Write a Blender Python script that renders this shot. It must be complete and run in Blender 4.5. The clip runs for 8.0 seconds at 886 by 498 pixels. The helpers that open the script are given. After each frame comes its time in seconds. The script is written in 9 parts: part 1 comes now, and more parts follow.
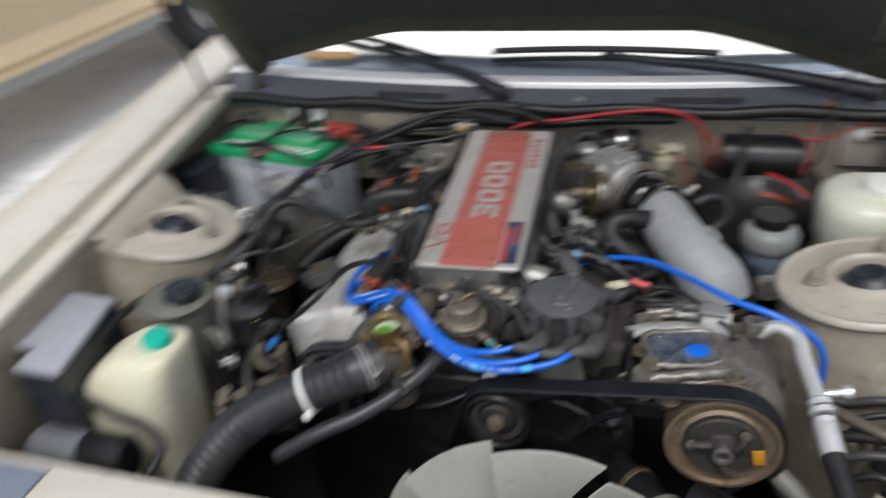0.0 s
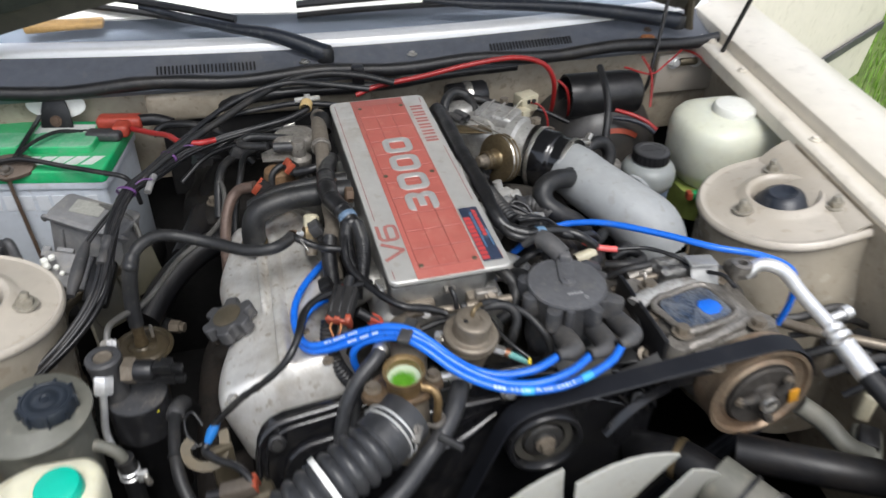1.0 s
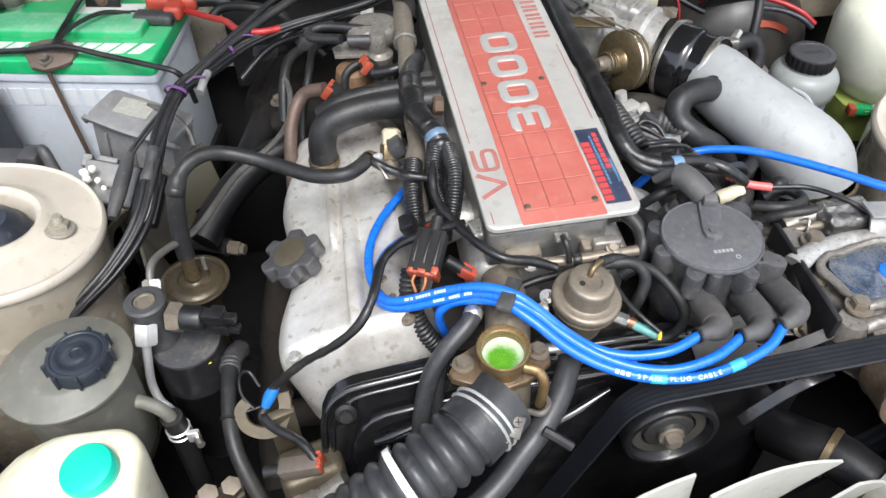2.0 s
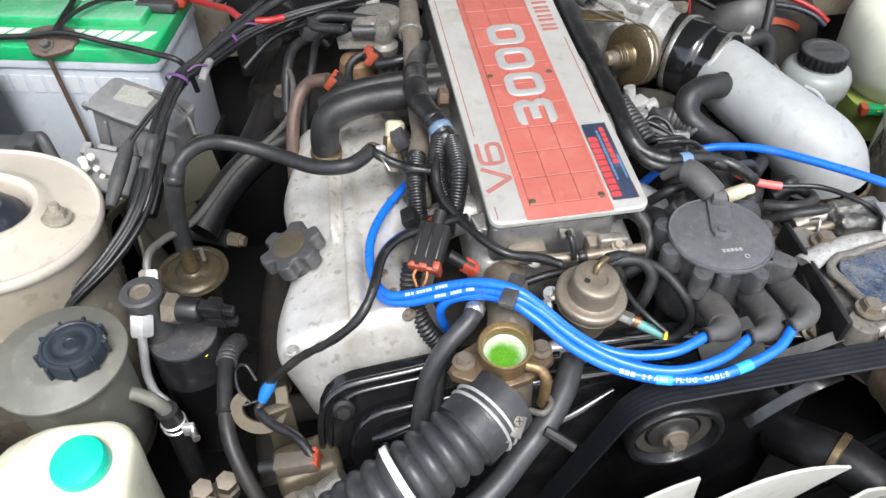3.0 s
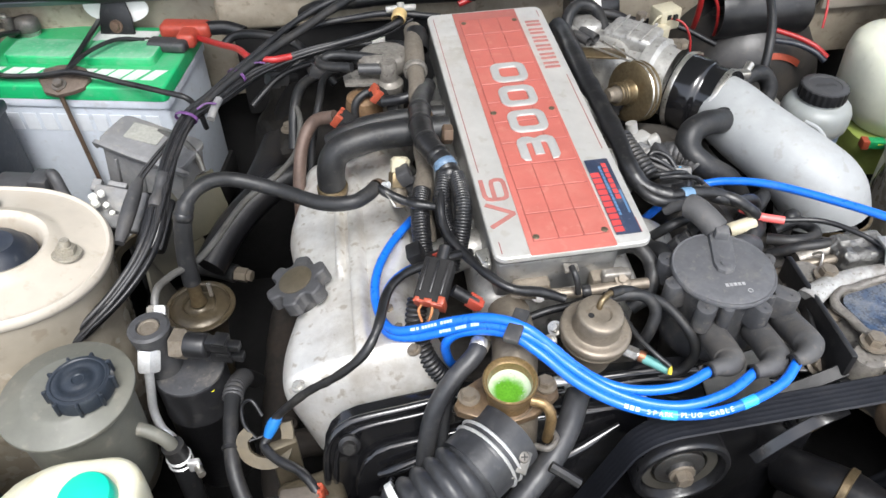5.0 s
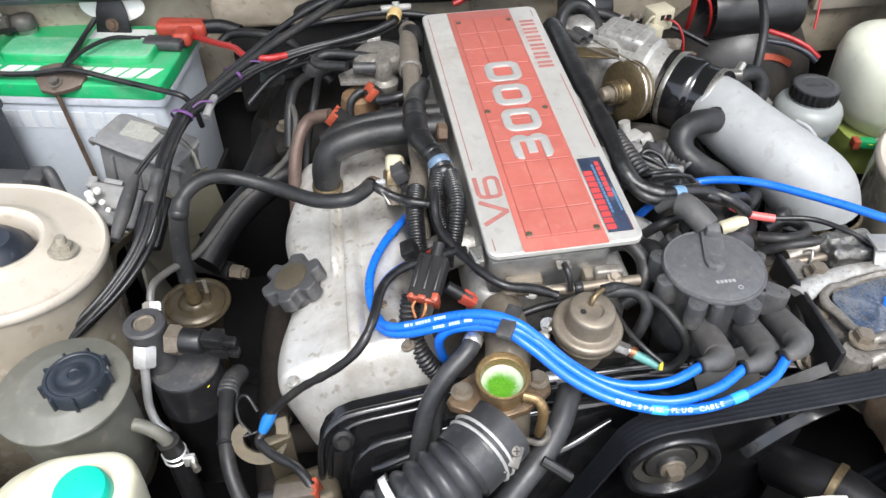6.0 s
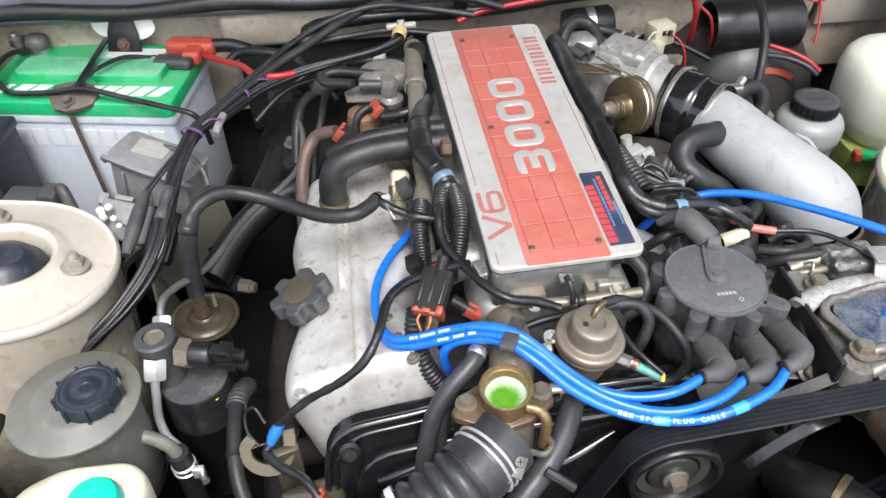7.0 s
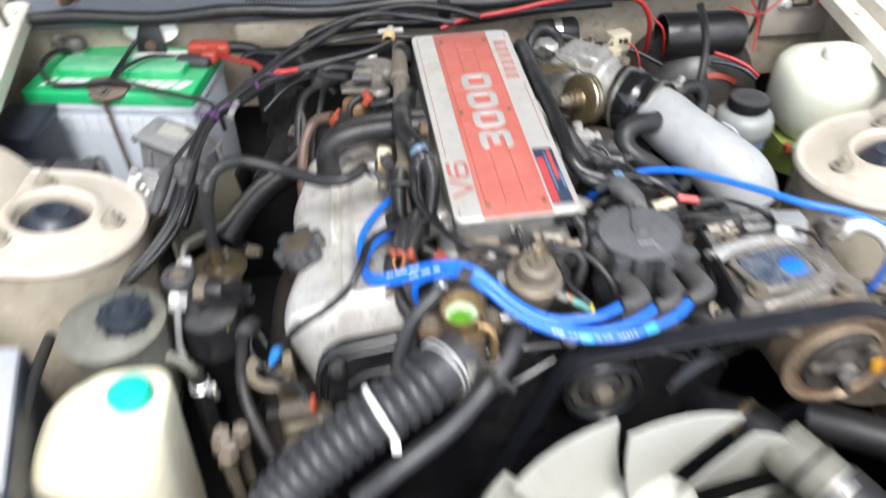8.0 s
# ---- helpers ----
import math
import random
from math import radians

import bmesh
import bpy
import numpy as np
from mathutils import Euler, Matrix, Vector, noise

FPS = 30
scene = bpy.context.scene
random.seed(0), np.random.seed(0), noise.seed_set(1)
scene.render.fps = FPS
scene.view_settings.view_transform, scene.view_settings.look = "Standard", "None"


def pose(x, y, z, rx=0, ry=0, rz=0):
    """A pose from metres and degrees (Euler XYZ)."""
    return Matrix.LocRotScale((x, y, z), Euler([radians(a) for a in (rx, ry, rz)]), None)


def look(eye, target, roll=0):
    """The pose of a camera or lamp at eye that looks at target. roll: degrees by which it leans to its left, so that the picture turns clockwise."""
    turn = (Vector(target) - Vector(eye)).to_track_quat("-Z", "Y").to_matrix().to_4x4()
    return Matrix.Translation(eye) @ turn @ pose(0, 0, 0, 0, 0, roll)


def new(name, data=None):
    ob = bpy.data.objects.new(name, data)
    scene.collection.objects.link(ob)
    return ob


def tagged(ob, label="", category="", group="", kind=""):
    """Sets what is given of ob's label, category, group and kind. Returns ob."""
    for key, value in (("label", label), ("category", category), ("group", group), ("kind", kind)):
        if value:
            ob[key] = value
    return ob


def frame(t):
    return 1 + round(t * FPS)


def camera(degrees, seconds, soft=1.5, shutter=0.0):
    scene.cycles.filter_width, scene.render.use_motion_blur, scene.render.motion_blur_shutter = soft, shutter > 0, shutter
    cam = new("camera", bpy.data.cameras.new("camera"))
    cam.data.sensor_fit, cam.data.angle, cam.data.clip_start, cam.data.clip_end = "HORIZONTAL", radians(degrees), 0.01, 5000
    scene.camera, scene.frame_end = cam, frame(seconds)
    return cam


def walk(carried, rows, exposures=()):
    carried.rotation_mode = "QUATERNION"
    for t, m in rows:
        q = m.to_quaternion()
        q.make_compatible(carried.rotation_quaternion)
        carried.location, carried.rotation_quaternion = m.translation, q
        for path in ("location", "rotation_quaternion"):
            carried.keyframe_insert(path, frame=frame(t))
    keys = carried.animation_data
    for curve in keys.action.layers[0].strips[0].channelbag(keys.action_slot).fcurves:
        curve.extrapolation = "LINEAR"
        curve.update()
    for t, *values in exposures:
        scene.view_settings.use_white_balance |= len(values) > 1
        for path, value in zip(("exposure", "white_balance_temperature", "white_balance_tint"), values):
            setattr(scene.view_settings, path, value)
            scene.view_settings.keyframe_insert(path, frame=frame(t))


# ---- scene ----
cam = camera(61.6, 8.0, soft=1.5, shutter=0.85)
PATH = [
    (0, (0.226, 0.016, 1.371), (-0.303, 1.645, 0.339), -5.1),
    (0.3, (0.071, 0.058, 1.372), (-0.06, 1.759, 0.329), -2.8),
    (0.5, (-0.053, 0.095, 1.368), (-0.067, 1.75, 0.244), -2.9),
    (0.7, (-0.132, 0.139, 1.371), (0.085, 1.738, 0.19), 1.3),
    (1, (-0.172, 0.194, 1.348), (0.244, 1.75, 0.161), 1.5),
    (1.2, (-0.17, 0.259, 1.369), (0.158, 1.685, 0.006), 0.4),
    (1.5, (-0.162, 0.322, 1.325), (0.061, 1.703, -0.104), -0.5),
    (2, (-0.166, 0.359, 1.29), (0.022, 1.738, -0.146), -0.7),
    (3.5, (-0.163, 0.367, 1.278), (0.011, 1.742, -0.164), 0.1),
    (4, (-0.163, 0.368, 1.278), (0.002, 1.768, -0.141), -0.7),
    (5.5, (-0.163, 0.361, 1.289), (0.011, 1.798, -0.09), -0.5),
    (6, (-0.162, 0.358, 1.288), (0.018, 1.792, -0.094), -0.3),
    (6.5, (-0.161, 0.355, 1.291), (0.01, 1.798, -0.083), -0.8),
    (7, (-0.16, 0.35, 1.296), (0.003, 1.811, -0.06), -1.1),
    (7.3, (-0.159, 0.351, 1.301), (0.018, 1.786, -0.081), -0.4),
    (7.5, (-0.163, 0.34, 1.306), (0.024, 1.803, -0.044), -0.1),
    (7.8, (-0.154, 0.283, 1.33), (0.022, 1.78, 0.015), -0.9),
    (8, (-0.144, 0.194, 1.338), (0.013, 1.699, 0.03), -0.7),
]
walk(cam, [(t, look(eye, target, roll)) for t, eye, target, roll in PATH],
     [(0.0, 0.22), (0.5, 0.38), (0.8, 0.55), (1.2, 0.89), (1.7, 1.21), (2.2, 1.42), (7.6, 1.44), (8.0, 1.55)])

# ---- world and light ----
world = bpy.data.worlds.new("overcast_sky")
world.use_nodes = True
scene.world = world
wn, wl = world.node_tree.nodes, world.node_tree.links
sky = wn.new("ShaderNodeTexSky")
sky.sky_type, sky.sun_disc = "NISHITA", False
sky.sun_elevation, sky.sun_rotation = radians(60), radians(175)
sky.air_density, sky.dust_density, sky.ozone_density = 1.0, 3.0, 1.0
pale = wn.new("ShaderNodeHueSaturation")
pale.inputs["Saturation"].default_value = 0.52
wl.new(sky.outputs["Color"], pale.inputs["Color"])
wl.new(pale.outputs["Color"], wn["Background"].inputs["Color"])
wn["Background"].inputs["Strength"].default_value = 0.15
sun_data = bpy.data.lights.new("sun", "SUN")
sun_data.energy, sun_data.angle, sun_data.color = 1.3, radians(25), (0.96, 0.985, 1.0)
sun = new("sun", sun_data)
sun.matrix_world = look((0.2, -1.5, 5.0), (0, 0.8, 0.8))


# ---- materials ----
def mat(name, col, rough=0.5, metal=0.0, var=0.2, scale=18.0, dirt=None, amount=0.0, dscale=9.0, bump=0.15, bscale=220.0,
        coat=0.0, trans=0.0, sss=0.0, rvar=0.12, random_tint=0.0, spec=0.5, wave=0.12, placed=False):
    """A principled material with broad and fine variation of colour, roughness and relief, and a layer of dirt in patches."""
    m = bpy.data.materials.new(name)
    m.use_nodes = True
    n, l = m.node_tree.nodes, m.node_tree.links
    b = n["Principled BSDF"]
    tc = n.new("ShaderNodeTexCoord")
    where = n.new("ShaderNodeNewGeometry").outputs["Position"] if placed else tc.outputs["Object"]
    big, fine, grain = n.new("ShaderNodeTexNoise"), n.new("ShaderNodeTexNoise"), n.new("ShaderNodeTexNoise")
    for k, s, d in ((big, scale, 4), (fine, scale * 7, 3), (grain, bscale, 2)):
        k.inputs["Scale"].default_value, k.inputs["Detail"].default_value = s, d
        l.new(where, k.inputs["Vector"])
    mix = n.new("ShaderNodeMix")
    mix.data_type = "RGBA"
    mix.inputs["A"].default_value = (*[max(0, c * (1 - var)) for c in col], 1)
    mix.inputs["B"].default_value = (*[min(1, c * (1 + var)) for c in col], 1)
    avg = n.new("ShaderNodeMath")
    avg.operation = "MULTIPLY_ADD"
    avg.inputs[1].default_value = 0.5
    half = n.new("ShaderNodeMath")
    half.operation = "MULTIPLY"
    half.inputs[1].default_value = 0.5
    l.new(fine.outputs["Fac"], half.inputs[0])
    l.new(big.outputs["Fac"], avg.inputs[0])
    l.new(half.outputs[0], avg.inputs[2])
    wide = n.new("ShaderNodeMapRange")
    wide.inputs["From Min"].default_value, wide.inputs["From Max"].default_value = 0.34, 0.66
    l.new(avg.outputs[0], wide.inputs["Value"])
    l.new(wide.outputs["Result"], mix.inputs["Factor"])
    out = mix.outputs["Result"]
    if dirt:
        dn = n.new("ShaderNodeTexNoise")
        dn.inputs["Scale"].default_value, dn.inputs["Detail"].default_value, dn.inputs["Roughness"].default_value = dscale, 8, 0.7
        l.new(where, dn.inputs["Vector"])
        dr = n.new("ShaderNodeMapRange")
        dr.inputs["From Min"].default_value, dr.inputs["From Max"].default_value = 0.62 - 0.3 * amount, 0.75
        dr.inputs["To Max"].default_value = min(1, 0.45 + amount * 0.5)
        l.new(dn.outputs["Fac"], dr.inputs["Value"])
        dm = n.new("ShaderNodeMix")
        dm.data_type = "RGBA"
        dm.inputs["B"].default_value = (*dirt, 1)
        l.new(out, dm.inputs["A"])
        l.new(dr.outputs["Result"], dm.inputs["Factor"])
        sn = n.new("ShaderNodeTexNoise")
        sn.inputs["Scale"].default_value, sn.inputs["Detail"].default_value = dscale * 9, 3
        l.new(where, sn.inputs["Vector"])
        sr = n.new("ShaderNodeMapRange")
        sr.inputs["From Min"].default_value, sr.inputs["From Max"].default_value = 0.60, 0.70
        sr.inputs["To Max"].default_value = min(0.7, 0.12 + amount * 0.7)
        l.new(sn.outputs["Fac"], sr.inputs["Value"])
        sm_ = n.new("ShaderNodeMix")
        sm_.data_type = "RGBA"
        sm_.inputs["B"].default_value = (*dirt, 1)
        l.new(dm.outputs["Result"], sm_.inputs["A"])
        l.new(sr.outputs["Result"], sm_.inputs["Factor"])
        out = sm_.outputs["Result"]
    if random_tint:
        oi, hs = n.new("ShaderNodeObjectInfo"), n.new("ShaderNodeHueSaturation")
        rr = n.new("ShaderNodeMapRange")
        rr.inputs["To Min"].default_value, rr.inputs["To Max"].default_value = 1 - random_tint, 1 + random_tint
        l.new(oi.outputs["Random"], rr.inputs["Value"])
        l.new(rr.outputs["Result"], hs.inputs["Value"])
        l.new(out, hs.inputs["Color"])
        out = hs.outputs["Color"]
    l.new(out, b.inputs["Base Color"])
    rm = n.new("ShaderNodeMapRange")
    rm.inputs["To Min"].default_value, rm.inputs["To Max"].default_value = max(0.03, rough - rvar), min(1, rough + rvar)
    l.new(avg.outputs[0], rm.inputs["Value"])
    l.new(rm.outputs["Result"], b.inputs["Roughness"])
    b.inputs["Metallic"].default_value = metal
    b.inputs["Coat Weight"].default_value = coat
    b.inputs["Coat Roughness"].default_value = 0.12
    b.inputs["Transmission Weight"].default_value = trans
    b.inputs["Specular IOR Level"].default_value = spec
    if sss:
        b.inputs["Subsurface Weight"].default_value = sss
        b.inputs["Subsurface Radius"].default_value = (0.02, 0.018, 0.012)
    if bump:
        bp = n.new("ShaderNodeBump")
        bp.inputs["Strength"].default_value, bp.inputs["Distance"].default_value = bump, 0.001
        l.new(grain.outputs["Fac"], bp.inputs["Height"])
        if wave:
            wb_ = n.new("ShaderNodeBump")
            wb_.inputs["Strength"].default_value, wb_.inputs["Distance"].default_value = wave, 0.004
            l.new(big.outputs["Fac"], wb_.inputs["Height"])
            l.new(wb_.outputs["Normal"], bp.inputs["Normal"])
        l.new(bp.outputs["Normal"], b.inputs["Normal"])
    return m


DUST, RUST, GREASE = (0.30, 0.26, 0.20), (0.20, 0.09, 0.04), (0.035, 0.03, 0.025)
PAINT = mat("champagne_paint", (0.68, 0.63, 0.54), 0.32, 0.0, 0.05, 6, DUST, 0.12, 5, 0.03, 500, coat=0.4, wave=0.0)
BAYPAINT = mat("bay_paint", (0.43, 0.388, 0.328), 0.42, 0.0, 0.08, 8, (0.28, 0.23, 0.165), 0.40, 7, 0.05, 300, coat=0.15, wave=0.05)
DARKBAY = mat("greasy_bay_paint", (0.13, 0.12, 0.095), 0.55, 0.0, 0.2, 8, GREASE, 0.6, 9)
# Deck paint again, stained, with shade and brown reflections put into the colour.
WALLPAINT = mat("stained_shaded_gloss_paint", (0.35, 0.31, 0.245), 0.26, 0.0, 0.12, 7, (0.17, 0.125, 0.08), 0.34, 7, 0.12, 120, coat=0.5)
# Bay paint for the inner walls, stained, with their shade put into it.
DIRTYSHADEBAY = mat("stained_shaded_bay_paint", (0.36, 0.315, 0.245), 0.5, 0.0, 0.14, 7, (0.13, 0.095, 0.06), 0.5, 11, 0.1, 300)
PAD = mat("insulation_pad", (0.035, 0.04, 0.032), 0.95, 0.0, 0.3, 25, bump=0.6, bscale=120)
HOODDARK = mat("hood_underside_dark", (0.075, 0.07, 0.052), 0.7, 0.0, 0.2, 7, GREASE, 0.3)
RUBBER = mat("black_rubber", (0.012, 0.012, 0.013), 0.42, 0.0, 0.3, 25, (0.06, 0.053, 0.044), 0.38, 16, 0.2, 260)
# Black rubber again, darker, with the shade deep in the bay coloured in.
SHADERUBBER = mat("shaded_black_rubber", (0.007, 0.007, 0.008), 0.40, 0.0, 0.3, 25, (0.026, 0.022, 0.018), 0.3, 16, 0.2, 260, spec=0.35)
HOSE = mat("hose_rubber", (0.014, 0.0144, 0.0155), 0.46, 0.0, 0.3, 25, (0.058, 0.051, 0.043), 0.38, 18, 0.25, 260, spec=0.4)
LOOM = mat("loom_sheath", (0.014, 0.0143, 0.016), 0.42, 0.0, 0.3, 25, (0.055, 0.05, 0.045), 0.4, 18, 0.2, 260)
DUSTY = mat("dusty_black_plastic", (0.042, 0.042, 0.044), 0.5, 0.0, 0.25, 20, (0.11, 0.10, 0.088), 0.4, 14, 0.2, 300)
BLACK = mat("black_plastic", (0.010, 0.010, 0.011), 0.36, 0.0, 0.25, 20, (0.05, 0.047, 0.042), 0.2, 12, 0.15, 300)
NAVY = mat("dark_blue_plastic", (0.014, 0.018, 0.027), 0.4, 0.0, 0.2, 20, (0.10, 0.10, 0.10), 0.3, 12)
GLOSS = mat("glossy_black_paint", (0.007, 0.007, 0.008), 0.16, 0.0, 0.25, 14, (0.06, 0.055, 0.05), 0.12, 12, 0.06, 200, coat=0.5)
TAPE = mat("black_tape", (0.010, 0.010, 0.011), 0.34, 0.0, 0.3, 30, (0.08, 0.075, 0.065), 0.2, 18, 0.5, 110)
ALU = mat("cast_aluminium", (0.46, 0.45, 0.425), 0.48, 0.6, 0.18, 16, (0.10, 0.085, 0.065), 0.55, 22, 0.35, 420)
COVERALU = mat("painted_aluminium", (0.60, 0.59, 0.56), 0.40, 0.55, 0.08, 10, (0.36, 0.31, 0.23), 0.22, 9, 0.12, 500)
SILVER = mat("silver_paint", (0.29, 0.30, 0.302), 0.58, 0.05, 0.10, 9, (0.19, 0.18, 0.155), 0.38, 9, 0.12, 420)
STEEL = mat("zinc_steel", (0.60, 0.58, 0.54), 0.30, 0.9, 0.2, 60, (0.25, 0.18, 0.11), 0.3, 40, 0.2, 500)
BRIGHT = mat("bright_metal", (0.80, 0.80, 0.79), 0.34, 0.7, 0.10, 60, (0.45, 0.42, 0.38), 0.2, 60, bump=0.15)
# White-silver base colour carries the strip's reflection of the sky.
SHINE = mat("sky_white_moulding", (0.85, 0.85, 0.84), 0.32, 0.3, 0.03, 30, bump=0.02)
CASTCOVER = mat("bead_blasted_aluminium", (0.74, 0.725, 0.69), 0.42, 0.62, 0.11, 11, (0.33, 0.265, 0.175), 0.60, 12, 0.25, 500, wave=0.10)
VALVEBROWN = mat("rusted_brown_zinc", (0.060, 0.047, 0.028), 0.34, 0.35, 0.3, 30, (0.05, 0.036, 0.024), 0.6, 30, 0.3, 400)
BRASS = mat("yellow_zinc", (0.20, 0.155, 0.09), 0.36, 0.75, 0.3, 40, (0.13, 0.085, 0.045), 0.65, 38)
OLDBRASS = mat("dull_zinc", (0.21, 0.18, 0.142), 0.45, 0.5, 0.18, 30, (0.13, 0.10, 0.07), 0.5, 24, 0.2, 400)
RUSTY = mat("rusty_iron", (0.12, 0.082, 0.056), 0.7, 0.3, 0.35, 30, (0.09, 0.05, 0.03), 0.5, 22, 0.5, 250)
PIPEBROWN = mat("brown_pipe", (0.11, 0.075, 0.06), 0.5, 0.3, 0.25, 30, GREASE, 0.3)
PULLEY = mat("pulley_rust", (0.27, 0.205, 0.145), 0.42, 0.6, 0.3, 24, (0.20, 0.11, 0.06), 0.5, 14, 0.3, 300)
RED = mat("red_enamel", (0.345, 0.094, 0.075), 0.48, 0.0, 0.09, 9, (0.42, 0.17, 0.135), 0.42, 11, 0.15, 400, wave=0.0, placed=True)
GREEN = mat("green_battery_lid", (0.012, 0.39, 0.135), 0.36, 0.0, 0.12, 12, (0.17, 0.37, 0.23), 0.40, 14)
GREENDUST = mat("dusty_green_lid", (0.09, 0.40, 0.20), 0.55, 0.0, 0.15, 20, (0.36, 0.44, 0.36), 0.55, 28, 0.25, 300)
GREY = mat("battery_grey", (0.48, 0.52, 0.57), 0.42, 0.0, 0.06, 10, (0.30, 0.29, 0.27), 0.3, 8)
PALEGREY = mat("embossed_grey", (0.62, 0.65, 0.68), 0.45, 0.0, 0.05, 20)
LETTER = mat("pale_print", (0.66, 0.68, 0.65), 0.5, 0.0, 0.08, 20, (0.30, 0.42, 0.32), 0.45, 40)
SILVERLETTER = mat("silver_numeral", (0.50, 0.50, 0.485), 0.34, 0.5, 0.06, 30)
GROOVE = mat("dark_red_groove", (0.23, 0.06, 0.05), 0.5, 0.0, 0.15, 30)
MARKRED = mat("faded_red_print", (0.30, 0.115, 0.10), 0.5, 0.0, 0.2, 60)
CAPGREY = mat("dusty_cap_plastic", (0.040, 0.041, 0.045), 0.55, 0.0, 0.25, 24, (0.15, 0.135, 0.115), 0.45, 18, 0.25, 320)
BOOTGREY = mat("dusty_boot_rubber", (0.062, 0.061, 0.062), 0.62, 0.0, 0.2, 24, (0.13, 0.115, 0.095), 0.4, 18, 0.2, 320)
RUSTPLUG = mat("rust_orange", (0.36, 0.14, 0.05), 0.7, 0.0, 0.35, 60, (0.12, 0.05, 0.025), 0.5, 70, 0.5, 300)
PLENBODY = mat("plenum_casting", (0.36, 0.36, 0.35), 0.36, 0.8, 0.12, 14, (0.16, 0.14, 0.11), 0.35, 14, 0.3, 420)
RUSTBODY = mat("rust_stained_zinc", (0.19, 0.115, 0.06), 0.6, 0.3, 0.35, 30, (0.09, 0.06, 0.04), 0.5, 30, 0.4, 260)
CAPDUST = mat("dusty_cap_top", (0.078, 0.079, 0.085), 0.6, 0.0, 0.22, 24, (0.15, 0.14, 0.125), 0.35, 22, 0.25, 320)
MANIFOLD = mat("burnt_cast_iron", (0.022, 0.019, 0.017), 0.75, 0.1, 0.35, 22, (0.04, 0.028, 0.02), 0.4, 20, 0.5, 160, spec=0.2)
OILYFOIL = mat("oily_foil", (0.26, 0.255, 0.24), 0.42, 0.6, 0.3, 30, (0.012, 0.011, 0.010), 0.9, 38, 0.4, 260)
# Near black, for the lump that fills the dark space behind the engine.
FILLDARK = mat("fill_dark", (0.010, 0.009, 0.008), 0.7, 0.1, 0.4, 20, (0.030, 0.023, 0.015), 0.30, 16, 0.5, 150, spec=0.2)
BOOSTER = mat("brown_black_shell", (0.030, 0.029, 0.028), 0.36, 0.0, 0.25, 14, (0.075, 0.06, 0.048), 0.4, 12, 0.15, 200)
IDLERBLACK = mat("black_pulley_steel", (0.009, 0.009, 0.010), 0.30, 0.1, 0.2, 24, (0.04, 0.036, 0.032), 0.12, 20, 0.2, 260)
IDLERFACE = mat("bare_pulley_face", (0.075, 0.07, 0.06), 0.45, 0.5, 0.15, 30, (0.06, 0.05, 0.04), 0.4, 24, 0.2, 400)
PALEALU = mat("corroded_casting", (0.33, 0.33, 0.32), 0.5, 0.25, 0.25, 30, (0.10, 0.075, 0.05), 0.75, 38, 0.5, 260)
HEADALU = mat("grimy_casting", (0.30, 0.28, 0.25), 0.42, 0.5, 0.3, 30, (0.06, 0.05, 0.04), 0.9, 30, 0.5, 260)
CAPMARK = mat("worn_grey_print", (0.30, 0.30, 0.30), 0.5, 0.0, 0.3, 80)
RESPLASTIC = mat("grey_translucent_plastic", (0.24, 0.255, 0.25), 0.4, 0.0, 0.08, 12, (0.26, 0.25, 0.2), 0.3, 10, 0.08, 250, sss=0.2)
STICKER = mat("navy_sticker", (0.024, 0.034, 0.062), 0.35, 0.0, 0.15, 30, (0.2, 0.2, 0.22), 0.15, 30)
STICKRED = mat("sticker_red", (0.42, 0.05, 0.05), 0.4, 0.0, 0.1, 30)
STICKBLUE = mat("sticker_blue", (0.08, 0.16, 0.27), 0.4, 0.0, 0.1, 30)
BLUE = mat("blue_silicone", (0.008, 0.13, 0.62), 0.3, 0.0, 0.12, 30, (0.10, 0.22, 0.5), 0.12, 24, 0.08, 300)
BLUELIGHT = mat("pale_blue_band", (0.04, 0.38, 0.75), 0.35, 0.0, 0.1, 40)
WHITEINK = mat("white_ink", (0.40, 0.52, 0.72), 0.5, 0.0, 0.1, 60)
YELLOWWHITE = mat("yellowed_plastic", (0.66, 0.63, 0.48), 0.42, 0.0, 0.10, 9, (0.45, 0.36, 0.17), 0.4, 8, 0.1, 250, sss=0.25)
MILKY = mat("milky_plastic", (0.62, 0.63, 0.52), 0.36, 0.0, 0.06, 9, (0.45, 0.44, 0.33), 0.3, 8, 0.08, 250, sss=0.25)
MILKYCAP = mat("pale_cap_plastic", (0.72, 0.72, 0.66), 0.4, 0.0, 0.05, 20, (0.5, 0.48, 0.4), 0.3, 18)
FLUIDGREEN = mat("green_tinted_plastic", (0.26, 0.32, 0.08), 0.4, 0.0, 0.15, 14, sss=0.1)
TEAL = mat("green_cap", (0.0, 0.42, 0.30), 0.4, 0.0, 0.06, 20, sss=0.1)
SMOKED = mat("smoked_plastic", (0.125, 0.125, 0.105), 0.5, 0.0, 0.14, 12, (0.22, 0.2, 0.165), 0.45, 9)
ORANGE = mat("orange_plastic", (0.33, 0.062, 0.03), 0.45, 0.0, 0.2, 40, (0.16, 0.05, 0.03), 0.5, 40)
REDBOOT = mat("red_rubber", (0.37, 0.055, 0.033), 0.45, 0.0, 0.2, 25, (0.25, 0.09, 0.07), 0.3, 20)
REDHOSE = mat("red_conduit", (0.33, 0.020, 0.02), 0.35, 0.0, 0.15, 25)
PINK = mat("pink_crimp", (0.72, 0.13, 0.12), 0.3, 0.0, 0.1, 40)
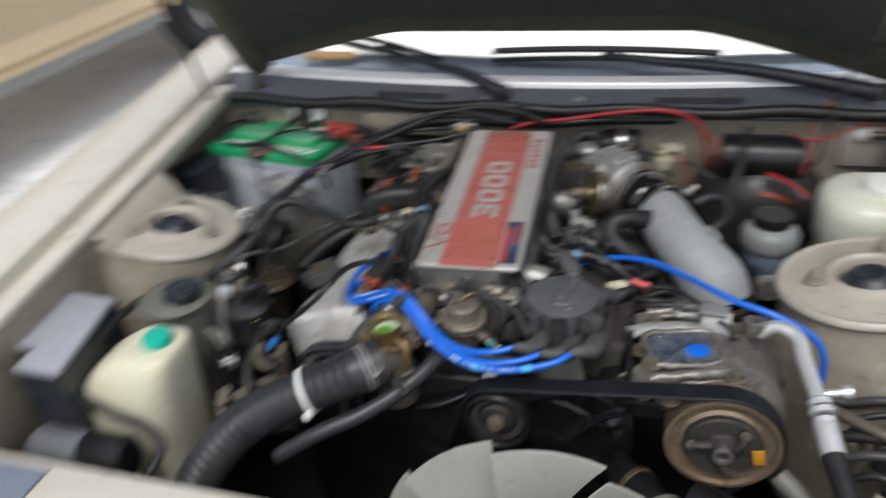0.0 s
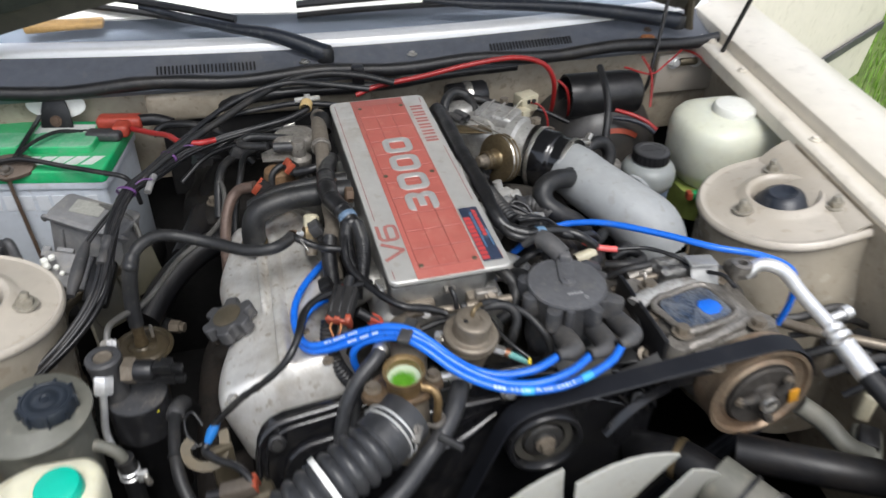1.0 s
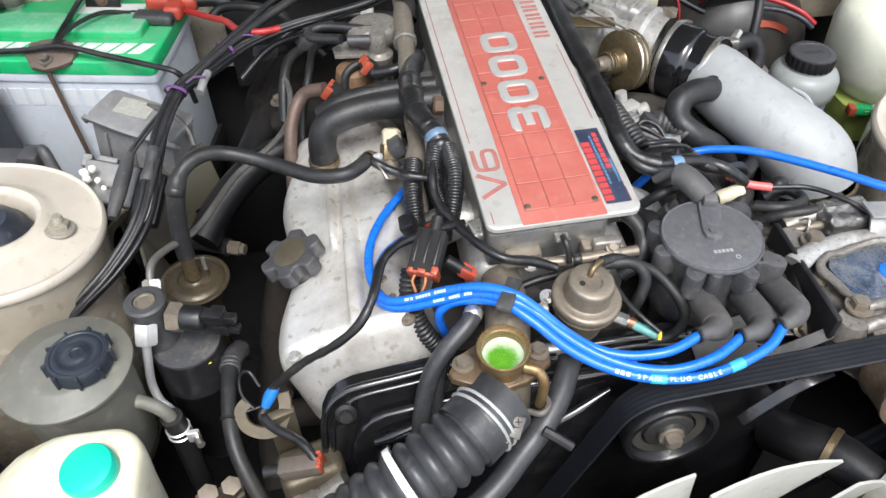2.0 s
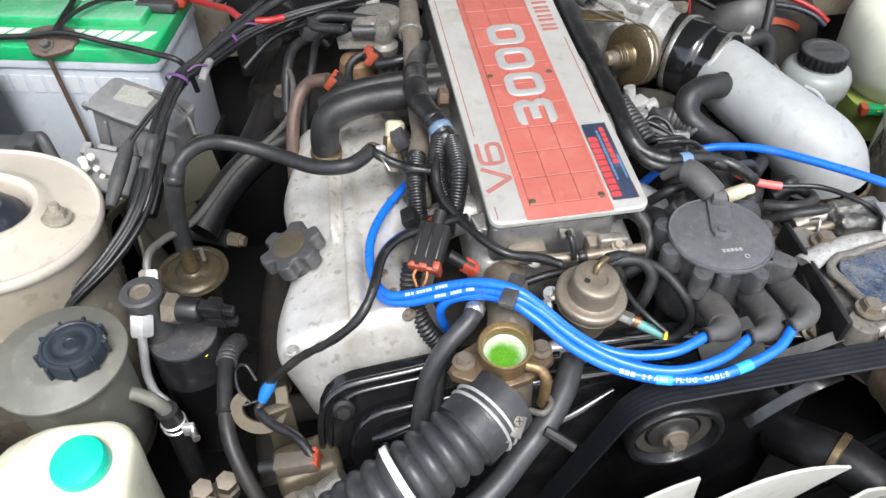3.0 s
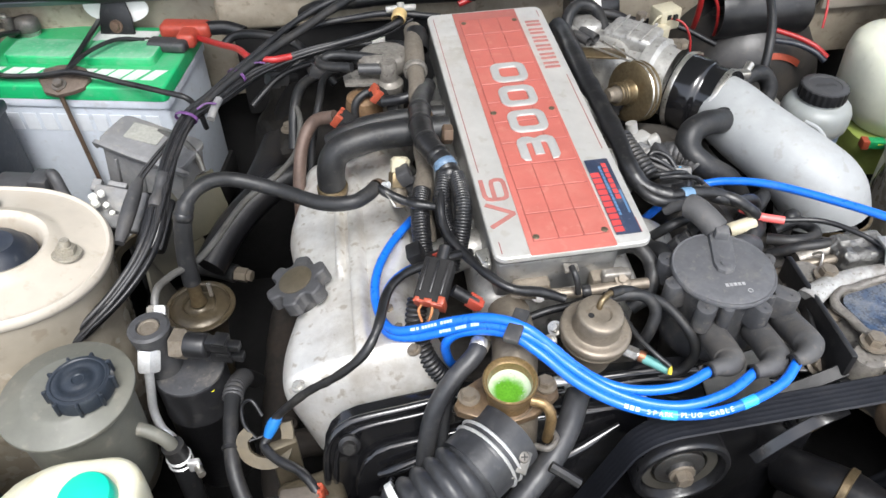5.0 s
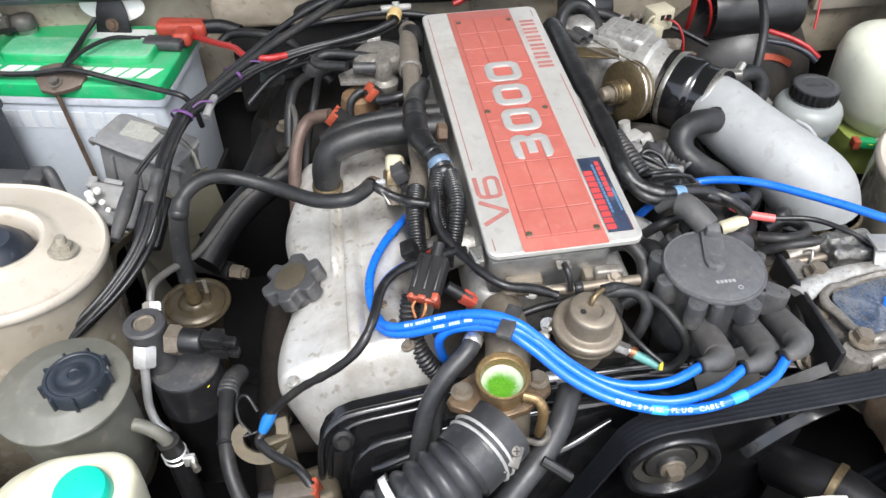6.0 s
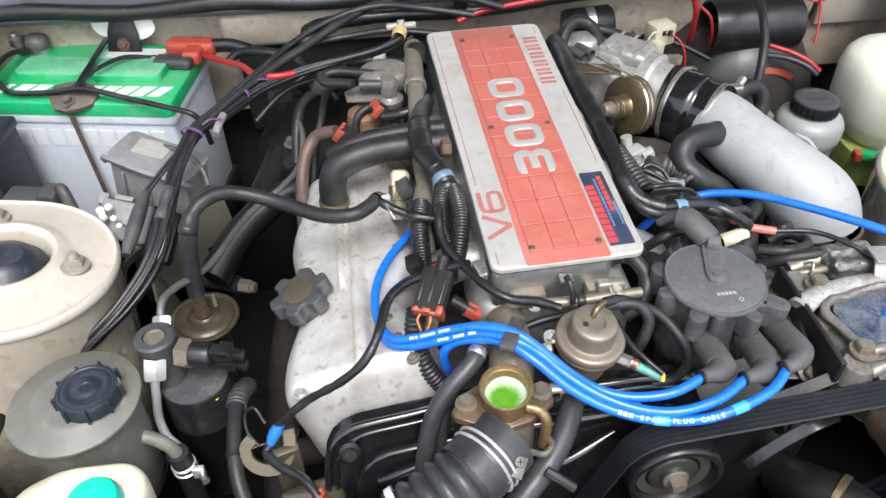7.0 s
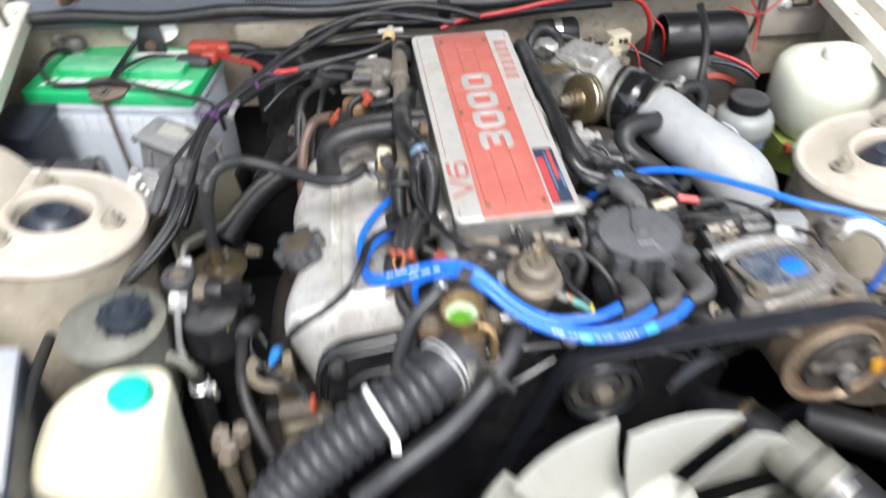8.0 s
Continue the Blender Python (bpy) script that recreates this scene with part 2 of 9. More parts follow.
CREAM = mat("cream_plastic", (0.48, 0.44, 0.32), 0.45, 0.0, 0.12, 30, (0.35, 0.27, 0.16), 0.35, 25)
WHITE = mat("white_nylon", (0.78, 0.78, 0.75), 0.4, 0.0, 0.05, 30)
NECKBRASS = mat("tarnished_brass", (0.27, 0.18, 0.085), 0.36, 0.65, 0.35, 60, (0.10, 0.07, 0.04), 0.7, 60, 0.3, 400)
CAPNAVY = mat("blue_black_plastic", (0.013, 0.018, 0.026), 0.42, 0.0, 0.2, 30, (0.05, 0.053, 0.058), 0.3, 30, 0.2, 350)
FOAM = mat("coolant_foam", (0.30, 0.36, 0.27), 0.6, 0.0, 0.1, 200, bump=0.6, bscale=900)
COOLANT = mat("foaming_coolant", (0.085, 0.26, 0.020), 0.14, 0.0, 0.25, 90, sss=0.2, bump=0.1)
cn_, cl_ = COOLANT.node_tree.nodes, COOLANT.node_tree.links
c_at, c_len, c_noise, c_sum, c_range, c_mix = cn_.new("ShaderNodeVectorMath"), cn_.new("ShaderNodeVectorMath"), cn_.new("ShaderNodeTexNoise"), cn_.new("ShaderNodeMath"), cn_.new("ShaderNodeMapRange"), cn_.new("ShaderNodeMix")
c_at.operation, c_len.operation, c_sum.operation, c_mix.data_type = "ADD", "LENGTH", "MULTIPLY_ADD", "RGBA"
c_at.inputs[1].default_value = (0.0007, 0.0030, -0.0592)
c_noise.inputs["Scale"].default_value, c_noise.inputs["Detail"].default_value = 150, 6
c_sum.inputs[1].default_value = 0.0085
c_range.inputs["From Min"].default_value, c_range.inputs["From Max"].default_value, c_range.interpolation_type = 0.0125, 0.0205, "SMOOTHSTEP"
c_mix.inputs["B"].default_value = (0.42, 0.50, 0.36, 1)
c_co = cn_.new("ShaderNodeTexCoord")
cl_.new(c_co.outputs["Object"], c_at.inputs[0])
cl_.new(c_co.outputs["Object"], c_noise.inputs["Vector"])
cl_.new(c_at.outputs["Vector"], c_len.inputs[0])
cl_.new(c_noise.outputs["Fac"], c_sum.inputs[0])
cl_.new(c_len.outputs["Value"], c_sum.inputs[2])
cl_.new(c_sum.outputs[0], c_range.inputs["Value"])
cl_.new(c_range.outputs["Result"], c_mix.inputs["Factor"])
c_bsdf = cn_["Principled BSDF"]
cl_.new(c_bsdf.inputs["Base Color"].links[0].from_socket, c_mix.inputs["A"])
cl_.new(c_mix.outputs["Result"], c_bsdf.inputs["Base Color"])
PURPLE = mat("purple_tie", (0.11, 0.045, 0.15), 0.4)
TAN = mat("tan_strip", (0.42, 0.26, 0.10), 0.5)
FAN = mat("fan_plastic", (0.46, 0.46, 0.42), 0.45, 0.0, 0.06, 12, DUST, 0.25, 9, sss=0.1)
CONCRETE = mat("pale_concrete", (0.80, 0.79, 0.76), 0.85, 0.0, 0.07, 1.1, (0.42, 0.40, 0.36), 0.3, 0.7, 0.4, 60)
SOIL = mat("lawn_soil", (0.10, 0.15, 0.03), 0.95, 0.0, 0.3, 3, (0.16, 0.15, 0.06), 0.3, 2, 0.6, 40)
GRASS = mat("grass_blade", (0.16, 0.30, 0.035), 0.6, 0.0, 0.35, 4, (0.30, 0.30, 0.08), 0.25, 3)
TYRE = mat("tyre_rubber", (0.03, 0.032, 0.036), 0.8, 0.0, 0.2, 12, (0.11, 0.11, 0.11), 0.3, 8, 0.3, 80)
VANPAINT = mat("sand_paint", (0.52, 0.41, 0.26), 0.35, 0.0, 0.05, 3, DUST, 0.15, 3, 0.02, 300, coat=0.4)
COWLMAT = mat("cowl_grey", (0.105, 0.113, 0.13), 0.40, 0.0, 0.15, 10, (0.16, 0.155, 0.15), 0.35, 9)
DASH = mat("dashboard_vinyl", (0.19, 0.22, 0.27), 0.6, 0.0, 0.1, 8)
SHADE = mat("sunshade_fabric", (0.88, 0.85, 0.79), 0.7, 0.0, 0.04, 4)
# Flat black for real dark parts and for panels that stand for shade.
FLATDARK = mat("flat_dark", (0.018, 0.0175, 0.0175), 0.9, 0.0, 0.3, 10, spec=0.2)
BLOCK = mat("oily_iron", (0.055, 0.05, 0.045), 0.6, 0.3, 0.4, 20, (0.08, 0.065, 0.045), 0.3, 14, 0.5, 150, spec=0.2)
MODGREY = mat("dusty_grey_plastic", (0.17, 0.17, 0.172), 0.55, 0.0, 0.18, 20, (0.26, 0.24, 0.20), 0.4, 16, 0.2, 300)
MODBROWN = mat("grimy_brown_plastic", (0.095, 0.08, 0.065), 0.5, 0.0, 0.2, 30, (0.16, 0.13, 0.10), 0.4, 26, 0.2, 300)
STRAPBROWN = mat("greasy_brown_steel", (0.13, 0.10, 0.078), 0.5, 0.3, 0.3, 50, (0.07, 0.05, 0.035), 0.5, 40, 0.4, 300)
PIPEGREY = mat("dull_grey_pipe", (0.11, 0.108, 0.102), 0.45, 0.3, 0.2, 30, (0.07, 0.06, 0.045), 0.5, 24)
GREYHOSE = mat("dusty_grey_rubber", (0.026, 0.027, 0.030), 0.42, 0.0, 0.25, 22, (0.07, 0.068, 0.066), 0.4, 16, 0.2, 260)
TAPEBLUE = mat("grey_blue_tape", (0.10, 0.16, 0.24), 0.4, 0.0, 0.25, 40, (0.05, 0.05, 0.05), 0.4, 40)
ARMBLACK = mat("satin_black_steel", (0.008, 0.008, 0.009), 0.40, 0.0, 0.25, 20, (0.04, 0.036, 0.032), 0.2, 18, 0.15, 260, spec=0.35)
STUDZINC = mat("dusty_zinc", (0.36, 0.335, 0.28), 0.42, 0.45, 0.2, 60, (0.22, 0.18, 0.12), 0.5, 60, 0.3, 300)
TEEPLASTIC = mat("dusty_clear_plastic", (0.36, 0.355, 0.33), 0.3, 0.0, 0.1, 40, (0.2, 0.18, 0.14), 0.4, 40, sss=0.2)
LEADMETAL = mat("dull_lead", (0.10, 0.095, 0.088), 0.5, 0.3, 0.3, 60, (0.17, 0.14, 0.11), 0.45, 40, 0.4, 300)
DARKSTEEL = mat("dark_steel", (0.08, 0.078, 0.075), 0.32, 0.7, 0.2, 40, (0.09, 0.06, 0.04), 0.4, 30, 0.2, 400)
PALEOLIVE = mat("pale_olive_zinc", (0.12, 0.102, 0.072), 0.42, 0.4, 0.15, 30, (0.16, 0.12, 0.07), 0.4, 24, 0.2, 400)
OLIVEPANEL = mat("olive_panel", (0.060, 0.056, 0.038), 0.5, 0.0, 0.15, 14, (0.06, 0.05, 0.035), 0.4, 12)
OLIVE = mat("olive_zinc", (0.11, 0.092, 0.062), 0.45, 0.5, 0.2, 30, (0.08, 0.065, 0.045), 0.5, 24, 0.2, 400)
PURE = bpy.data.materials.new("window_glass")
PURE.use_nodes = True
pb = PURE.node_tree.nodes["Principled BSDF"]
pb.inputs["Transmission Weight"].default_value, pb.inputs["Roughness"].default_value = 1.0, 0.02
pb.inputs["Base Color"].default_value = (0.98, 0.99, 0.99, 1)


# ---- building helpers ----
def part(name, bm, material, parent=None, label="", smooth=40):
    """Links a bmesh as one mesh object under a thing or a part."""
    me = bpy.data.meshes.new(name)
    bmesh.ops.recalc_face_normals(bm, faces=bm.faces[:])
    bm.to_mesh(me)
    bm.free()
    me.materials.append(material)
    if smooth:
        me.polygons.foreach_set("use_smooth", [True] * len(me.polygons))
        me.set_sharp_from_angle(angle=radians(smooth))
    ob = new(name, me)
    if parent:
        ob.parent = parent
    if label:
        tagged(ob, label)
    return ob


def thing(name, m, label, category, group="", kind=""):
    """An Empty at a thing's base, that holds its parts."""
    ob = new(name)
    ob.empty_display_size = 0.02
    ob.matrix_basis = m if isinstance(m, Matrix) else Matrix.Translation(m)
    return tagged(ob, label, category, group, kind)


def frame_to(loc, way):
    """A pose whose z axis points along way."""
    return Matrix.Translation(loc) @ Vector(way).to_track_quat("Z", "Y").to_matrix().to_4x4()


def box(w, d, h, bevel=0.002, at=(0, 0, 0), rot=None, seg=2, taper=1.0):
    """A bevelled box, its base centred at the point."""
    bm = bmesh.new()
    bmesh.ops.create_cube(bm, size=1)
    for v in bm.verts:
        k = taper if v.co.z > 0 else 1
        v.co = Vector((v.co.x * w * k, v.co.y * d * k, (v.co.z + 0.5) * h))
    if bevel:
        bmesh.ops.bevel(bm, geom=bm.edges[:], offset=min(bevel, w / 3, d / 3, h / 3), segments=seg, affect="EDGES", profile=0.5)
    m = Matrix.Translation(at) @ (rot or Matrix())
    bm.transform(m)
    return bm


def lathe(profile, seg=32, m=None, squash=None):
    """Turns (radius, height) pairs round z; closed where the radius is 0."""
    bm = bmesh.new()
    rings = []
    for r, z in profile:
        if r < 1e-6:
            rings.append([bm.verts.new((0, 0, z))])
        else:
            rings.append([bm.verts.new((r * math.cos(2 * math.pi * i / seg), r * math.sin(2 * math.pi * i / seg), z)) for i in range(seg)])
    for a, b in zip(rings, rings[1:]):
        for i in range(seg):
            j = (i + 1) % seg
            if len(a) == 1 and len(b) == 1:
                continue
            if len(a) == 1:
                bm.faces.new((a[0], b[i], b[j]))
            elif len(b) == 1:
                bm.faces.new((a[i], a[j], b[0]))
            else:
                bm.faces.new((a[i], a[j], b[j], b[i]))
    if m:
        bm.transform(m)
    return bm


def glide(points, sub=7):
    """A smooth line through the points."""
    P = [Vector(p) for p in points]
    P = [P[0] * 2 - P[1]] + P + [P[-1] * 2 - P[-2]]
    out = []
    for i in range(1, len(P) - 2):
        a, b, c, d = P[i - 1], P[i], P[i + 1], P[i + 2]
        for k in range(sub):
            t = k / sub
            out.append(0.5 * ((2 * b) + (c - a) * t + (2 * a - 5 * b + 4 * c - d) * t * t + (3 * b - a - 3 * c + d) * t ** 3))
    out.append(P[-2])
    return out


def tube(points, r, seg=10, sub=7, ribs=0.0, pitch=0.005, wobble=0.0, line=None, caps=True):
    """A hose along the points. ribs: how far its corrugations stand out, one every pitch metres."""
    L = line or glide(points, sub)
    if ribs:
        length = sum((b - a).length for a, b in zip(L, L[1:]))
        n = max(8, int(length / pitch) * 4)
        L2, acc, i, step = [L[0]], 0.0, 0, length / n
        for a, b in zip(L, L[1:]):
            seglen = (b - a).length
            while acc + seglen >= step * len(L2) and len(L2) < n:
                L2.append(a.lerp(b, (step * len(L2) - acc) / max(seglen, 1e-9)))
            acc += seglen
        L = L2 + [L[-1]]
    bm = bmesh.new()
    up, rings = None, []
    for i, p in enumerate(L):
        t = (L[min(i + 1, len(L) - 1)] - L[max(i - 1, 0)]).normalized()
        if up is None:
            up = t.orthogonal().normalized()
        up = (up - t * up.dot(t)).normalized()
        side = t.cross(up)
        rr = r(i / (len(L) - 1)) if callable(r) else r
        if ribs:
            rr += ribs * (0, 0.75, 1, 0.75)[i % 4]
        if wobble:
            rr *= 1 + wobble * noise.noise(p * 90)
        rings.append([bm.verts.new(p + (up * math.cos(2 * math.pi * k / seg) + side * math.sin(2 * math.pi * k / seg)) * rr) for k in range(seg)])
    for a, b in zip(rings, rings[1:]):
        for k in range(seg):
            bm.faces.new((a[k], a[(k + 1) % seg], b[(k + 1) % seg], b[k]))
    if caps:
        bm.faces.new(rings[0][::-1])
        bm.faces.new(rings[-1])
    return bm


def shift(points, base):
    return [tuple(a - b for a, b in zip(p, base)) for p in points]


def hose(name, points, r, material, label, category="hose", ribs=0.0, pitch=0.005, wobble=0.0, seg=10, clamps=(), group=""):
    """A hose or wire as one thing; clamps: (fraction, radius, material) rings round it."""
    base = points[0]
    pts = shift(points, base)
    ob = part(name, tube(pts, r, seg, ribs=ribs, pitch=pitch, wobble=wobble), material)
    ob.location = base
    tagged(ob, label, category, group)
    L = glide(pts)
    for f, cr, cm in clamps:
        i = min(len(L) - 2, max(1, int(f * (len(L) - 1))))
        ring = lathe([(cr - 0.002, -0.004), (cr, -0.004), (cr + 0.0008, -0.003), (cr + 0.0008, 0.003), (cr, 0.004), (cr - 0.002, 0.004)], 20, frame_to(L[i], L[i + 1] - L[i - 1]))
        part("clamp" if cm not in (TAPE, TAPEBLUE) else "tape_turn", ring, cm, ob, "metal band clamp" if cm not in (TAPE, TAPEBLUE) else "")
    return ob


def slab(outline, h, bevel=0.002, seg=2):
    """A plate with the (x, y) outline, from z = 0 up to h, with its upper edge rounded."""
    bm = bmesh.new()
    f = bm.faces.new([bm.verts.new((x, y, 0)) for x, y in outline])
    res = bmesh.ops.extrude_face_region(bm, geom=[f])
    top = [v for v in res["geom"] if isinstance(v, bmesh.types.BMVert)]
    bmesh.ops.translate(bm, verts=top, vec=(0, 0, h))
    if bevel:
        ts = set(top)
        bmesh.ops.bevel(bm, geom=[e for e in bm.edges if e.verts[0] in ts and e.verts[1] in ts], offset=bevel, segments=seg, affect="EDGES", profile=0.5)
    return bm


def rounded(w, d, r, n=5, at=(0, 0)):
    """The outline of a rectangle with round corners."""
    pts = []
    for cx, cy, a0 in ((w / 2 - r, d / 2 - r, 0), (-w / 2 + r, d / 2 - r, 90), (-w / 2 + r, -d / 2 + r, 180), (w / 2 - r, -d / 2 + r, 270)):
        for k in range(n + 1):
            a = radians(a0 + 90 * k / n)
            pts.append((at[0] + cx + r * math.cos(a), at[1] + cy + r * math.sin(a)))
    return pts


def hexbolt(name, m, parent, material, r=0.006, h=0.005, washer=True):
    prof = bmesh.new()
    bmesh.ops.create_cone(prof, cap_ends=True, segments=6, radius1=r, radius2=r, depth=h, matrix=Matrix.Translation((0, 0, h / 2 + (0.0015 if washer else 0))))
    bmesh.ops.bevel(prof, geom=[e for e in prof.edges if all(v.co.z > h / 2 for v in e.verts)], offset=r * 0.14, segments=2, affect="EDGES")
    if washer:
        bmesh.ops.create_cone(prof, cap_ends=True, segments=20, radius1=r * 1.5, radius2=r * 1.45, depth=0.0018, matrix=Matrix.Translation((0, 0, 0.0009)))
    prof.transform(m)
    return part(name, prof, material, parent, smooth=30)


def lettering(name, text, size, m, material, parent, depth=0.0006, bold=0.0, stretch=1.0, label=""):
    cu = bpy.data.curves.new(name, "FONT")
    cu.body, cu.size, cu.extrude, cu.offset = text, size, depth, bold
    cu.align_x, cu.align_y = "LEFT", "BOTTOM_BASELINE"
    tmp = new("text_source", cu)
    me = bpy.data.meshes.new_from_object(tmp)
    bpy.data.objects.remove(tmp)
    bpy.data.curves.remove(cu)
    me.transform(m @ Matrix.Diagonal((stretch, 1, 1, 1)))
    me.materials.clear()
    me.materials.append(material)
    ob = new(name, me)
    ob.parent = parent
    return tagged(ob, label) if label else ob


def join(*bms):
    out = bmesh.new()
    for b in bms:
        me = bpy.data.meshes.new("tmp")
        b.to_mesh(me)
        b.free()
        out.from_mesh(me)
        bpy.data.meshes.remove(me)
    return out


def loft(rows, close=False, caps=True):
    """A skin over rows of points, all of one length."""
    bm = bmesh.new()
    V = [[bm.verts.new(p) for p in row] for row in rows]
    n = len(rows[0])
    for a, b in zip(V, V[1:]):
        for k in range(n if close else n - 1):
            bm.faces.new((a[k], a[(k + 1) % n], b[(k + 1) % n], b[k]))
    if close and caps:
        bm.faces.new(V[0][::-1])
        bm.faces.new(V[-1])
    return bm


def thicken(bm, t):
    bmesh.ops.recalc_face_normals(bm, faces=bm.faces[:])
    bmesh.ops.solidify(bm, geom=bm.faces[:], thickness=t)
    return bm


# ---- ground ----
ground = part("ground", box(400, 400, 0.3, 0, (0, 60, -0.33)), SOIL)
tagged(ground, "green lawn soil reaching to the horizon", "ground", kind="structure")
driveway = thing("pavement", (0, 0, -0.03), "pale concrete driveway slabs beside a lawn", "pavement", kind="structure")
for gx in range(-4, 1):
    for gy in range(-2, 5):
        w = 3.0
        slab_ob = part("slab", box(w - 0.012, w - 0.012, 0.03, 0.006, (gx * w + 0.7, gy * w + 1.0, 0)), CONCRETE, driveway)
rnd = random.Random(5)
gb = []
gf = []
for i in range(26000):
    x, y = 2.22 + 4.5 * rnd.random() ** 1.5, 0.6 + 6.5 * rnd.random()
    h, a, lean = rnd.uniform(0.03, 0.075), rnd.uniform(0, 6.28), rnd.uniform(-0.03, 0.03)
    dx, dy = math.cos(a) * 0.004, math.sin(a) * 0.004
    k = len(gb)
    gb += [(x - dx, y - dy, -0.03), (x + dx, y + dy, -0.03), (x + lean + dy, y + lean - dx, -0.03 + h)]
    gf.append((k, k + 1, k + 2))
gm = bpy.data.meshes.new("grass")
gm.from_pydata(gb, [], gf)
gm.materials.append(GRASS)
tagged(new("grass", gm), "bright green lawn grass beside the driveway", "grass", kind="stuff")


# ---- car body ----
def crest(y, side=1):
    """Height of a fender's inner edge."""
    return 0.868 + 0.035 * (y - 1.0) if side > 0 else 0.884 + 0.045 * (y - 1.0)


def gutter(y, side=1):
    """Distance of a fender's inner edge from the middle of the car."""
    return 0.620 + 0.10 * (y - 1.1) if side > 0 else 0.658 + 0.12 * (y - 1.07)


car = thing("car", (0, 0, 0), "champagne coupe with its hood open and a door ajar", "car")
for side in (-1, 1):
    prof = [(0.19, -0.42), (0.20, -0.2), (0.195, -0.10), (0.175, -0.035), (0.13, -0.006), (0.07, 0.006), (0.011, 0.004), (0.002, -0.001), (0.0, -0.008), (0.0, -0.022)]
    rows = [[(side * (gutter(y, side) + po), y, crest(y, side) + pz) for po, pz in prof] for y in [0.05 + 0.1 * i for i in range(17)] + [1.72]]
    part("fender", thicken(loft(rows), 0.002), PAINT, car, "champagne painted fender")
    # flange that carries the fender bolts, with its rolled inner lip
    fl = [(0.003, -0.023), (-0.003, -0.020), (-0.020, -0.019), (-0.030, -0.020), (-0.034, -0.024), (-0.035, -0.044)]
    rows = [[(side * (gutter(y, side) + po), y, crest(y, side) + pz) for po, pz in fl] for y in [0.35 + 0.1 * i for i in range(11)] + [1.38]]
    flange = part("fender_flange", thicken(loft(rows), 0.0025), PAINT, car, "flange with a row of bolts")
    for y in (0.56, 0.78, 0.99, 1.22, 1.34):
        hexbolt("bolt", Matrix.Translation((side * (gutter(y, side) - 0.016), y, crest(y, side) - 0.0185)), flange, PAINT, 0.006, 0.004)
    # inner apron wall, further out beside the battery and the tank
    rows = [[(side * (gutter(y, side) - 0.033 + 0.045 * min(1, max(0, (y - 1.03) / 0.06)) + 0.01 * k / 6), y, crest(y, side) - 0.03 - (crest(y, side) - 0.45) * k / 6) for k in range(7)] for y in [0.40 + 0.05 * i for i in range(21)] + [1.425]]
    part("inner_apron", thicken(loft(rows), 0.003), DIRTYSHADEBAY, car, "stained inner wing panel with shade in its paint")
    # Lower wing panels coloured near black in place of the deep bay's shade.
    part("lower_apron", box(0.02, 1.02, 0.34, 0.003, (side * 0.63, 0.91, 0.20)), FLATDARK, car, "dark lower wing panel")

def square_off(bm, side):
    """Runs the outer half of a round tower straight out to the fender."""
    for v in bm.verts:
        u, w = v.co.x * side, v.co.y
        r = math.hypot(u, w)
        k = min(1, max(0, (r - 0.06) / 0.03))
        if u <= 0 or k == 0:
            continue
        t = math.atan2(w, u) / (math.pi / 2)
        if abs(t) < 0.5:
            p, q = 1.25 * r, 2 * t * r
        else:
            p, q = 1.25 * r * (2 - 2 * abs(t)), math.copysign(r, t)
        v.co.x, v.co.y = side * (u + (p - u) * k), w + (q - w) * k


def slim(bm):
    """Draws the rim of a round tower in by about a centimetre."""
    for v in bm.verts:
        r = math.hypot(v.co.x, v.co.y)
        if r > 0.08:
            k = (0.08 + (r - 0.08) * 0.70 if r < 0.1135 else r - 0.010) / r
            v.co.x, v.co.y = v.co.x * k, v.co.y * k


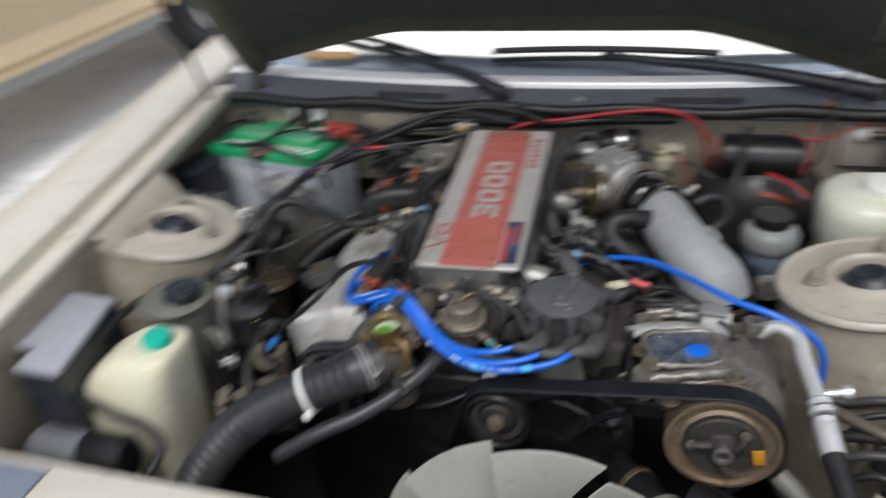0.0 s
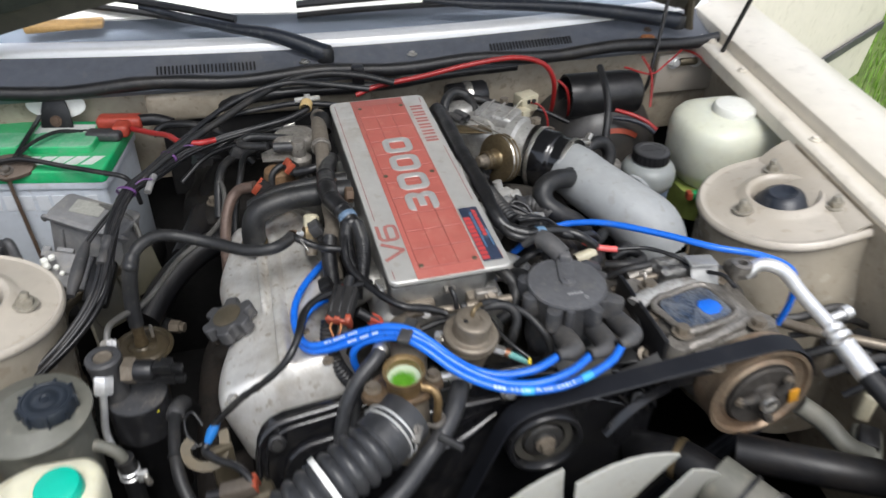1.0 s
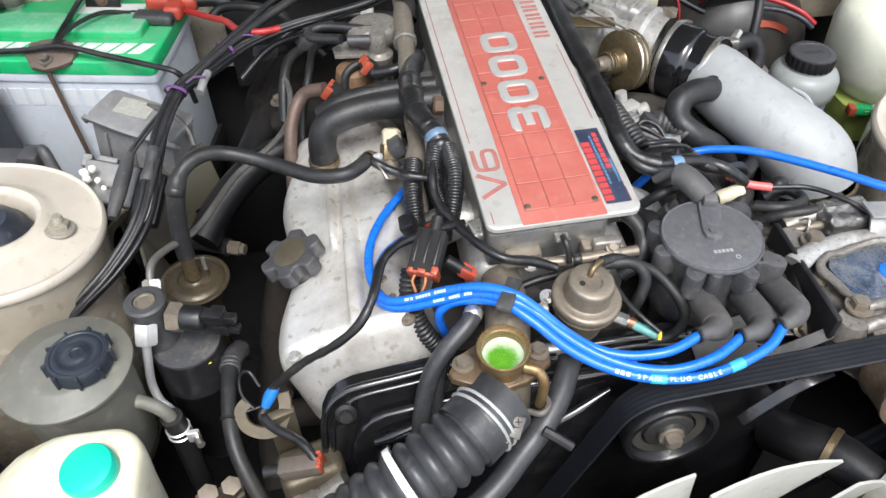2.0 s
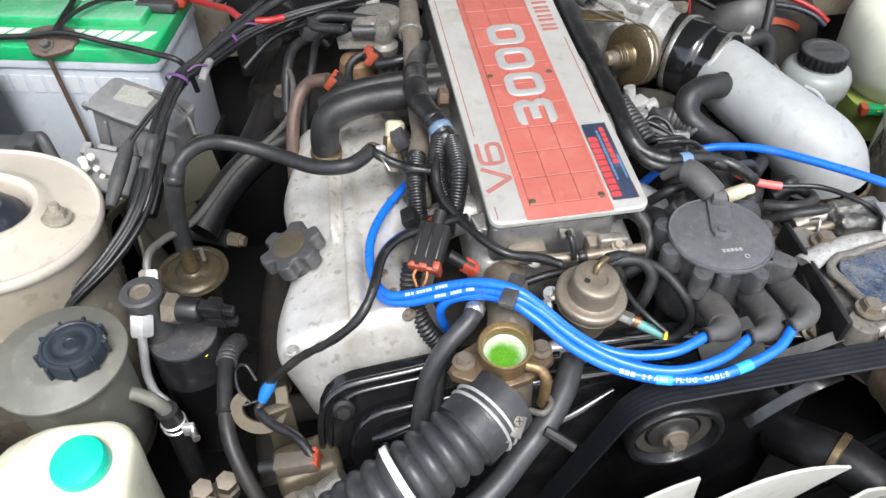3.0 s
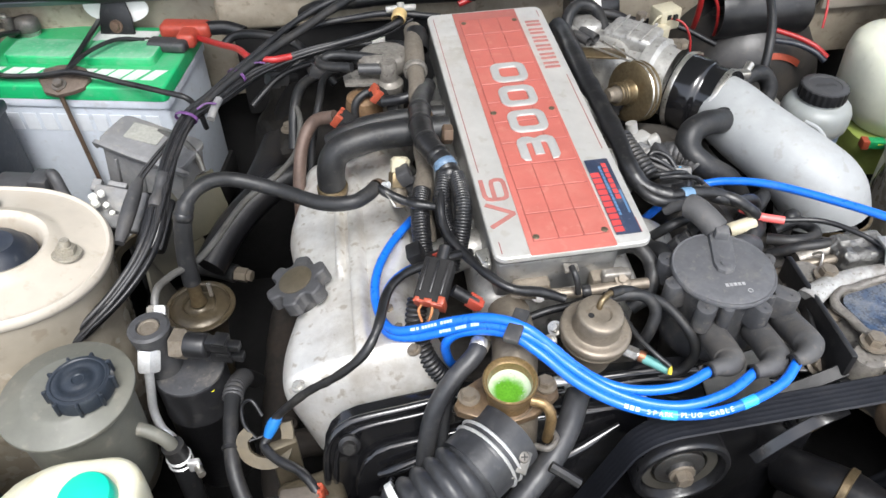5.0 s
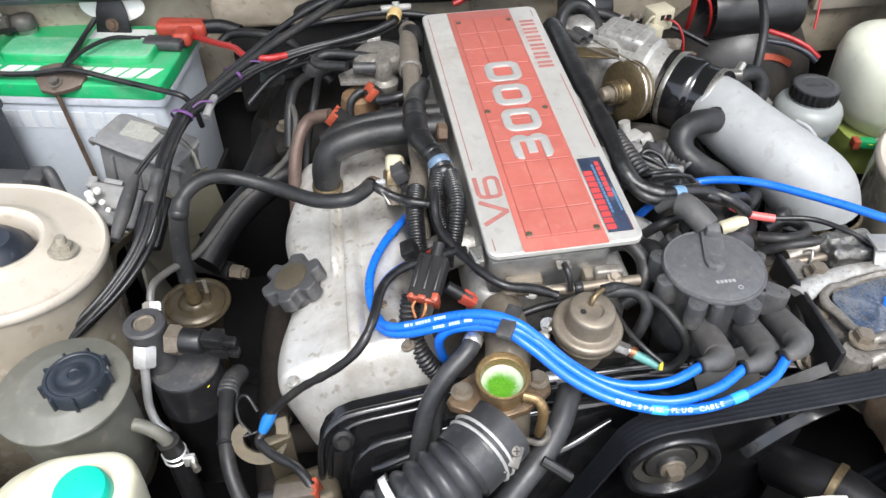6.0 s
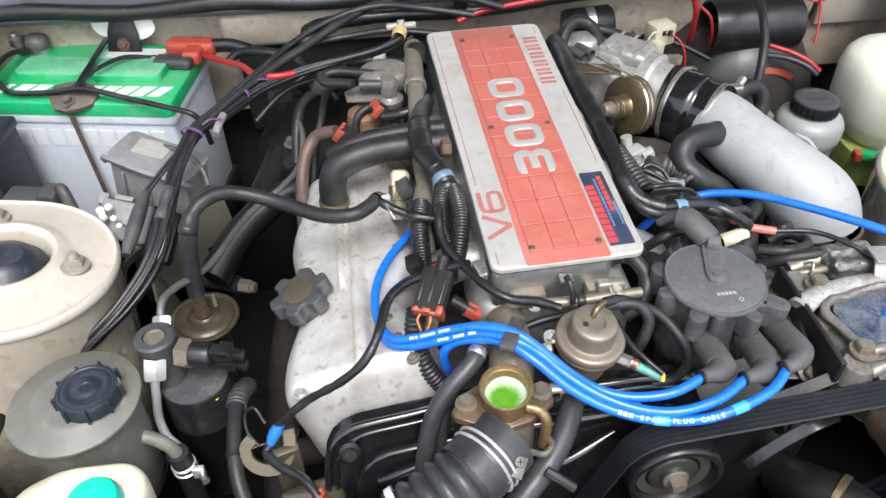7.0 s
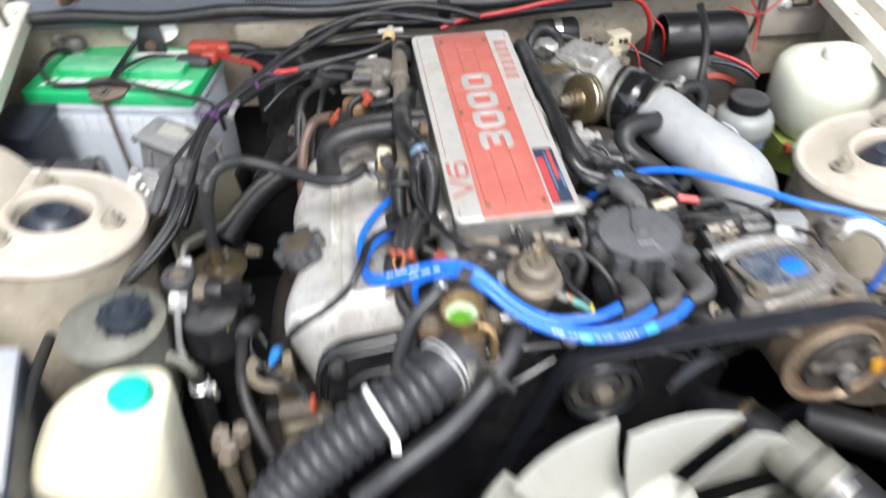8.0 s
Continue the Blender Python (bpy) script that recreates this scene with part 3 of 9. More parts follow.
# strut towers, each with its deck, rim, bearing hole and three studs
for side, cx in ((-1, -0.521), (1, 0.503)):
    tilt = Matrix.Translation((cx, 0.918, 0.816)) @ Euler((radians(-3), radians(-9 * side), 0)).to_matrix().to_4x4()
    dome = lathe([(0.041, -0.05), (0.0415, -0.006), (0.044, -0.001), (0.048, 0.001), (0.054, -0.001), (0.058, -0.0045), (0.064, -0.0065), (0.085, -0.0085), (0.0985, -0.0105), (0.1035, -0.0105), (0.1060, -0.0090), (0.1085, -0.0085), (0.1115, -0.0105), (0.1135, -0.0140), (0.1135, -0.0170), (0.1118, -0.0195), (0.1085, -0.0205)], 72)
    if side < 0:
        slim(dome)
    square_off(dome, side)
    dome.transform(tilt)
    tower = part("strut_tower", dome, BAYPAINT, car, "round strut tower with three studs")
    wall = lathe([(0.1085, -0.0195), (0.1085, -0.028), (0.1095, -0.036), (0.111, -0.046), (0.113, -0.058), (0.1155, -0.072), (0.118, -0.088), (0.121, -0.108), (0.124, -0.13), (0.128, -0.16), (0.132, -0.22), (0.136, -0.34)], 96)
    for v in wall.verts:
        k = min(1, max(0, (-0.035 - v.co.z) / 0.04))
        v.co += Vector((noise.noise(v.co * 16) * 0.009 * k + noise.noise(v.co * 42) * 0.003 * k, noise.noise(v.co * 16 + Vector((5, 0, 0))) * 0.009 * k + noise.noise(v.co * 42 + Vector((2, 0, 0))) * 0.003 * k, 0))
    if side < 0:
        slim(wall)
    square_off(wall, side)
    wall.transform(tilt)
    part("tower_wall", wall, WALLPAINT, tower, "dented and stained tower wall with shade in its colour")
    for ang in (188, 68, 308) if side > 0 else (-8, 112, 232):
        m = tilt @ Matrix.Translation((0.067 * math.cos(radians(ang)), 0.067 * math.sin(radians(ang)), -0.006))
        stud = join(lathe([(0.0125, 0), (0.0125, 0.002), (0.011, 0.003), (0.0075, 0.003)], 20), lathe([(0.0048, 0.002), (0.0048, 0.017), (0.004, 0.0185), (0, 0.0185)], 14))
        stud.transform(m)
        part("stud", stud, STUDZINC, tower)
        hexbolt("nut", m @ Matrix.Translation((0, 0, 0.002)), tower, STUDZINC, 0.0092, 0.008)
    cap = lathe([(0.040, -0.03), (0.036, -0.014), (0.030, -0.010), (0.027, -0.004), (0.018, 0.0), (0.012, -0.003), (0, -0.003)], 40, tilt)
    part("bearing_cap", cap, NAVY, tower, "dark strut bearing cap")
    # sloping gusset between the tower's plate and the flange
    rows = [[(side * (gutter(y, side) - 0.078 + 0.045 * f), y, 0.822 + (crest(y, side) - 0.034 - 0.822) * f ** 0.7 - 0.016 * (1 - f) ** 2) for f in (0, 0.25, 0.5, 0.75, 1)] for y in [0.812 + 0.03 * i for i in range(8)]]
    part("tower_gusset", thicken(loft(rows), 0.003), BAYPAINT, tower, "sloping gusset up to the fender flange")

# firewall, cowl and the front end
part("firewall", box(1.50, 0.02, 0.16, 0.004, (0, 1.380, 0.68)), DIRTYSHADEBAY, car, "painted firewall, stained and darker than the bay")
# Black sheet added where the firewall's left part lies in dark shadow.
part("insulation", box(0.34, 0.014, 0.19, 0.006, (-0.17, 1.366, 0.650), None, 3), FLATDARK, car, "black sheet added on the firewall for its shade")
# Lower firewall set back and coloured black to stand for its shade.
part("toe_board", box(1.50, 0.02, 0.50, 0.004, (0, 1.445, 0.20)), FLATDARK, car, "lower firewall set back and coloured black for its shade")
part("firewall_shelf", box(0.36, 0.030, 0.052, 0.010, (-0.175, 1.358, 0.794), None, 3), DIRTYSHADEBAY, car, "stiffening shelf pressed in the firewall")
rows = []
for i in range(29):
    x = -0.715 + 1.43 * i / 28
    sag = 0.065 * (x / 0.67) ** 2
    rows.append([(x, 1.336 + 0.25 * sag, 0.850), (x, 1.333 + 0.25 * sag, 0.854), (x, 1.345 + 0.3 * sag, 0.858), (x, 1.365 + 0.6 * sag, 0.861), (x, 1.384 + sag, 0.872), (x, 1.395 + sag, 0.880)])
cowl = part("cowl", thicken(loft(rows), 0.003), COWLMAT, car, "dark grey cowl panel below the windscreen")
for x0, n in ((-0.33, 26), (0.22, 26)):
    for k in range(n):
        x = x0 + 0.006 * k
        sag = 0.065 * (x / 0.67) ** 2
        part("vent_slat", box(0.0028, 0.016, 0.0035, 0, (x, 1.370 + 0.75 * sag, 0.8655), Euler((radians(28), 0, 0)).to_matrix().to_4x4()), BLACK, cowl, smooth=0)
for x in (-0.60, -0.10, 0.08, 0.53):
    sag = 0.065 * (x / 0.67) ** 2
    hexbolt("screw", Matrix.Translation((x, 1.372 + 0.8 * sag, 0.867)), cowl, RUSTY if abs(x) > 0.4 else STEEL, 0.006, 0.003)
for sx, sy in ((-0.618, 1.413), (0.513, 1.368)):
    part("plug", lathe([(0.013, 0), (0.011, 0.004), (0.005, 0.0055), (0, 0.0045)], 18, Matrix.Translation((sx, sy, 0.866)) @ Matrix.Diagonal((1.15, 0.85, 1, 1))), RUSTPLUG, cowl, "rust-coloured plug")
line = [Vector((-0.665 + 1.33 * i / 40, 1.334 + 0.018 * ((-0.665 + 1.33 * i / 40) / 0.66) ** 2, 0.863 + 0.004 * math.sin(i * 0.8))) for i in range(41)]
part("hood_seal", tube(None, 0.011, 12, line=line, wobble=0.1), RUBBER, car, "black rubber hood seal")


def glassline(x):
    return 1.398 + 0.068 * (x / 0.67) ** 2


rows = []
for i in range(31):
    x = -0.685 + 1.37 * i / 30
    rows.append([(x, glassline(x) - 0.006, 0.8800), (x, glassline(x) - 0.005, 0.8885), (x, glassline(x) + 0.001, 0.8955), (x, glassline(x) + 0.010, 0.8985), (x, glassline(x) + 0.018, 0.8985)])
part("windscreen_moulding", thicken(loft(rows), 0.002), SHINE, car, "metal moulding under the windscreen, its sky reflection painted white-silver")
rows = [[(x, glassline(x) + 0.015 + 0.10 * k, 0.8925 + 0.056 * k) for k in range(8)] for x in [-0.70 + 1.4 * i / 24 for i in range(25)]]
glass = part("windscreen", thicken(loft(rows), 0.004), PURE, car, "sloping windscreen glass")
glass.visible_shadow = False
rows = [[(x, glassline(x) + 0.03 + 0.09 * k, 0.884 + 0.012 * k - 0.012 * (k > 3)) for k in range(6)] for x in [-0.66 + 1.32 * i / 16 for i in range(17)]]
part("dashboard", thicken(loft(rows), 0.006), DASH, car, "blue-grey dashboard top behind the glass")
rows = [[(x, glassline(x) + 0.075 + 0.10 * k, 0.916 + 0.0535 * k + 0.002 * math.sin(x * 20)) for k in range(6)] for x in [-0.54 + 1.09 * i / 30 for i in range(31)]]
part("sunshade", thicken(loft(rows), 0.004), SHADE, car, "cream folding sunshade behind the windscreen")
part("tan_trim", box(0.12, 0.03, 0.012, 0.004, (-0.47, glassline(0.47) + 0.06, 0.905)), TAN, car, "tan strip on the dashboard")

# wipers
for hub, elbow, tip0, tip1 in (((-0.065, 1.372, 0.880), (-0.22, 1.42, 0.918), (-0.20, 1.425, 0.920), (-0.50, 1.545, 0.945)), ((0.578, 1.385, 0.888), (0.20, 1.435, 0.925), (0.33, 1.44, 0.93), (-0.10, 1.455, 0.928))):
    wiper = part("wiper_arm", tube([hub, tuple(0.5 * (a + b) + (0.008 if i == 2 else 0) for i, (a, b) in enumerate(zip(hub, elbow))), elbow, tuple(0.5 * (a + b) + (0.004 if i == 2 else 0) for i, (a, b) in enumerate(zip(tip0, tip1)))], lambda f: 0.0150 - 0.0105 * f, 10), NAVY, car, "dark wiper arm")
    part("wiper_hub", lathe([(0.014, -0.012), (0.014, 0.006), (0.011, 0.011), (0, 0.012)], 18, Matrix.Translation(hub)), BLACK, wiper)
    blade = [tuple(a + (b - a) * f + (0.006 * math.sin(math.pi * f) if i == 2 else 0) for i, (a, b) in enumerate(zip(tip0, tip1))) for f in (0, 0.25, 0.5, 0.75, 1)]
    part("wiper_bridge", tube([(p[0], p[1], p[2] + 0.007) for p in blade], 0.0065, 8), BLACK, wiper, "blade bridge")
    part("wiper_blade", tube([(p[0], p[1] - 0.004, p[2] - 0.010) for p in blade], 0.0055, 6), RUBBER, wiper, "rubber blade")

# the open hood above the cowl
def hood_edge(x):
    a = abs(x)
    return 1.000 - (0.0 if a < 0.28 else (0.095 if x > 0 else 0.075) * min(1, (a - 0.28) / 0.34) ** 1.15)


LEAN_HOOD = radians(53)
way = Vector((0, -math.cos(LEAN_HOOD), math.sin(LEAN_HOOD)))
out = Vector((0, math.sin(LEAN_HOOD), math.cos(LEAN_HOOD)))
xs = [-0.648 + 1.268 * i / 40 for i in range(41)]


def hood_rows(lo, hi, lift, lim, n=8):
    rr = []
    for x in xs:
        if abs(x) > lim:
            continue
        base = Vector((x, 1.435, hood_edge(x)))
        rr.append([tuple(base + way * (lo + (hi - lo) * k / n) - out * lift) for k in range(n + 1)])
    return rr


hood_ob = part("hood", thicken(loft(hood_rows(0, 1.15, 0.0, 1.0)), 0.002), PAINT, car, "raised champagne hood")
part("hood_frame", thicken(loft(hood_rows(0.004, 0.075, 0.018, 0.612)), 0.01), HOODDARK, hood_ob, "inner frame of the hood")
part("hood_pad", thicken(loft(hood_rows(0.06, 1.05, 0.026, 0.585)), 0.012), PAD, hood_ob, "dark insulation pad under the hood")
for side in (-1, 1):
    rr = [[tuple(Vector((side * xx, 1.435, hood_edge(xx))) + way * (0.01 + 0.13 * k) - out * lift) for k in range(9)] for xx, lift in ((0.572, 0.018), (0.580, 0.030), (0.598, 0.034), (0.616, 0.03), (0.621 if side > 0 else 0.649, 0.004))]
    part("hood_side_frame", thicken(loft(rr), 0.004), HOODDARK, hood_ob)
    hx = 0.622 * side
    part("hood_hinge", join(tube([(0.585 * side, 1.36, 1.04), (0.590 * side, 1.375, 0.97), (0.602 * side, 1.395, 0.915), (0.615 * side, 1.405, 0.87), (0.62 * side, 1.40, 0.845)], 0.009, 8), box(0.05, 0.05, 0.005, 0.002, (hx, 1.385, 0.845))), OLIVE, hood_ob, "hood hinge arm")
    foot = ((0.625 if side > 0 else 0.668) * side, 1.30, crest(1.3, side) - 0.022)
    top = (0.64 * side, 1.10, 1.42)
    mid = tuple(a + (b - a) * 0.3 for a, b in zip(foot, top))
    strut = part("gas_strut", tube([foot, tuple(0.5 * (a + b) for a, b in zip(foot, mid)), mid], 0.004, 10), BLACK, car, "thin rod of the hood's gas strut")
    part("strut_body", tube([mid, tuple(0.5 * (a + b) for a, b in zip(mid, top)), top], 0.010, 14), BLACK, strut, "black gas strut body")
    part("strut_foot", join(lathe([(0.011, 0), (0.011, 0.008), (0.006, 0.012), (0, 0.012)], 16, Matrix.Translation((foot[0], foot[1], foot[2] - 0.012))), box(0.03, 0.04, 0.004, 0.001, (foot[0], foot[1], foot[2] - 0.014))), BLACK, strut)

# front end: header panel, radiator support, undertray
part("header_panel", join(box(1.3, 0.20, 0.02, 0.006, (0, 0.375, 0.728)), box(1.3, 0.02, 0.25, 0.004, (0, 0.465, 0.48))), PAINT, car, "champagne header panel over the radiator")
part("headlamp_lid", box(0.26, 0.11, 0.006, 0.003, (-0.545, 0.405, 0.7465)), DASH, car, "grey headlamp lid")
# Floor and front sheets added to keep light out of the bay.
part("undertray", box(1.36, 1.1, 0.02, 0, (0, 0.90, 0.20)), FLATDARK, car, "dark sheet that closes the bay's floor to light")
part("front_wall", box(1.36, 0.02, 0.5, 0, (0, 0.43, 0.22)), FLATDARK, car)

# open door with its moulding, window and mirror
hinge = Matrix.Translation((0.86, 1.745, 0)) @ Matrix.Rotation(math.atan2(0.51, 0.86), 4, "Z")
rows = []
for i in range(13):
    u = 1.28 * i / 12
    rows.append([(u, 0.01 - 0.02 * math.sin(math.pi * (z - 0.26) / 0.6) , z) for z in (0.27, 0.30, 0.38, 0.46, 0.56, 0.66, 0.76, 0.85, 0.865)])
db = thicken(loft(rows), -0.06)
db.transform(hinge)
door = part("door", db, PAINT, car, "champagne door standing open")
mb = box(1.26, 0.012, 0.03, 0.004, (0.64, -0.074, 0.440))
mb.transform(hinge)
part("door_moulding", mb, DUSTY, door, "grey rubbing strip along the door")
wb = box(1.0, 0.006, 0.34, 0.002, (0.70, 0.03, 0.86))
wb.transform(hinge)
part("door_window", wb, PURE, door, "door window glass")
mm = box(0.20, 0.08, 0.13, 0.025, (0.10, -0.05, 0.865), seg=4)
mm.transform(hinge)
part("door_mirror", mm, BLACK, door, "black door mirror")


# ---- parked vehicle and front wheels ----
def road_wheel(parent, m, r, w, rim_mat):
    tyre = part("tyre", lathe([(r * 0.62, -w / 2), (r * 0.90, -w / 2), (r * 0.98, -w * 0.42), (r, -w * 0.30), (r, w * 0.30), (r * 0.98, w * 0.42), (r * 0.90, w / 2), (r * 0.62, w / 2)], 48, m), TYRE, parent, "black rubber tyre")
    rim = part("rim", lathe([(0, w * 0.34), (r * 0.10, w * 0.36), (r * 0.16, w * 0.30), (r * 0.20, w * 0.22), (r * 0.50, w * 0.24), (r * 0.55, w * 0.40), (r * 0.63, w * 0.46), (r * 0.63, -w * 0.46), (r * 0.5, -w * 0.4)], 48, m), rim_mat, parent, "pale steel rim")
    for k in range(6):
        a = 2 * math.pi * k / 6
        hexbolt("wheel_nut", m @ Matrix.Translation((r * 0.15 * math.cos(a), r * 0.15 * math.sin(a), w * 0.28)), rim, STEEL, 0.011, 0.015)


for side in (-1, 1):
    road_wheel(car, frame_to((side * 0.735, 0.90, 0.30), (side, 0, 0)), 0.30, 0.19, SILVER)

truck = thing("truck", (-2.8, 4.6, 0), "sand-coloured truck parked on the concrete driveway", "truck")
tb = []
for y in [-4.2 + 0.3 * i for i in range(23)]:
    arch = max(0.0, 0.47 ** 2 - y * y) ** 0.5 if abs(y) < 0.47 else 0.0
    low = max(0.44, 0.36 + arch) if arch else 0.44
    tb.append([(0.16, y, low), (0.10, y, low), (0.10, y, low + 0.03), (0.02, y, low + 0.10), (0.0, y, 0.98), (-0.03, y, 1.05), (-0.12, y, 1.12), (-0.16, y, 1.75), (-0.3, y, 1.85), (-1.5, y, 1.85), (-1.64, y, 1.75), (-1.7, y, 1.05), (-1.7, y, 0.44)])
part("truck_body", thicken(loft(tb, caps=True), 0.01), VANPAINT, truck, "sand painted body side")
part("sill", box(0.12, 2.9, 0.10, 0.02, (0.02, -2.0, 0.335)), SILVER, truck, "pale running board")
road_wheel(truck, frame_to((-0.06, 0, 0.36), (1, 0, 0)), 0.36, 0.24, BRIGHT)
part("arch_liner", thicken(loft([[(-0.35, 0.5 * math.cos(a), 0.36 + 0.5 * math.sin(a)), (-0.02, 0.5 * math.cos(a), 0.36 + 0.5 * math.sin(a))] for a in [math.pi * k / 12 for k in range(13)]]), 0.01), FLATDARK, truck)


# ---- engine: intake plenum ----
engine = thing("engine", (0, 0.75, 0.22), "dusty six-cylinder engine with a silver and red plenum cover", "engine")
EB = Matrix.Translation((0, -0.75, -0.22))


def epart(name, bm, material, parent=None, label="", smooth=40):
    """A part of the engine, given in the car's coordinates."""
    if parent is None:
        bm.transform(EB)
        return part(name, bm, material, engine, label, smooth)
    bm.transform(EB)
    return part(name, bm, material, parent, label, smooth)


VDIR = Vector((-0.015, 0.397, 0.027)).normalized()
WDIR = Vector((0, -VDIR.z, VDIR.y)).normalized()
UDIR = VDIR.cross(WDIR).normalized()
PL = Matrix.Translation((0.0015, 0.800, 0.850)) @ Matrix((UDIR, VDIR, WDIR)).transposed().to_4x4()
PLE = EB @ PL
half, long = 0.0692, 0.394
out_line = rounded(2 * half, long, 0.010, 6, (0, long / 2))
pb2 = slab(out_line, 0.0055, 0.0018, 3)
pb2.transform(Matrix.Translation((0, 0, -0.0055)))
# the casting is cut back in a curve below the cover's front corner
pb3 = slab([(-0.0640, 0.0020), (0.034, 0.0020), (0.0405, 0.0045), (0.0440, 0.0110), (0.0470, 0.0220), (0.0550, 0.0300), (0.0660, 0.0330), (0.0660, long - 0.008), (-0.0670, long - 0.008), (-0.0670, 0.0070), (-0.0660, 0.0035)], 0.040, 0.0015)
pb3.transform(Matrix.Translation((0, 0, -0.050)))
pb2.transform(PL)
plenum = epart("plenum_cover", pb2, COVERALU, None, "silver plenum cover with a red centre stripe")


def on_plenum(name, bm, material, label=""):
    bm.transform(PLE)
    return part(name, bm, material, plenum, label)


on_plenum("red_stripe", box(0.0755, 0.3905, 0.0008, 0.0003, (-0.0010, 0.1952, 0.0)), RED, "red enamelled stripe")
on_plenum("stripe_groove", box(0.0675, 0.3590, 0.0003, 0, (0.0005, 0.1945, 0.0007)), GROOVE, "dark grooves between the raised pads")
pad_mesh = None
for r in range(11):
    for c in range(3):
        if pad_mesh is None:
            pad = part("pad", slab(rounded(0.0218, 0.0314, 0.0012, 3), 0.0010, 0.0004, 1), RED, plenum, smooth=30)
            pad_mesh = pad.data
        else:
            pad = new("pad", pad_mesh)
            pad.parent = plenum
        pad.matrix_basis = PLE @ Matrix.Translation((-0.0218 + 0.0224 * c, 0.0315 + 0.0326 * r, 0.0006))
TXT = Matrix.Rotation(radians(90), 4, "Z")
# wide squared-off numerals: outline, thickness of the stroke
NW, NH, NS = 0.0350, 0.0385, 0.0088


def numeral_zero():
    outer, inner = rounded(NW, NH, 0.0105, 6), rounded(NW - 2 * NS, NH - 2 * NS, 0.0042, 6)
    bm = bmesh.new()
    rings = [[bm.verts.new((x, y, z)) for x, y in ring] for ring, z in ((outer, 0), (outer, 0.0011), ([(x * 0.978, y * 0.978) for x, y in outer], 0.0014), ([(x * 1.04, y * 1.04) for x, y in inner], 0.0014), (inner, 0.0011), (inner, 0))]
    n = len(outer)
    for lo, hi in zip(rings, rings[1:]):
        for i in range(n):
            bm.faces.new((lo[i], lo[(i + 1) % n], hi[(i + 1) % n], hi[i]))
    return bm


def numeral_three():
    w, h, s = NW / 2, NH / 2, NS
    right = [(w - 0.009, -h), (w - 0.0035, -h + 0.0015), (w, -h + 0.007), (w, -0.006), (w - 0.003, -0.001), (w - 0.003, 0.001), (w, 0.006), (w, h - 0.007), (w - 0.0035, h - 0.0015), (w - 0.009, h)]
    top = [(-w + 0.006, h), (-w + 0.001, h - 0.003), (-w, h - s), (w - s - 0.002, h - s), (w - s, h - s - 0.002), (w - s, s * 0.5 + 0.001), (w - s - 0.001, s * 0.5), (-w + 0.008, s * 0.5)]
    return slab(right + top + [(x, -y) for x, y in reversed(top)], 0.0014, 0.0003)


for k in range(4):
    num = numeral_three() if k == 0 else numeral_zero()
    num.transform(PLE @ Matrix.Translation((0.0010, 0.1335 + 0.0425 * k, 0.0016)) @ TXT)
    part("numeral", num, SILVERLETTER, plenum, "raised silver numeral")


def stroke(points, w, h=0.0004):
    """A flat band of width w along the (x, y) points, with mitred corners."""
    P = [Vector((x, y, 0)) for x, y in points]
    left, right = [], []
    for i, p in enumerate(P):
        a = (p - P[i - 1]).normalized() if i else None
        b = (P[i + 1] - p).normalized() if i + 1 < len(P) else None
        t = ((a or b) + (b or a)).normalized()
        n = Vector((-t.y, t.x, 0)) * (w / 2 / max(0.5, t.dot(b or a)))
        left.append(tuple((p + n).xy))
        right.append(tuple((p - n).xy))
    bm = loft([[(*l, 0), (*l, h), (*r, h), (*r, 0)] for l, r in zip(left, right)], close=True)
    return bm


letter_v = stroke([(0.0012, 0.0245), (0.0148, 0.0020), (0.0162, 0.0020), (0.0300, 0.0245)], 0.0044)
letter_six = stroke([(0.0295, 0.0225), (0.0080, 0.0225), (0.0035, 0.0205), (0.0022, 0.0165), (0.0022, 0.0065), (0.0042, 0.0030), (0.0085, 0.0021), (0.0230, 0.0021), (0.0268, 0.0035), (0.0278, 0.0065), (0.0278, 0.0095), (0.0262, 0.0128), (0.0225, 0.0138), (0.0022, 0.0138)], 0.0042)
for bm, v in ((letter_v, 0.0362), (letter_six, 0.0695)):
    bm.transform(PLE @ Matrix.Translation((-0.0405, v, 0.0002)) @ TXT)
    part("letter", bm, MARKRED, plenum, "faded red lettering", smooth=0)
for k in range(6):
    on_plenum("maker_mark", join(box(0.0170, 0.0040, 0.0005, 0, (0.0515, 0.2665 + 0.0172 * k, 0.0)), box(0.0170, 0.0040, 0.0005, 0, (0.0515, 0.2740 + 0.0172 * k, 0.0))), MARKRED)
for u, v0, v1 in ((-0.0625, 0.110, 0.383), (-0.0625, 0.006, 0.020), (0.0625, 0.125, 0.25), (0.0625, 0.370, 0.384), (0.0625, 0.012, 0.03)):
    on_plenum("pin_stripe", box(0.0008, v1 - v0, 0.0004, 0, (u, (v0 + v1) / 2, 0.0)), MARKRED)
sticker = on_plenum("sticker", box(0.0225, 0.098, 0.0006, 0.0001, (0.0505, 0.060, 0.0008)), STICKER, "navy dealer sticker with illegible print")
for u, v, w, h, mm_ in ((0.0435, 0.052, 0.0085, 0.078, STICKRED), (0.0555, 0.078, 0.0045, 0.05, STICKRED), (0.0505, 0.066, 0.0022, 0.066, STICKBLUE), (0.0595, 0.05, 0.002, 0.03, STICKBLUE)):
    n = 10 if h > 0.07 else (7 if w > 0.004 else 14)
    for k in range(n):
        bb = box(w, h / n * 0.80, 0.0003, 0, (u, v - h / 2 + h / n * (k + 0.5), 0.0014))
        bb.transform(PLE)
        part("print_bar", bb, mm_, sticker, smooth=0)
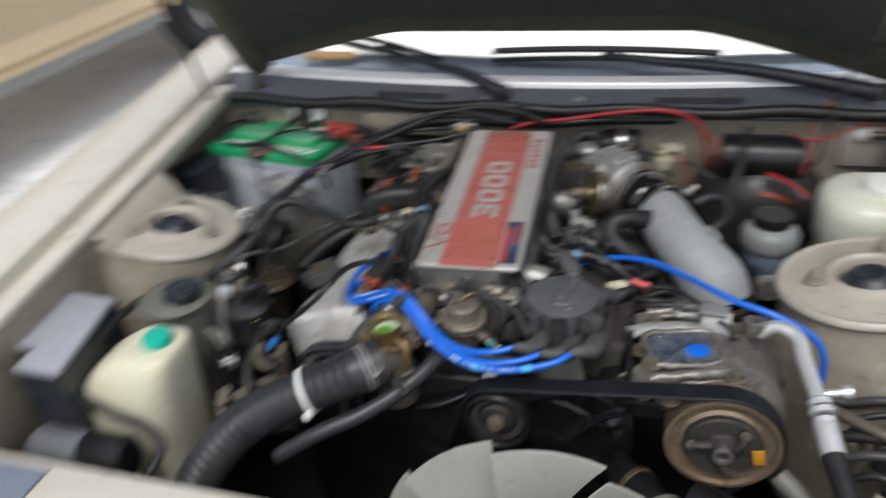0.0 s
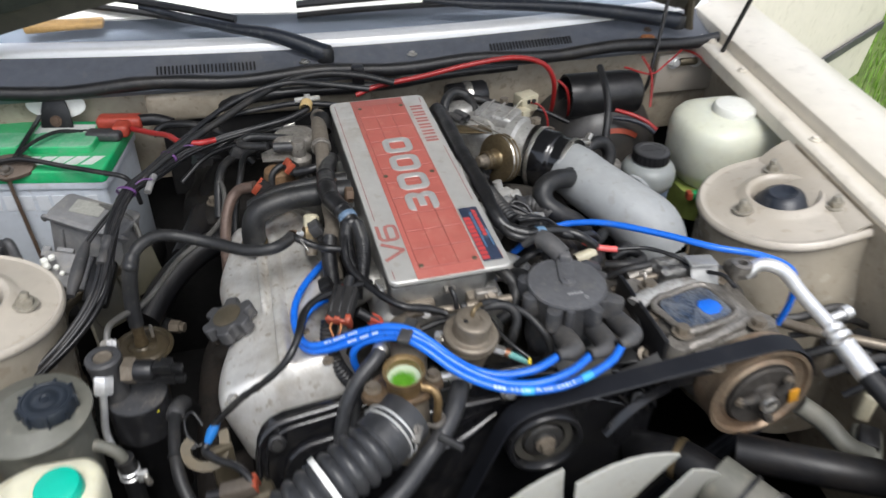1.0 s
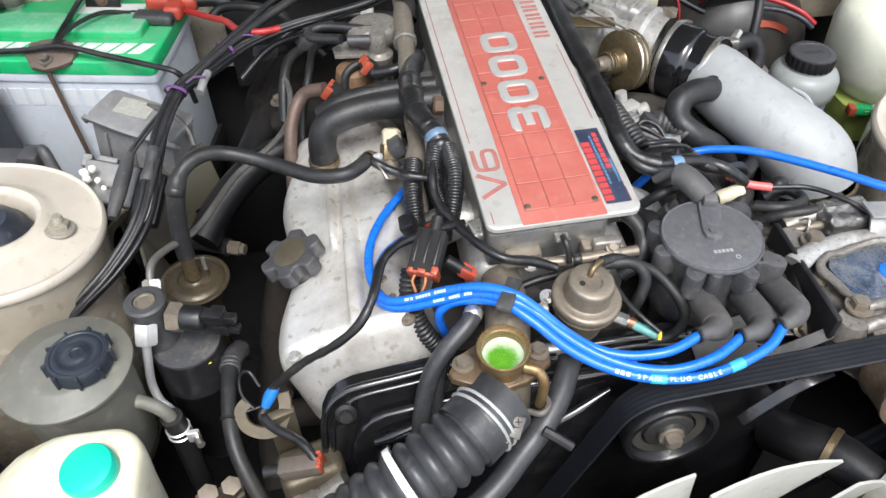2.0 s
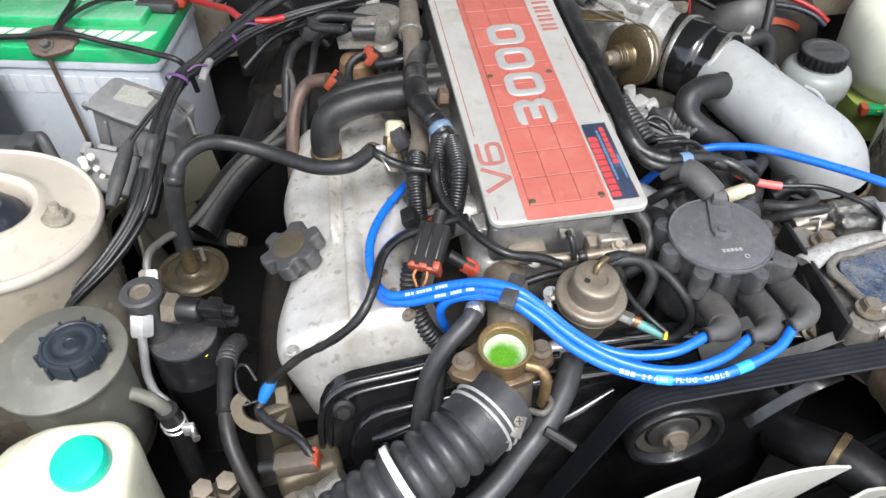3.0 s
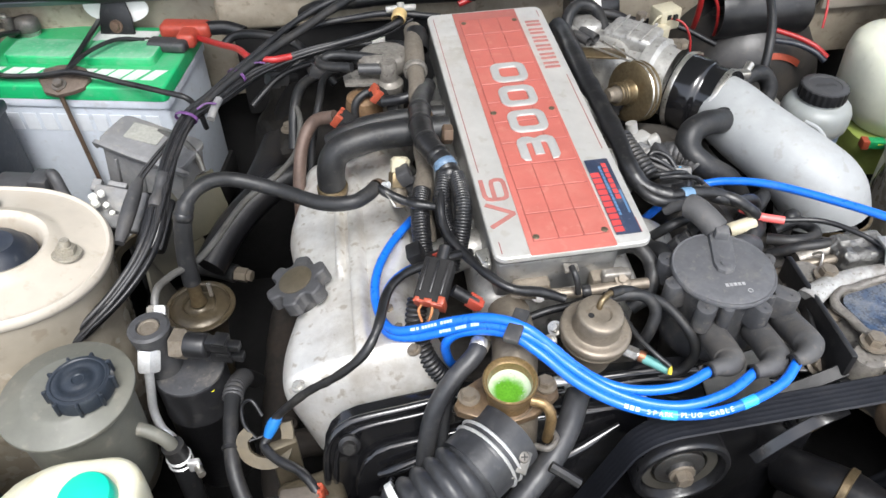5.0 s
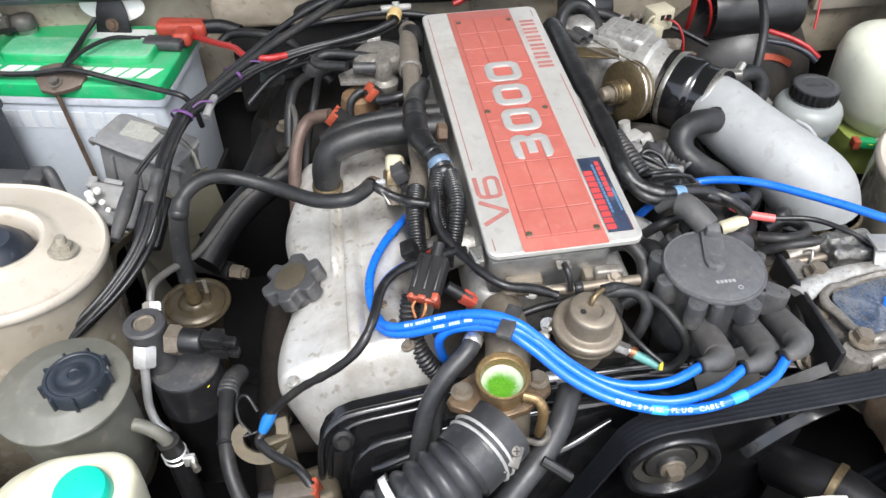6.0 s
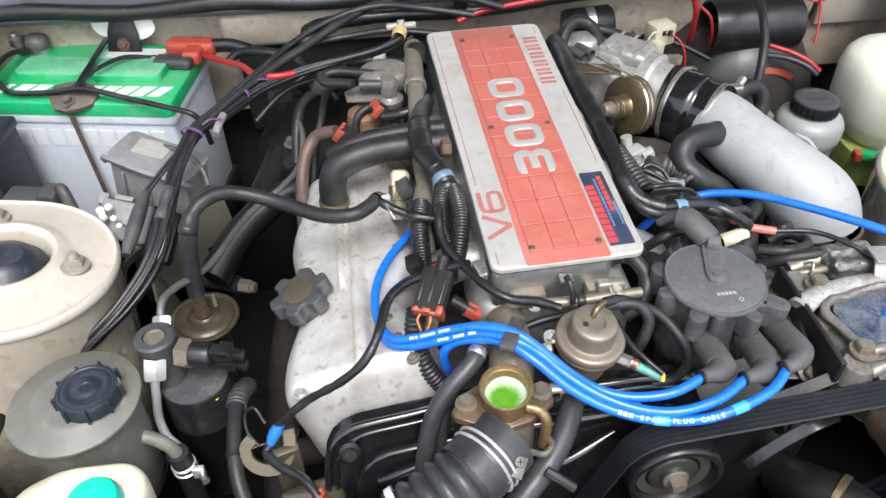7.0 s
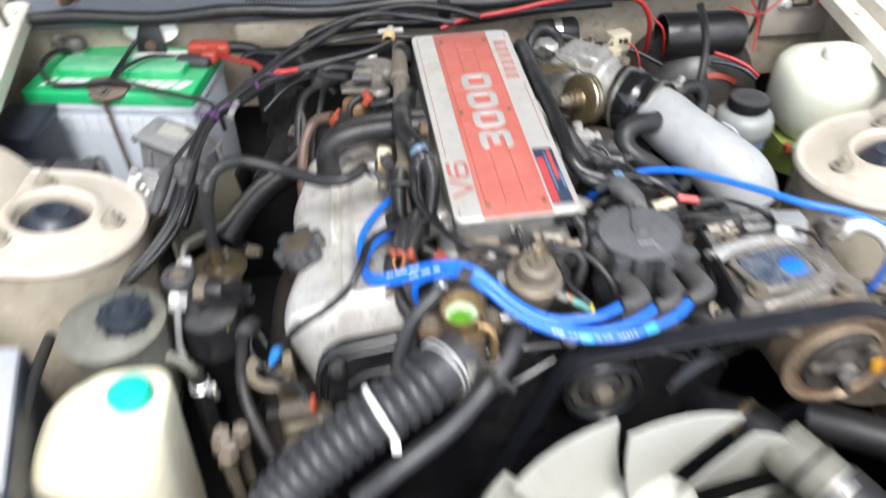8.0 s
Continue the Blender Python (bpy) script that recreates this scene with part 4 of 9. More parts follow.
for u, v in ((-0.030, 0.0195), (0.0306, 0.0185), (-0.030, 0.194), (0.030, 0.1925), (-0.029, 0.366), (0.031, 0.365)):
    scr = lathe([(0.0030, 0), (0.0030, 0.0007), (0.0024, 0.0011), (0.0006, 0.0011), (0, 0.0006)], 14, PLE @ Matrix.Translation((u, v, 0.0014)))
    part("screw", scr, OLIVE, plenum)
on_plenum("plenum_body", pb3, PLENBODY, "cast plenum body below the cover")
foil = box(0.010, 0.020, 0.014, 0.003, (-0.076, 0.016, -0.026), None, 3)
for v in foil.verts:
    v.co += Vector((noise.noise(v.co * 160), noise.noise(v.co * 160 + Vector((3, 1, 0))), noise.noise(v.co * 160 + Vector((0, 7, 2))))) * 0.003
on_plenum("corner_clip", foil, STEEL, "crumpled bright metal clip")

# manifold, runners and dark mass under the plenum
epart("manifold", box(0.15, 0.40, 0.075, 0.015, (-0.004, 1.0, 0.725), None, 3), ALU, None, "dirty cast intake manifold")
epart("cylinder_block", box(0.40, 0.56, 0.36, 0.03, (0, 1.03, 0.32)), BLOCK, None, "oily engine block")
epart("bell_housing", lathe([(0.16, 0), (0.16, 0.05), (0.12, 0.14)], 28, frame_to((0, 1.29, 0.55), (0, 1, 0))), BLOCK)
for side in (-1, 1):
    for k in range(3):
        y = 0.875 + 0.115 * k
        runner = [(side * 0.05, y, 0.79), (side * 0.085, y, 0.79), (side * 0.115, y + 0.005, 0.765), (side * 0.13, y + 0.005, 0.73)]
        epart("intake_runner", tube(runner, 0.019, 14), ALU)
        inj = epart("injector", join(lathe([(0.007, 0), (0.010, 0.004), (0.010, 0.022), (0.008, 0.024), (0.008, 0.034), (0, 0.036)], 14, frame_to((side * 0.112, y - 0.03, 0.785), (side * 0.5, -0.15, 1)))), DUSTY, None, "fuel injector")
        epart("injector_plug", box(0.014, 0.018, 0.016, 0.002, (side * 0.128, y - 0.036, 0.818), Euler((0, radians(25 * side), 0)).to_matrix().to_4x4()), (BLACK, DUSTY, DUSTY)[k], inj)


# ---- engine: valve covers, timing covers ----
def build_cover(side):
    """A cast cover with rounded shoulders, a sloping front, scalloped plug wells and two ridges that fade towards the front."""
    rows = []
    tilt = Euler((0, radians(-18 if side < 0 else 18), 0)).to_matrix()

    def soft(v, a, b):
        k = min(1.0, max(0.0, (v - a) / (b - a)))
        return k * k * (3 - 2 * k)

    for i in range(73):
        f = i / 72
        y = 0.729 + 0.361 * (f ** 1.35)
        front = 1 - soft(y, 0.731, 0.772)
        back = soft(y, 1.050, 1.092)
        drop = 0.085 * front ** 1.25 + 0.030 * back ** 2
        wl = 0.068 + 0.0075 * math.cos((y - 0.790) * 2 * math.pi / 0.172) - 0.016 * front ** 2 - 0.010 * back + 0.004 * soft(y, 0.93, 0.75)
        well = 0.5 + 0.5 * math.cos((y - 0.782) * 2 * math.pi / 0.110)
        wr = 0.050 + 0.016 * well ** 0.7
        rib1 = 0.0078 * soft(y, 0.862, 0.885) * (1 - soft(y, 1.01, 1.04))
        rib2 = 0.0088 * soft(y, 0.752, 0.800) * (1 - soft(y, 1.01, 1.04))
        sag = 0.0012 * math.sin(y * 60)
        prof = [(-wl - 0.004, -0.095), (-wl - 0.002, -0.055)]
        for k in range(8):
            a = math.pi / 2 * k / 7
            prof.append((-wl + 0.026 * (1 - math.cos(a)), -0.028 + 0.027 * math.sin(a)))
        prof += [(-0.030, 0.0005 + sag), (-0.020, 0.001), (-0.0145, 0.001), (-0.0125, 0.001 + 0.6 * rib1), (-0.0105, 0.001 + rib1), (-0.0075, 0.001 + rib1), (-0.0055, 0.001 + 0.6 * rib1), (-0.0035, 0.001), (0.0, 0.001), (0.002, 0.001 + 0.6 * rib2), (0.0045, 0.001 + rib2), (0.0125, 0.001 + rib2), (0.015, 0.001 + 0.6 * rib2), (0.0175, 0.0005), (0.024, 0.0), (wr - 0.018, -0.001)]
        for k in range(1, 7):
            a = math.pi / 2 * k / 6
            prof.append((wr - 0.018 + 0.016 * math.sin(a), -0.001 - 0.020 * (1 - math.cos(a))))
        prof += [(wr + 0.001, -0.050), (wr + 0.002, -0.085)]
        row = []
        for s, h in prof:
            hh = max(-0.094, h - drop) if h > -0.06 else h
            p = tilt @ Vector((s if side < 0 else -s, 0, hh))
            row.append((side * 0.193 + p.x, y, 0.779 + p.z))
        rows.append(row)
    return loft(rows, close=True)


cover_l = epart("valve_cover", build_cover(-1), CASTCOVER, None, "cast aluminium valve cover with two ribs", 60)
# Right cover in the block's dark material, unlike the bright left one.
epart("valve_cover", build_cover(1), BLOCK, None, "dark right-hand valve cover", 50)
CT = EB @ Matrix.Translation((-0.193, 0, 0.779)) @ Euler((0, radians(-18), 0)).to_matrix().to_4x4()
capm = CT @ Matrix.Translation((-0.046, 0.860, 0.002))
part("filler_neck", lathe([(0.021, -0.01), (0.021, 0.004), (0.019, 0.006), (0, 0.006)], 24, capm), BLACK, cover_l)
pts = []
for k in range(72):
    a = 2 * math.pi * k / 72
    r = 0.0258 + 0.0046 * math.tanh(2.6 * (math.cos(6 * a) + 0.3))
    pts.append((r * math.cos(a), r * math.sin(a)))
star = slab(pts, 0.016, 0.0022, 3)
star.transform(capm @ Matrix.Translation((0, 0, 0.005)) @ Matrix.Rotation(0.3, 4, "Z"))
oilcap = part("oil_cap", star, DUSTY, cover_l, "black six-lobed oil filler cap")
part("cap_disc", lathe([(0.0165, 0.018), (0.0165, 0.0218), (0.015, 0.0224), (0, 0.0226)], 28, capm), OLIVE, oilcap, "dusty brown cap centre")
for s, y in ((0.052, 0.76), (0.05, 0.90), (-0.055, 0.76), (-0.02, 1.03), (0.035, 0.81), (0.042, 0.785)):
    hexbolt("cover_bolt", CT @ Matrix.Translation((s, y, -0.006 if abs(s) > 0.05 else -0.003)), cover_l, OLDBRASS if s > 0 else ALU, 0.0042, 0.004)



def lean(bm):
    """Leans the upper part of the timing cover back."""
    for v in bm.verts:
        v.co.y += 0.010 + max(-0.06, v.co.z - 0.77) * 0.5
        v.co.z -= 0.012 * min(1, max(0, (v.co.z - 0.5) / 0.2))
    return bm


TY = Matrix.Translation((0, 0.735, 0)) @ Euler((radians(90), 0, 0)).to_matrix().to_4x4()
round_tc = [(-0.226, 0.44), (-0.228, 0.70), (-0.2275, 0.722), (-0.2245, 0.738), (-0.218, 0.749), (-0.208, 0.756), (-0.195, 0.760), (-0.16, 0.764), (-0.10, 0.770), (0.0, 0.772), (0.09, 0.772), (0.17, 0.756), (0.205, 0.744), (0.219, 0.730), (0.225, 0.705), (0.225, 0.44)]


def inset(k):
    """The cover's outline drawn in by k metres."""
    return [(x - math.copysign(k, x) * min(1, abs(x) / 0.12), z - k * (1 if z > 0.5 else 0)) for x, z in round_tc]


tcb = slab(round_tc, 0.012, 0.003, 3)
tcb.transform(TY)
timing = epart("timing_cover", lean(tcb), GLOSS, None, "glossy black timing belt cover")
tib = slab(inset(0.024), 0.006, 0.003, 3)
tib.transform(TY @ Matrix.Translation((0, 0, 0.012)))
epart("cover_panel", lean(tib), GLOSS, timing, "raised inner panel")
for k, r in ((0.0015, 0.0030), (0.0085, 0.0022)):
    epart("cover_rim", lean(tube([(x, 0.7225, z) for x, z in inset(k)[1:-1]], r, 12)), GLOSS, timing, "rolled rim")
for a, b, c in (((-0.182, 0.714, 0.716), (-0.160, 0.710, 0.724), (-0.115, 0.712, 0.736)), ((-0.055, 0.712, 0.708), (-0.015, 0.708, 0.720), (0.030, 0.711, 0.738)), ((-0.182, 0.715, 0.690), (-0.178, 0.712, 0.702), (-0.170, 0.712, 0.714))):
    epart("cover_rib", lean(tube([a, b, c], lambda f: 0.0022 + 0.0018 * math.sin(math.pi * f), 14)), GLOSS, timing)
for x, z in ((-0.204, 0.742), (-0.06, 0.752), (0.047, 0.752), (0.20, 0.72)):
    m = EB @ frame_to((x, 0.728 + (z - 0.77) * 0.5, z - 0.012), (0, -0.88, 0.45))
    hexbolt("cover_screw", m, timing, BRIGHT if x > 0 and x < 0.1 else DARKSTEEL, 0.006, 0.008)
    part("grommet", lathe([(0.008, -0.004), (0.0095, 0), (0.0095, 0.003), (0.006, 0.004)], 18, m), STEEL if 0 < x < 0.1 else BLACK, timing)


# ---- coolant neck, regulator, fan ----
neck = thing("coolant_neck", (-0.076, 0.690, 0.76), "brass-coloured coolant filler neck, open and full of green coolant", "coolant neck")
NB = Vector((-0.076, 0.690, 0.76))


def npart(name, bm, material, label="", parent=None, base=NB, top=None):
    bm.transform(Matrix.Translation(-base))
    return part(name, bm, material, parent or top, label)


tiltn = Matrix.Translation((-0.0745, 0.691, 0.807)) @ Euler((radians(4), radians(-2), 0)).to_matrix().to_4x4()
hb = lathe([(0.024, -0.10), (0.025, -0.06), (0.024, -0.03), (0.021, -0.012), (0.019, 0.0)], 30, tiltn)
npart("housing", hb, OLDBRASS, "cast water outlet housing", top=neck)
npart("outlet", tube([(-0.08, 0.685, 0.775), (-0.085, 0.665, 0.782), (-0.092, 0.655, 0.785)], 0.022, 20), OLDBRASS, "outlet pipe", top=neck)
npart("crossover", tube([(-0.07, 0.70, 0.785), (-0.06, 0.74, 0.80), (-0.055, 0.79, 0.79)], 0.019, 18), OLDBRASS, "cast coolant crossover", top=neck)
fl2 = slab([(-0.046, -0.006), (-0.044, -0.013), (-0.036, -0.017), (-0.02, -0.024), (0.0, -0.027), (0.018, -0.022), (0.032, -0.012), (0.042, -0.004), (0.043, 0.006), (0.036, 0.012), (0.02, 0.02), (0, 0.024), (-0.02, 0.02), (-0.036, 0.010)], 0.007, 0.002)
fl2.transform(Matrix.Diagonal((0.94, 0.90, 1, 1)))
fl2.transform(Matrix.Translation((-0.075, 0.694, 0.800)) @ Euler((radians(4), radians(4), 0)).to_matrix().to_4x4())
npart("flange", fl2, mat("oily_bronze_flange", (0.17, 0.115, 0.068), 0.36, 0.5, 0.3, 40, (0.055, 0.04, 0.028), 0.65, 55), "rust-brown neck flange", top=neck)
ringp = lathe([(0.0172, 0.0), (0.0178, 0.010), (0.0196, 0.020), (0.0208, 0.022), (0.0212, 0.0235), (0.0208, 0.025), (0.0197, 0.0252), (0.0188, 0.0235), (0.0180, 0.0215), (0.0172, 0.021), (0.0165, 0.018), (0.0160, 0.0)], 44, tiltn)
npart("filler_ring", ringp, NECKBRASS, "bare brass filler rim", top=neck)
npart("inner_ring", lathe([(0.0166, 0.0150), (0.0168, 0.0185), (0.0174, 0.0195), (0.0180, 0.0190), (0.0182, 0.0160)], 40, tiltn), STEEL, "bright inner seat ring", top=neck)
coolant = npart("coolant", lathe([(0, 0.0122), (0.006, 0.0122), (0.0120, 0.0124), (0.0158, 0.0128), (0.0168, 0.0136)], 44, tiltn), COOLANT, "bright green coolant with pale foam along its edge", top=neck)
rnd = random.Random(11)
fb = bmesh.new()
for k in range(70):
    a, rr = rnd.gauss(1.2, 1.3), 0.0165 - 0.0075 * rnd.random() ** 1.8
    bmesh.ops.create_icosphere(fb, subdivisions=1, radius=rnd.uniform(0.0002, 0.0006), matrix=tiltn @ Matrix.Translation((rr * math.cos(a), rr * math.sin(a), 0.0128)))
fo = npart("foam", fb, FOAM, "white bubbles on the coolant", top=neck)
tagged(fo, kind="stuff")
for x, y, z in ((-0.1055, 0.694, 0.808), (-0.044, 0.699, 0.806)):
    hexbolt("bolt", Matrix.Translation(Vector((x, y, z)) - NB), neck, OLDBRASS, 0.0060, 0.006)
npart("overflow_pipe", tube([(-0.060, 0.682, 0.813), (-0.050, 0.678, 0.811), (-0.045, 0.673, 0.801), (-0.046, 0.672, 0.772)], 0.0043, 14), NECKBRASS, "bent brass overflow pipe", top=neck)
npart("clip", tube([(-0.058, 0.665, 0.776), (-0.048, 0.660, 0.778), (-0.040, 0.668, 0.778), (-0.044, 0.68, 0.778)], 0.0026, 8), LEADMETAL, "spring clip on the overflow pipe", top=neck)

reg = thing("vacuum_valve", (0.007, 0.749, 0.780), "dull zinc vacuum valve with a stepped round body", "vacuum valve")
rtilt = Euler((radians(6), radians(3), 0)).to_matrix().to_4x4()
part("body", lathe([(0.016, -0.02), (0.0205, -0.008), (0.0222, 0.004), (0.0228, 0.0150), (0.0250, 0.0195), (0.0282, 0.0210), (0.0290, 0.0230), (0.0280, 0.0250), (0.0293, 0.0266), (0.0300, 0.0282), (0.0298, 0.0322), (0.0286, 0.0338), (0.0258, 0.0345), (0.0235, 0.0342), (0.0208, 0.0352), (0.0198, 0.0375), (0.0196, 0.0500), (0.0188, 0.0525), (0.0176, 0.0535), (0.0092, 0.0535), (0.0080, 0.0515), (0, 0.0512)], 44, rtilt), OLDBRASS, reg)
part("nipple", tube([(0.003, 0.001, 0.050), (0.004, 0.002, 0.0555), (0.0075, 0.005, 0.0585), (0.014, 0.010, 0.0580), (0.022, 0.013, 0.0560)], 0.0026, 10), BRASS, reg)
part("hole", lathe([(0, 0.0), (0.0024, 0.0), (0.0026, 0.0008), (0, 0.001)], 12, rtilt @ Matrix.Translation((-0.009, -0.002, 0.0532))), FLATDARK, reg)
part("union", join(lathe([(0.0055, 0), (0.0055, 0.012), (0, 0.012)], 6, frame_to((0.024, -0.016, 0.016), (0.8, -0.55, -0.05))), lathe([(0.0042, 0.011), (0.0042, 0.018), (0, 0.018)], 12, frame_to((0.024, -0.016, 0.016), (0.8, -0.55, -0.05)))), STEEL, reg, "hex union")
part("copper_ring", lathe([(0.0040, 0.013), (0.0050, 0.0135), (0.0050, 0.0185), (0.0040, 0.019)], 16, frame_to((0.024, -0.016, 0.016), (0.8, -0.55, -0.05))), mat("copper", (0.32, 0.14, 0.08), 0.4, 0.7), reg, "copper-coloured collar")
part("sensor_tip", tube([(0.038, -0.027, 0.015), (0.046, -0.034, 0.015), (0.055, -0.041, 0.014)], 0.0042, 10), mat("teal_sleeve", (0.12, 0.32, 0.30), 0.4), reg, "teal wire sleeve")
hexbolt("side_bolt", frame_to((-0.034, 0.000, 0.016), (-0.6, -0.4, 0.7)), reg, STEEL, 0.0042, 0.006)
hexbolt("side_bolt", frame_to((-0.028, 0.010, 0.020), (-0.5, -0.3, 0.8)), reg, STEEL, 0.0045, 0.007)

fan = thing("cooling_fan", (0.115, 0.602, 0.552), "off-white plastic engine cooling fan with broad blades", "cooling fan")
part("fan_hub", lathe([(0, -0.045), (0.03, -0.045), (0.034, -0.03), (0.06, -0.022), (0.064, -0.005), (0.064, 0.02), (0, 0.02)], 36, Euler((radians(-90), 0, 0)).to_matrix().to_4x4()), STEEL, fan, "fan clutch hub")
part("fan_ring", lathe([(0.062, -0.014), (0.070, -0.016), (0.074, -0.010), (0.074, 0.014), (0.066, 0.016)], 40, Euler((radians(-90), 0, 0)).to_matrix().to_4x4()), FAN, fan)
for k in range(9):
    a0 = 2 * math.pi * k / 9
    rows = []
    for i in range(9):
        r = 0.070 + 0.122 * i / 8
        span = 0.675 + 0.02 * (1 - i / 8)
        tw = 0.014 - 0.004 * i / 8
        rows.append([(r * math.sin(a0 + span * (j / 6 - 0.5) + 0.12 * i / 8), tw * (j / 6 - 0.5) * 2 + 0.003 * math.sin(math.pi * j / 6), r * math.cos(a0 + span * (j / 6 - 0.5) + 0.12 * i / 8)) for j in range(7)])
    part("fan_blade", thicken(loft(rows), 0.0025), FAN, fan)


# ---- idler, belt, compressor ----
idler = thing("idler_pulley", (0.0665, 0.66, 0.7275), "black steel belt idler pulley", "pulley")
IM = frame_to((0, 0, 0), (0, -1, 0.03))
part("pulley_disc", lathe([(0, 0.004), (0.014, 0.004), (0.019, 0.001), (0.024, -0.004), (0.030, -0.005), (0.034, 0.0), (0.0345, 0.008), (0.0360, 0.0100), (0.0395, 0.0100), (0.0410, 0.0085), (0.0413, 0.006), (0.0413, -0.014), (0.040, -0.016), (0, -0.016)], 56, IM), IDLERBLACK, idler)
part("face_ring", lathe([(0.0235, -0.0035), (0.0240, 0.0015), (0.0320, 0.0030), (0.0330, 0.0015), (0.0330, -0.003)], 48, IM), IDLERFACE, idler, "dull bare inner face")
part("bearing", lathe([(0.0220, -0.004), (0.0215, 0.0030), (0.0200, 0.0042), (0.0125, 0.0046), (0.0115, 0.008), (0, 0.008)], 36, IM), DARKSTEEL, idler, "bearing face")
hexbolt("bolt", IM @ Matrix.Translation((0, 0, 0.008)), idler, OLDBRASS, 0.0075, 0.008)
part("spindle", lathe([(0.01, -0.05), (0.01, -0.01)], 16, IM), BLOCK, idler)

cmp_c = Vector((0.333, 0.652, 0.720))
circles = ((0.322, 0.736, 0.0615), (0.0665, 0.7275, 0.0415), (0.0, 0.42, 0.078))
cloud = [(cx + r * math.cos(a), cz + r * math.sin(a)) for cx, cz, r in circles for a in [2 * math.pi * k / 64 for k in range(64)]]
cloud.sort()


def half_hull(pp):
    h = []
    for p in pp:
        while len(h) > 1 and (h[-1][0] - h[-2][0]) * (p[1] - h[-2][1]) - (h[-1][1] - h[-2][1]) * (p[0] - h[-2][0]) <= 0:
            h.pop()
        h.append(p)
    return h


hull = half_hull(cloud)[:-1] + half_hull(cloud[::-1])[:-1]
yb0, yb1 = 0.658, 0.683
rows = []
for i, (x, z) in enumerate(hull + hull[:1]):
    xa, za = hull[(i - 1) % len(hull)]
    xb, zb = hull[(i + 1) % len(hull)]
    nx, nz = (zb - za), -(xb - xa)
    L = math.hypot(nx, nz) or 1
    nx, nz = nx / L * 0.0045, nz / L * 0.0045
    ring = [(x + nx * 0.75, yb0, z + nz * 0.75), (x + nx, yb0 + 0.0012, z + nz)]
    for k in range(1, 16):
        g = (1.0, 1.0, 0.93)[k % 3]
        ring.append((x + nx * g, yb0 + 0.0012 + (yb1 - yb0 - 0.0024) * k / 16, z + nz * g))
    ring += [(x + nx, yb1 - 0.0012, z + nz), (x + nx * 0.75, yb1, z + nz * 0.75)]
    for k in range(12):
        g = (0.0, 0.0, 0.4, 0.4)[k % 4]
        ring.append((x + nx * g, yb1 - (yb1 - yb0) * (k + 0.5) / 12, z + nz * g))
    rows.append(ring)
belt = part("drive_belt", loft([r[::-1] for r in rows], close=True, caps=False), mat("belt_rubber", (0.0075, 0.0085, 0.012), 0.55, 0.0, 0.25, 25, (0.026, 0.026, 0.028), 0.2, 18, 0.2, 260, spec=0.3), None)
tagged(belt, "black ribbed drive belt round three pulleys", "drive belt")
crank = thing("crank_pulley", (0.0, 0.67, 0.42), "dark steel crankshaft pulley", "pulley")
part("pulley_disc", lathe([(0, 0.02), (0.03, 0.02), (0.05, 0.0), (0.07, 0.005), (0.078, 0.014), (0.078, -0.014), (0, -0.05)], 44, IM), BLOCK, crank)

comp = thing("compressor", cmp_c, "worn aluminium air-conditioning compressor with a rusty clutch pulley", "compressor")
PI = Matrix.Translation((-0.011, 0.004, 0.015)) @ IM @ Matrix.Diagonal((0.84, 0.84, 1, 1))
part("pulley", lathe([(0.051, -0.003), (0.056, -0.006), (0.066, -0.005), (0.069, 0.0), (0.074, 0.0), (0.0745, -0.003), (0.0725, -0.006), (0.0725, -0.030), (0.0745, -0.033), (0.074, -0.036), (0.04, -0.036)], 60, PI), PULLEY, comp, "rust-brown belt pulley")
part("clutch_plate", lathe([(0, 0.014), (0.012, 0.014), (0.014, 0.012), (0.015, 0.008), (0.022, 0.006), (0.024, 0.003), (0.046, 0.003), (0.048, 0.0), (0.046, -0.004)], 48, PI), BLOCK, comp, "greasy dark clutch plate")
part("pulley_web", lathe([(0.044, -0.004), (0.052, -0.005)], 40, PI), BLOCK, comp, "dark pulley web")
part("clutch_nut", lathe([(0.009, 0.012), (0.0125, 0.012), (0.0135, 0.0155), (0.0125, 0.018), (0.0085, 0.018), (0.0075, 0.014), (0, 0.0135)], 28, PI), STEEL, comp)
for k in range(3):
    a = 2 * math.pi * k / 3 + 0.5
    arm = tube([(0.018 * math.cos(a), 0.018 * math.sin(a), 0.008), (0.030 * math.cos(a + 0.25), 0.030 * math.sin(a + 0.25), 0.010), (0.040 * math.cos(a + 0.4), 0.040 * math.sin(a + 0.4), 0.008)], 0.006, 10)
    arm.transform(PI)
    part("clutch_spring", arm, BLOCK, comp)
    hexbolt("rivet", PI @ Matrix.Translation((0.040 * math.cos(a + 0.4), 0.040 * math.sin(a + 0.4), 0.008)), comp, OLDBRASS, 0.005, 0.004)
part("amber_tag", box(0.012, 0.002, 0.021, 0.001, (0.029, -0.002, 0.001), Matrix.Rotation(-0.2, 4, "Y")), mat("amber_tag", (0.55, 0.25, 0.02), 0.4), comp, "amber sticker on the pulley")
part("housing", lathe([(0.055, -0.036), (0.060, -0.05), (0.062, -0.07), (0.0655, -0.078), (0.0655, -0.092), (0.062, -0.10), (0.062, -0.15), (0.066, -0.152), (0.066, -0.175), (0.05, -0.185), (0, -0.185)], 44, IM), HEADALU, comp, "cast compressor housing")
hb2 = join(box(0.118, 0.10, 0.03, 0.010, (-0.045, 0.098, 0.036), None, 3), slab(rounded(0.088, 0.075, 0.02, 5, (-0.047, 0.097)), 0.012, 0.004))
hb2.verts.ensure_lookup_table()
for v in hb2.verts:
    if v.co.z < 0.013:
        v.co.z += 0.064
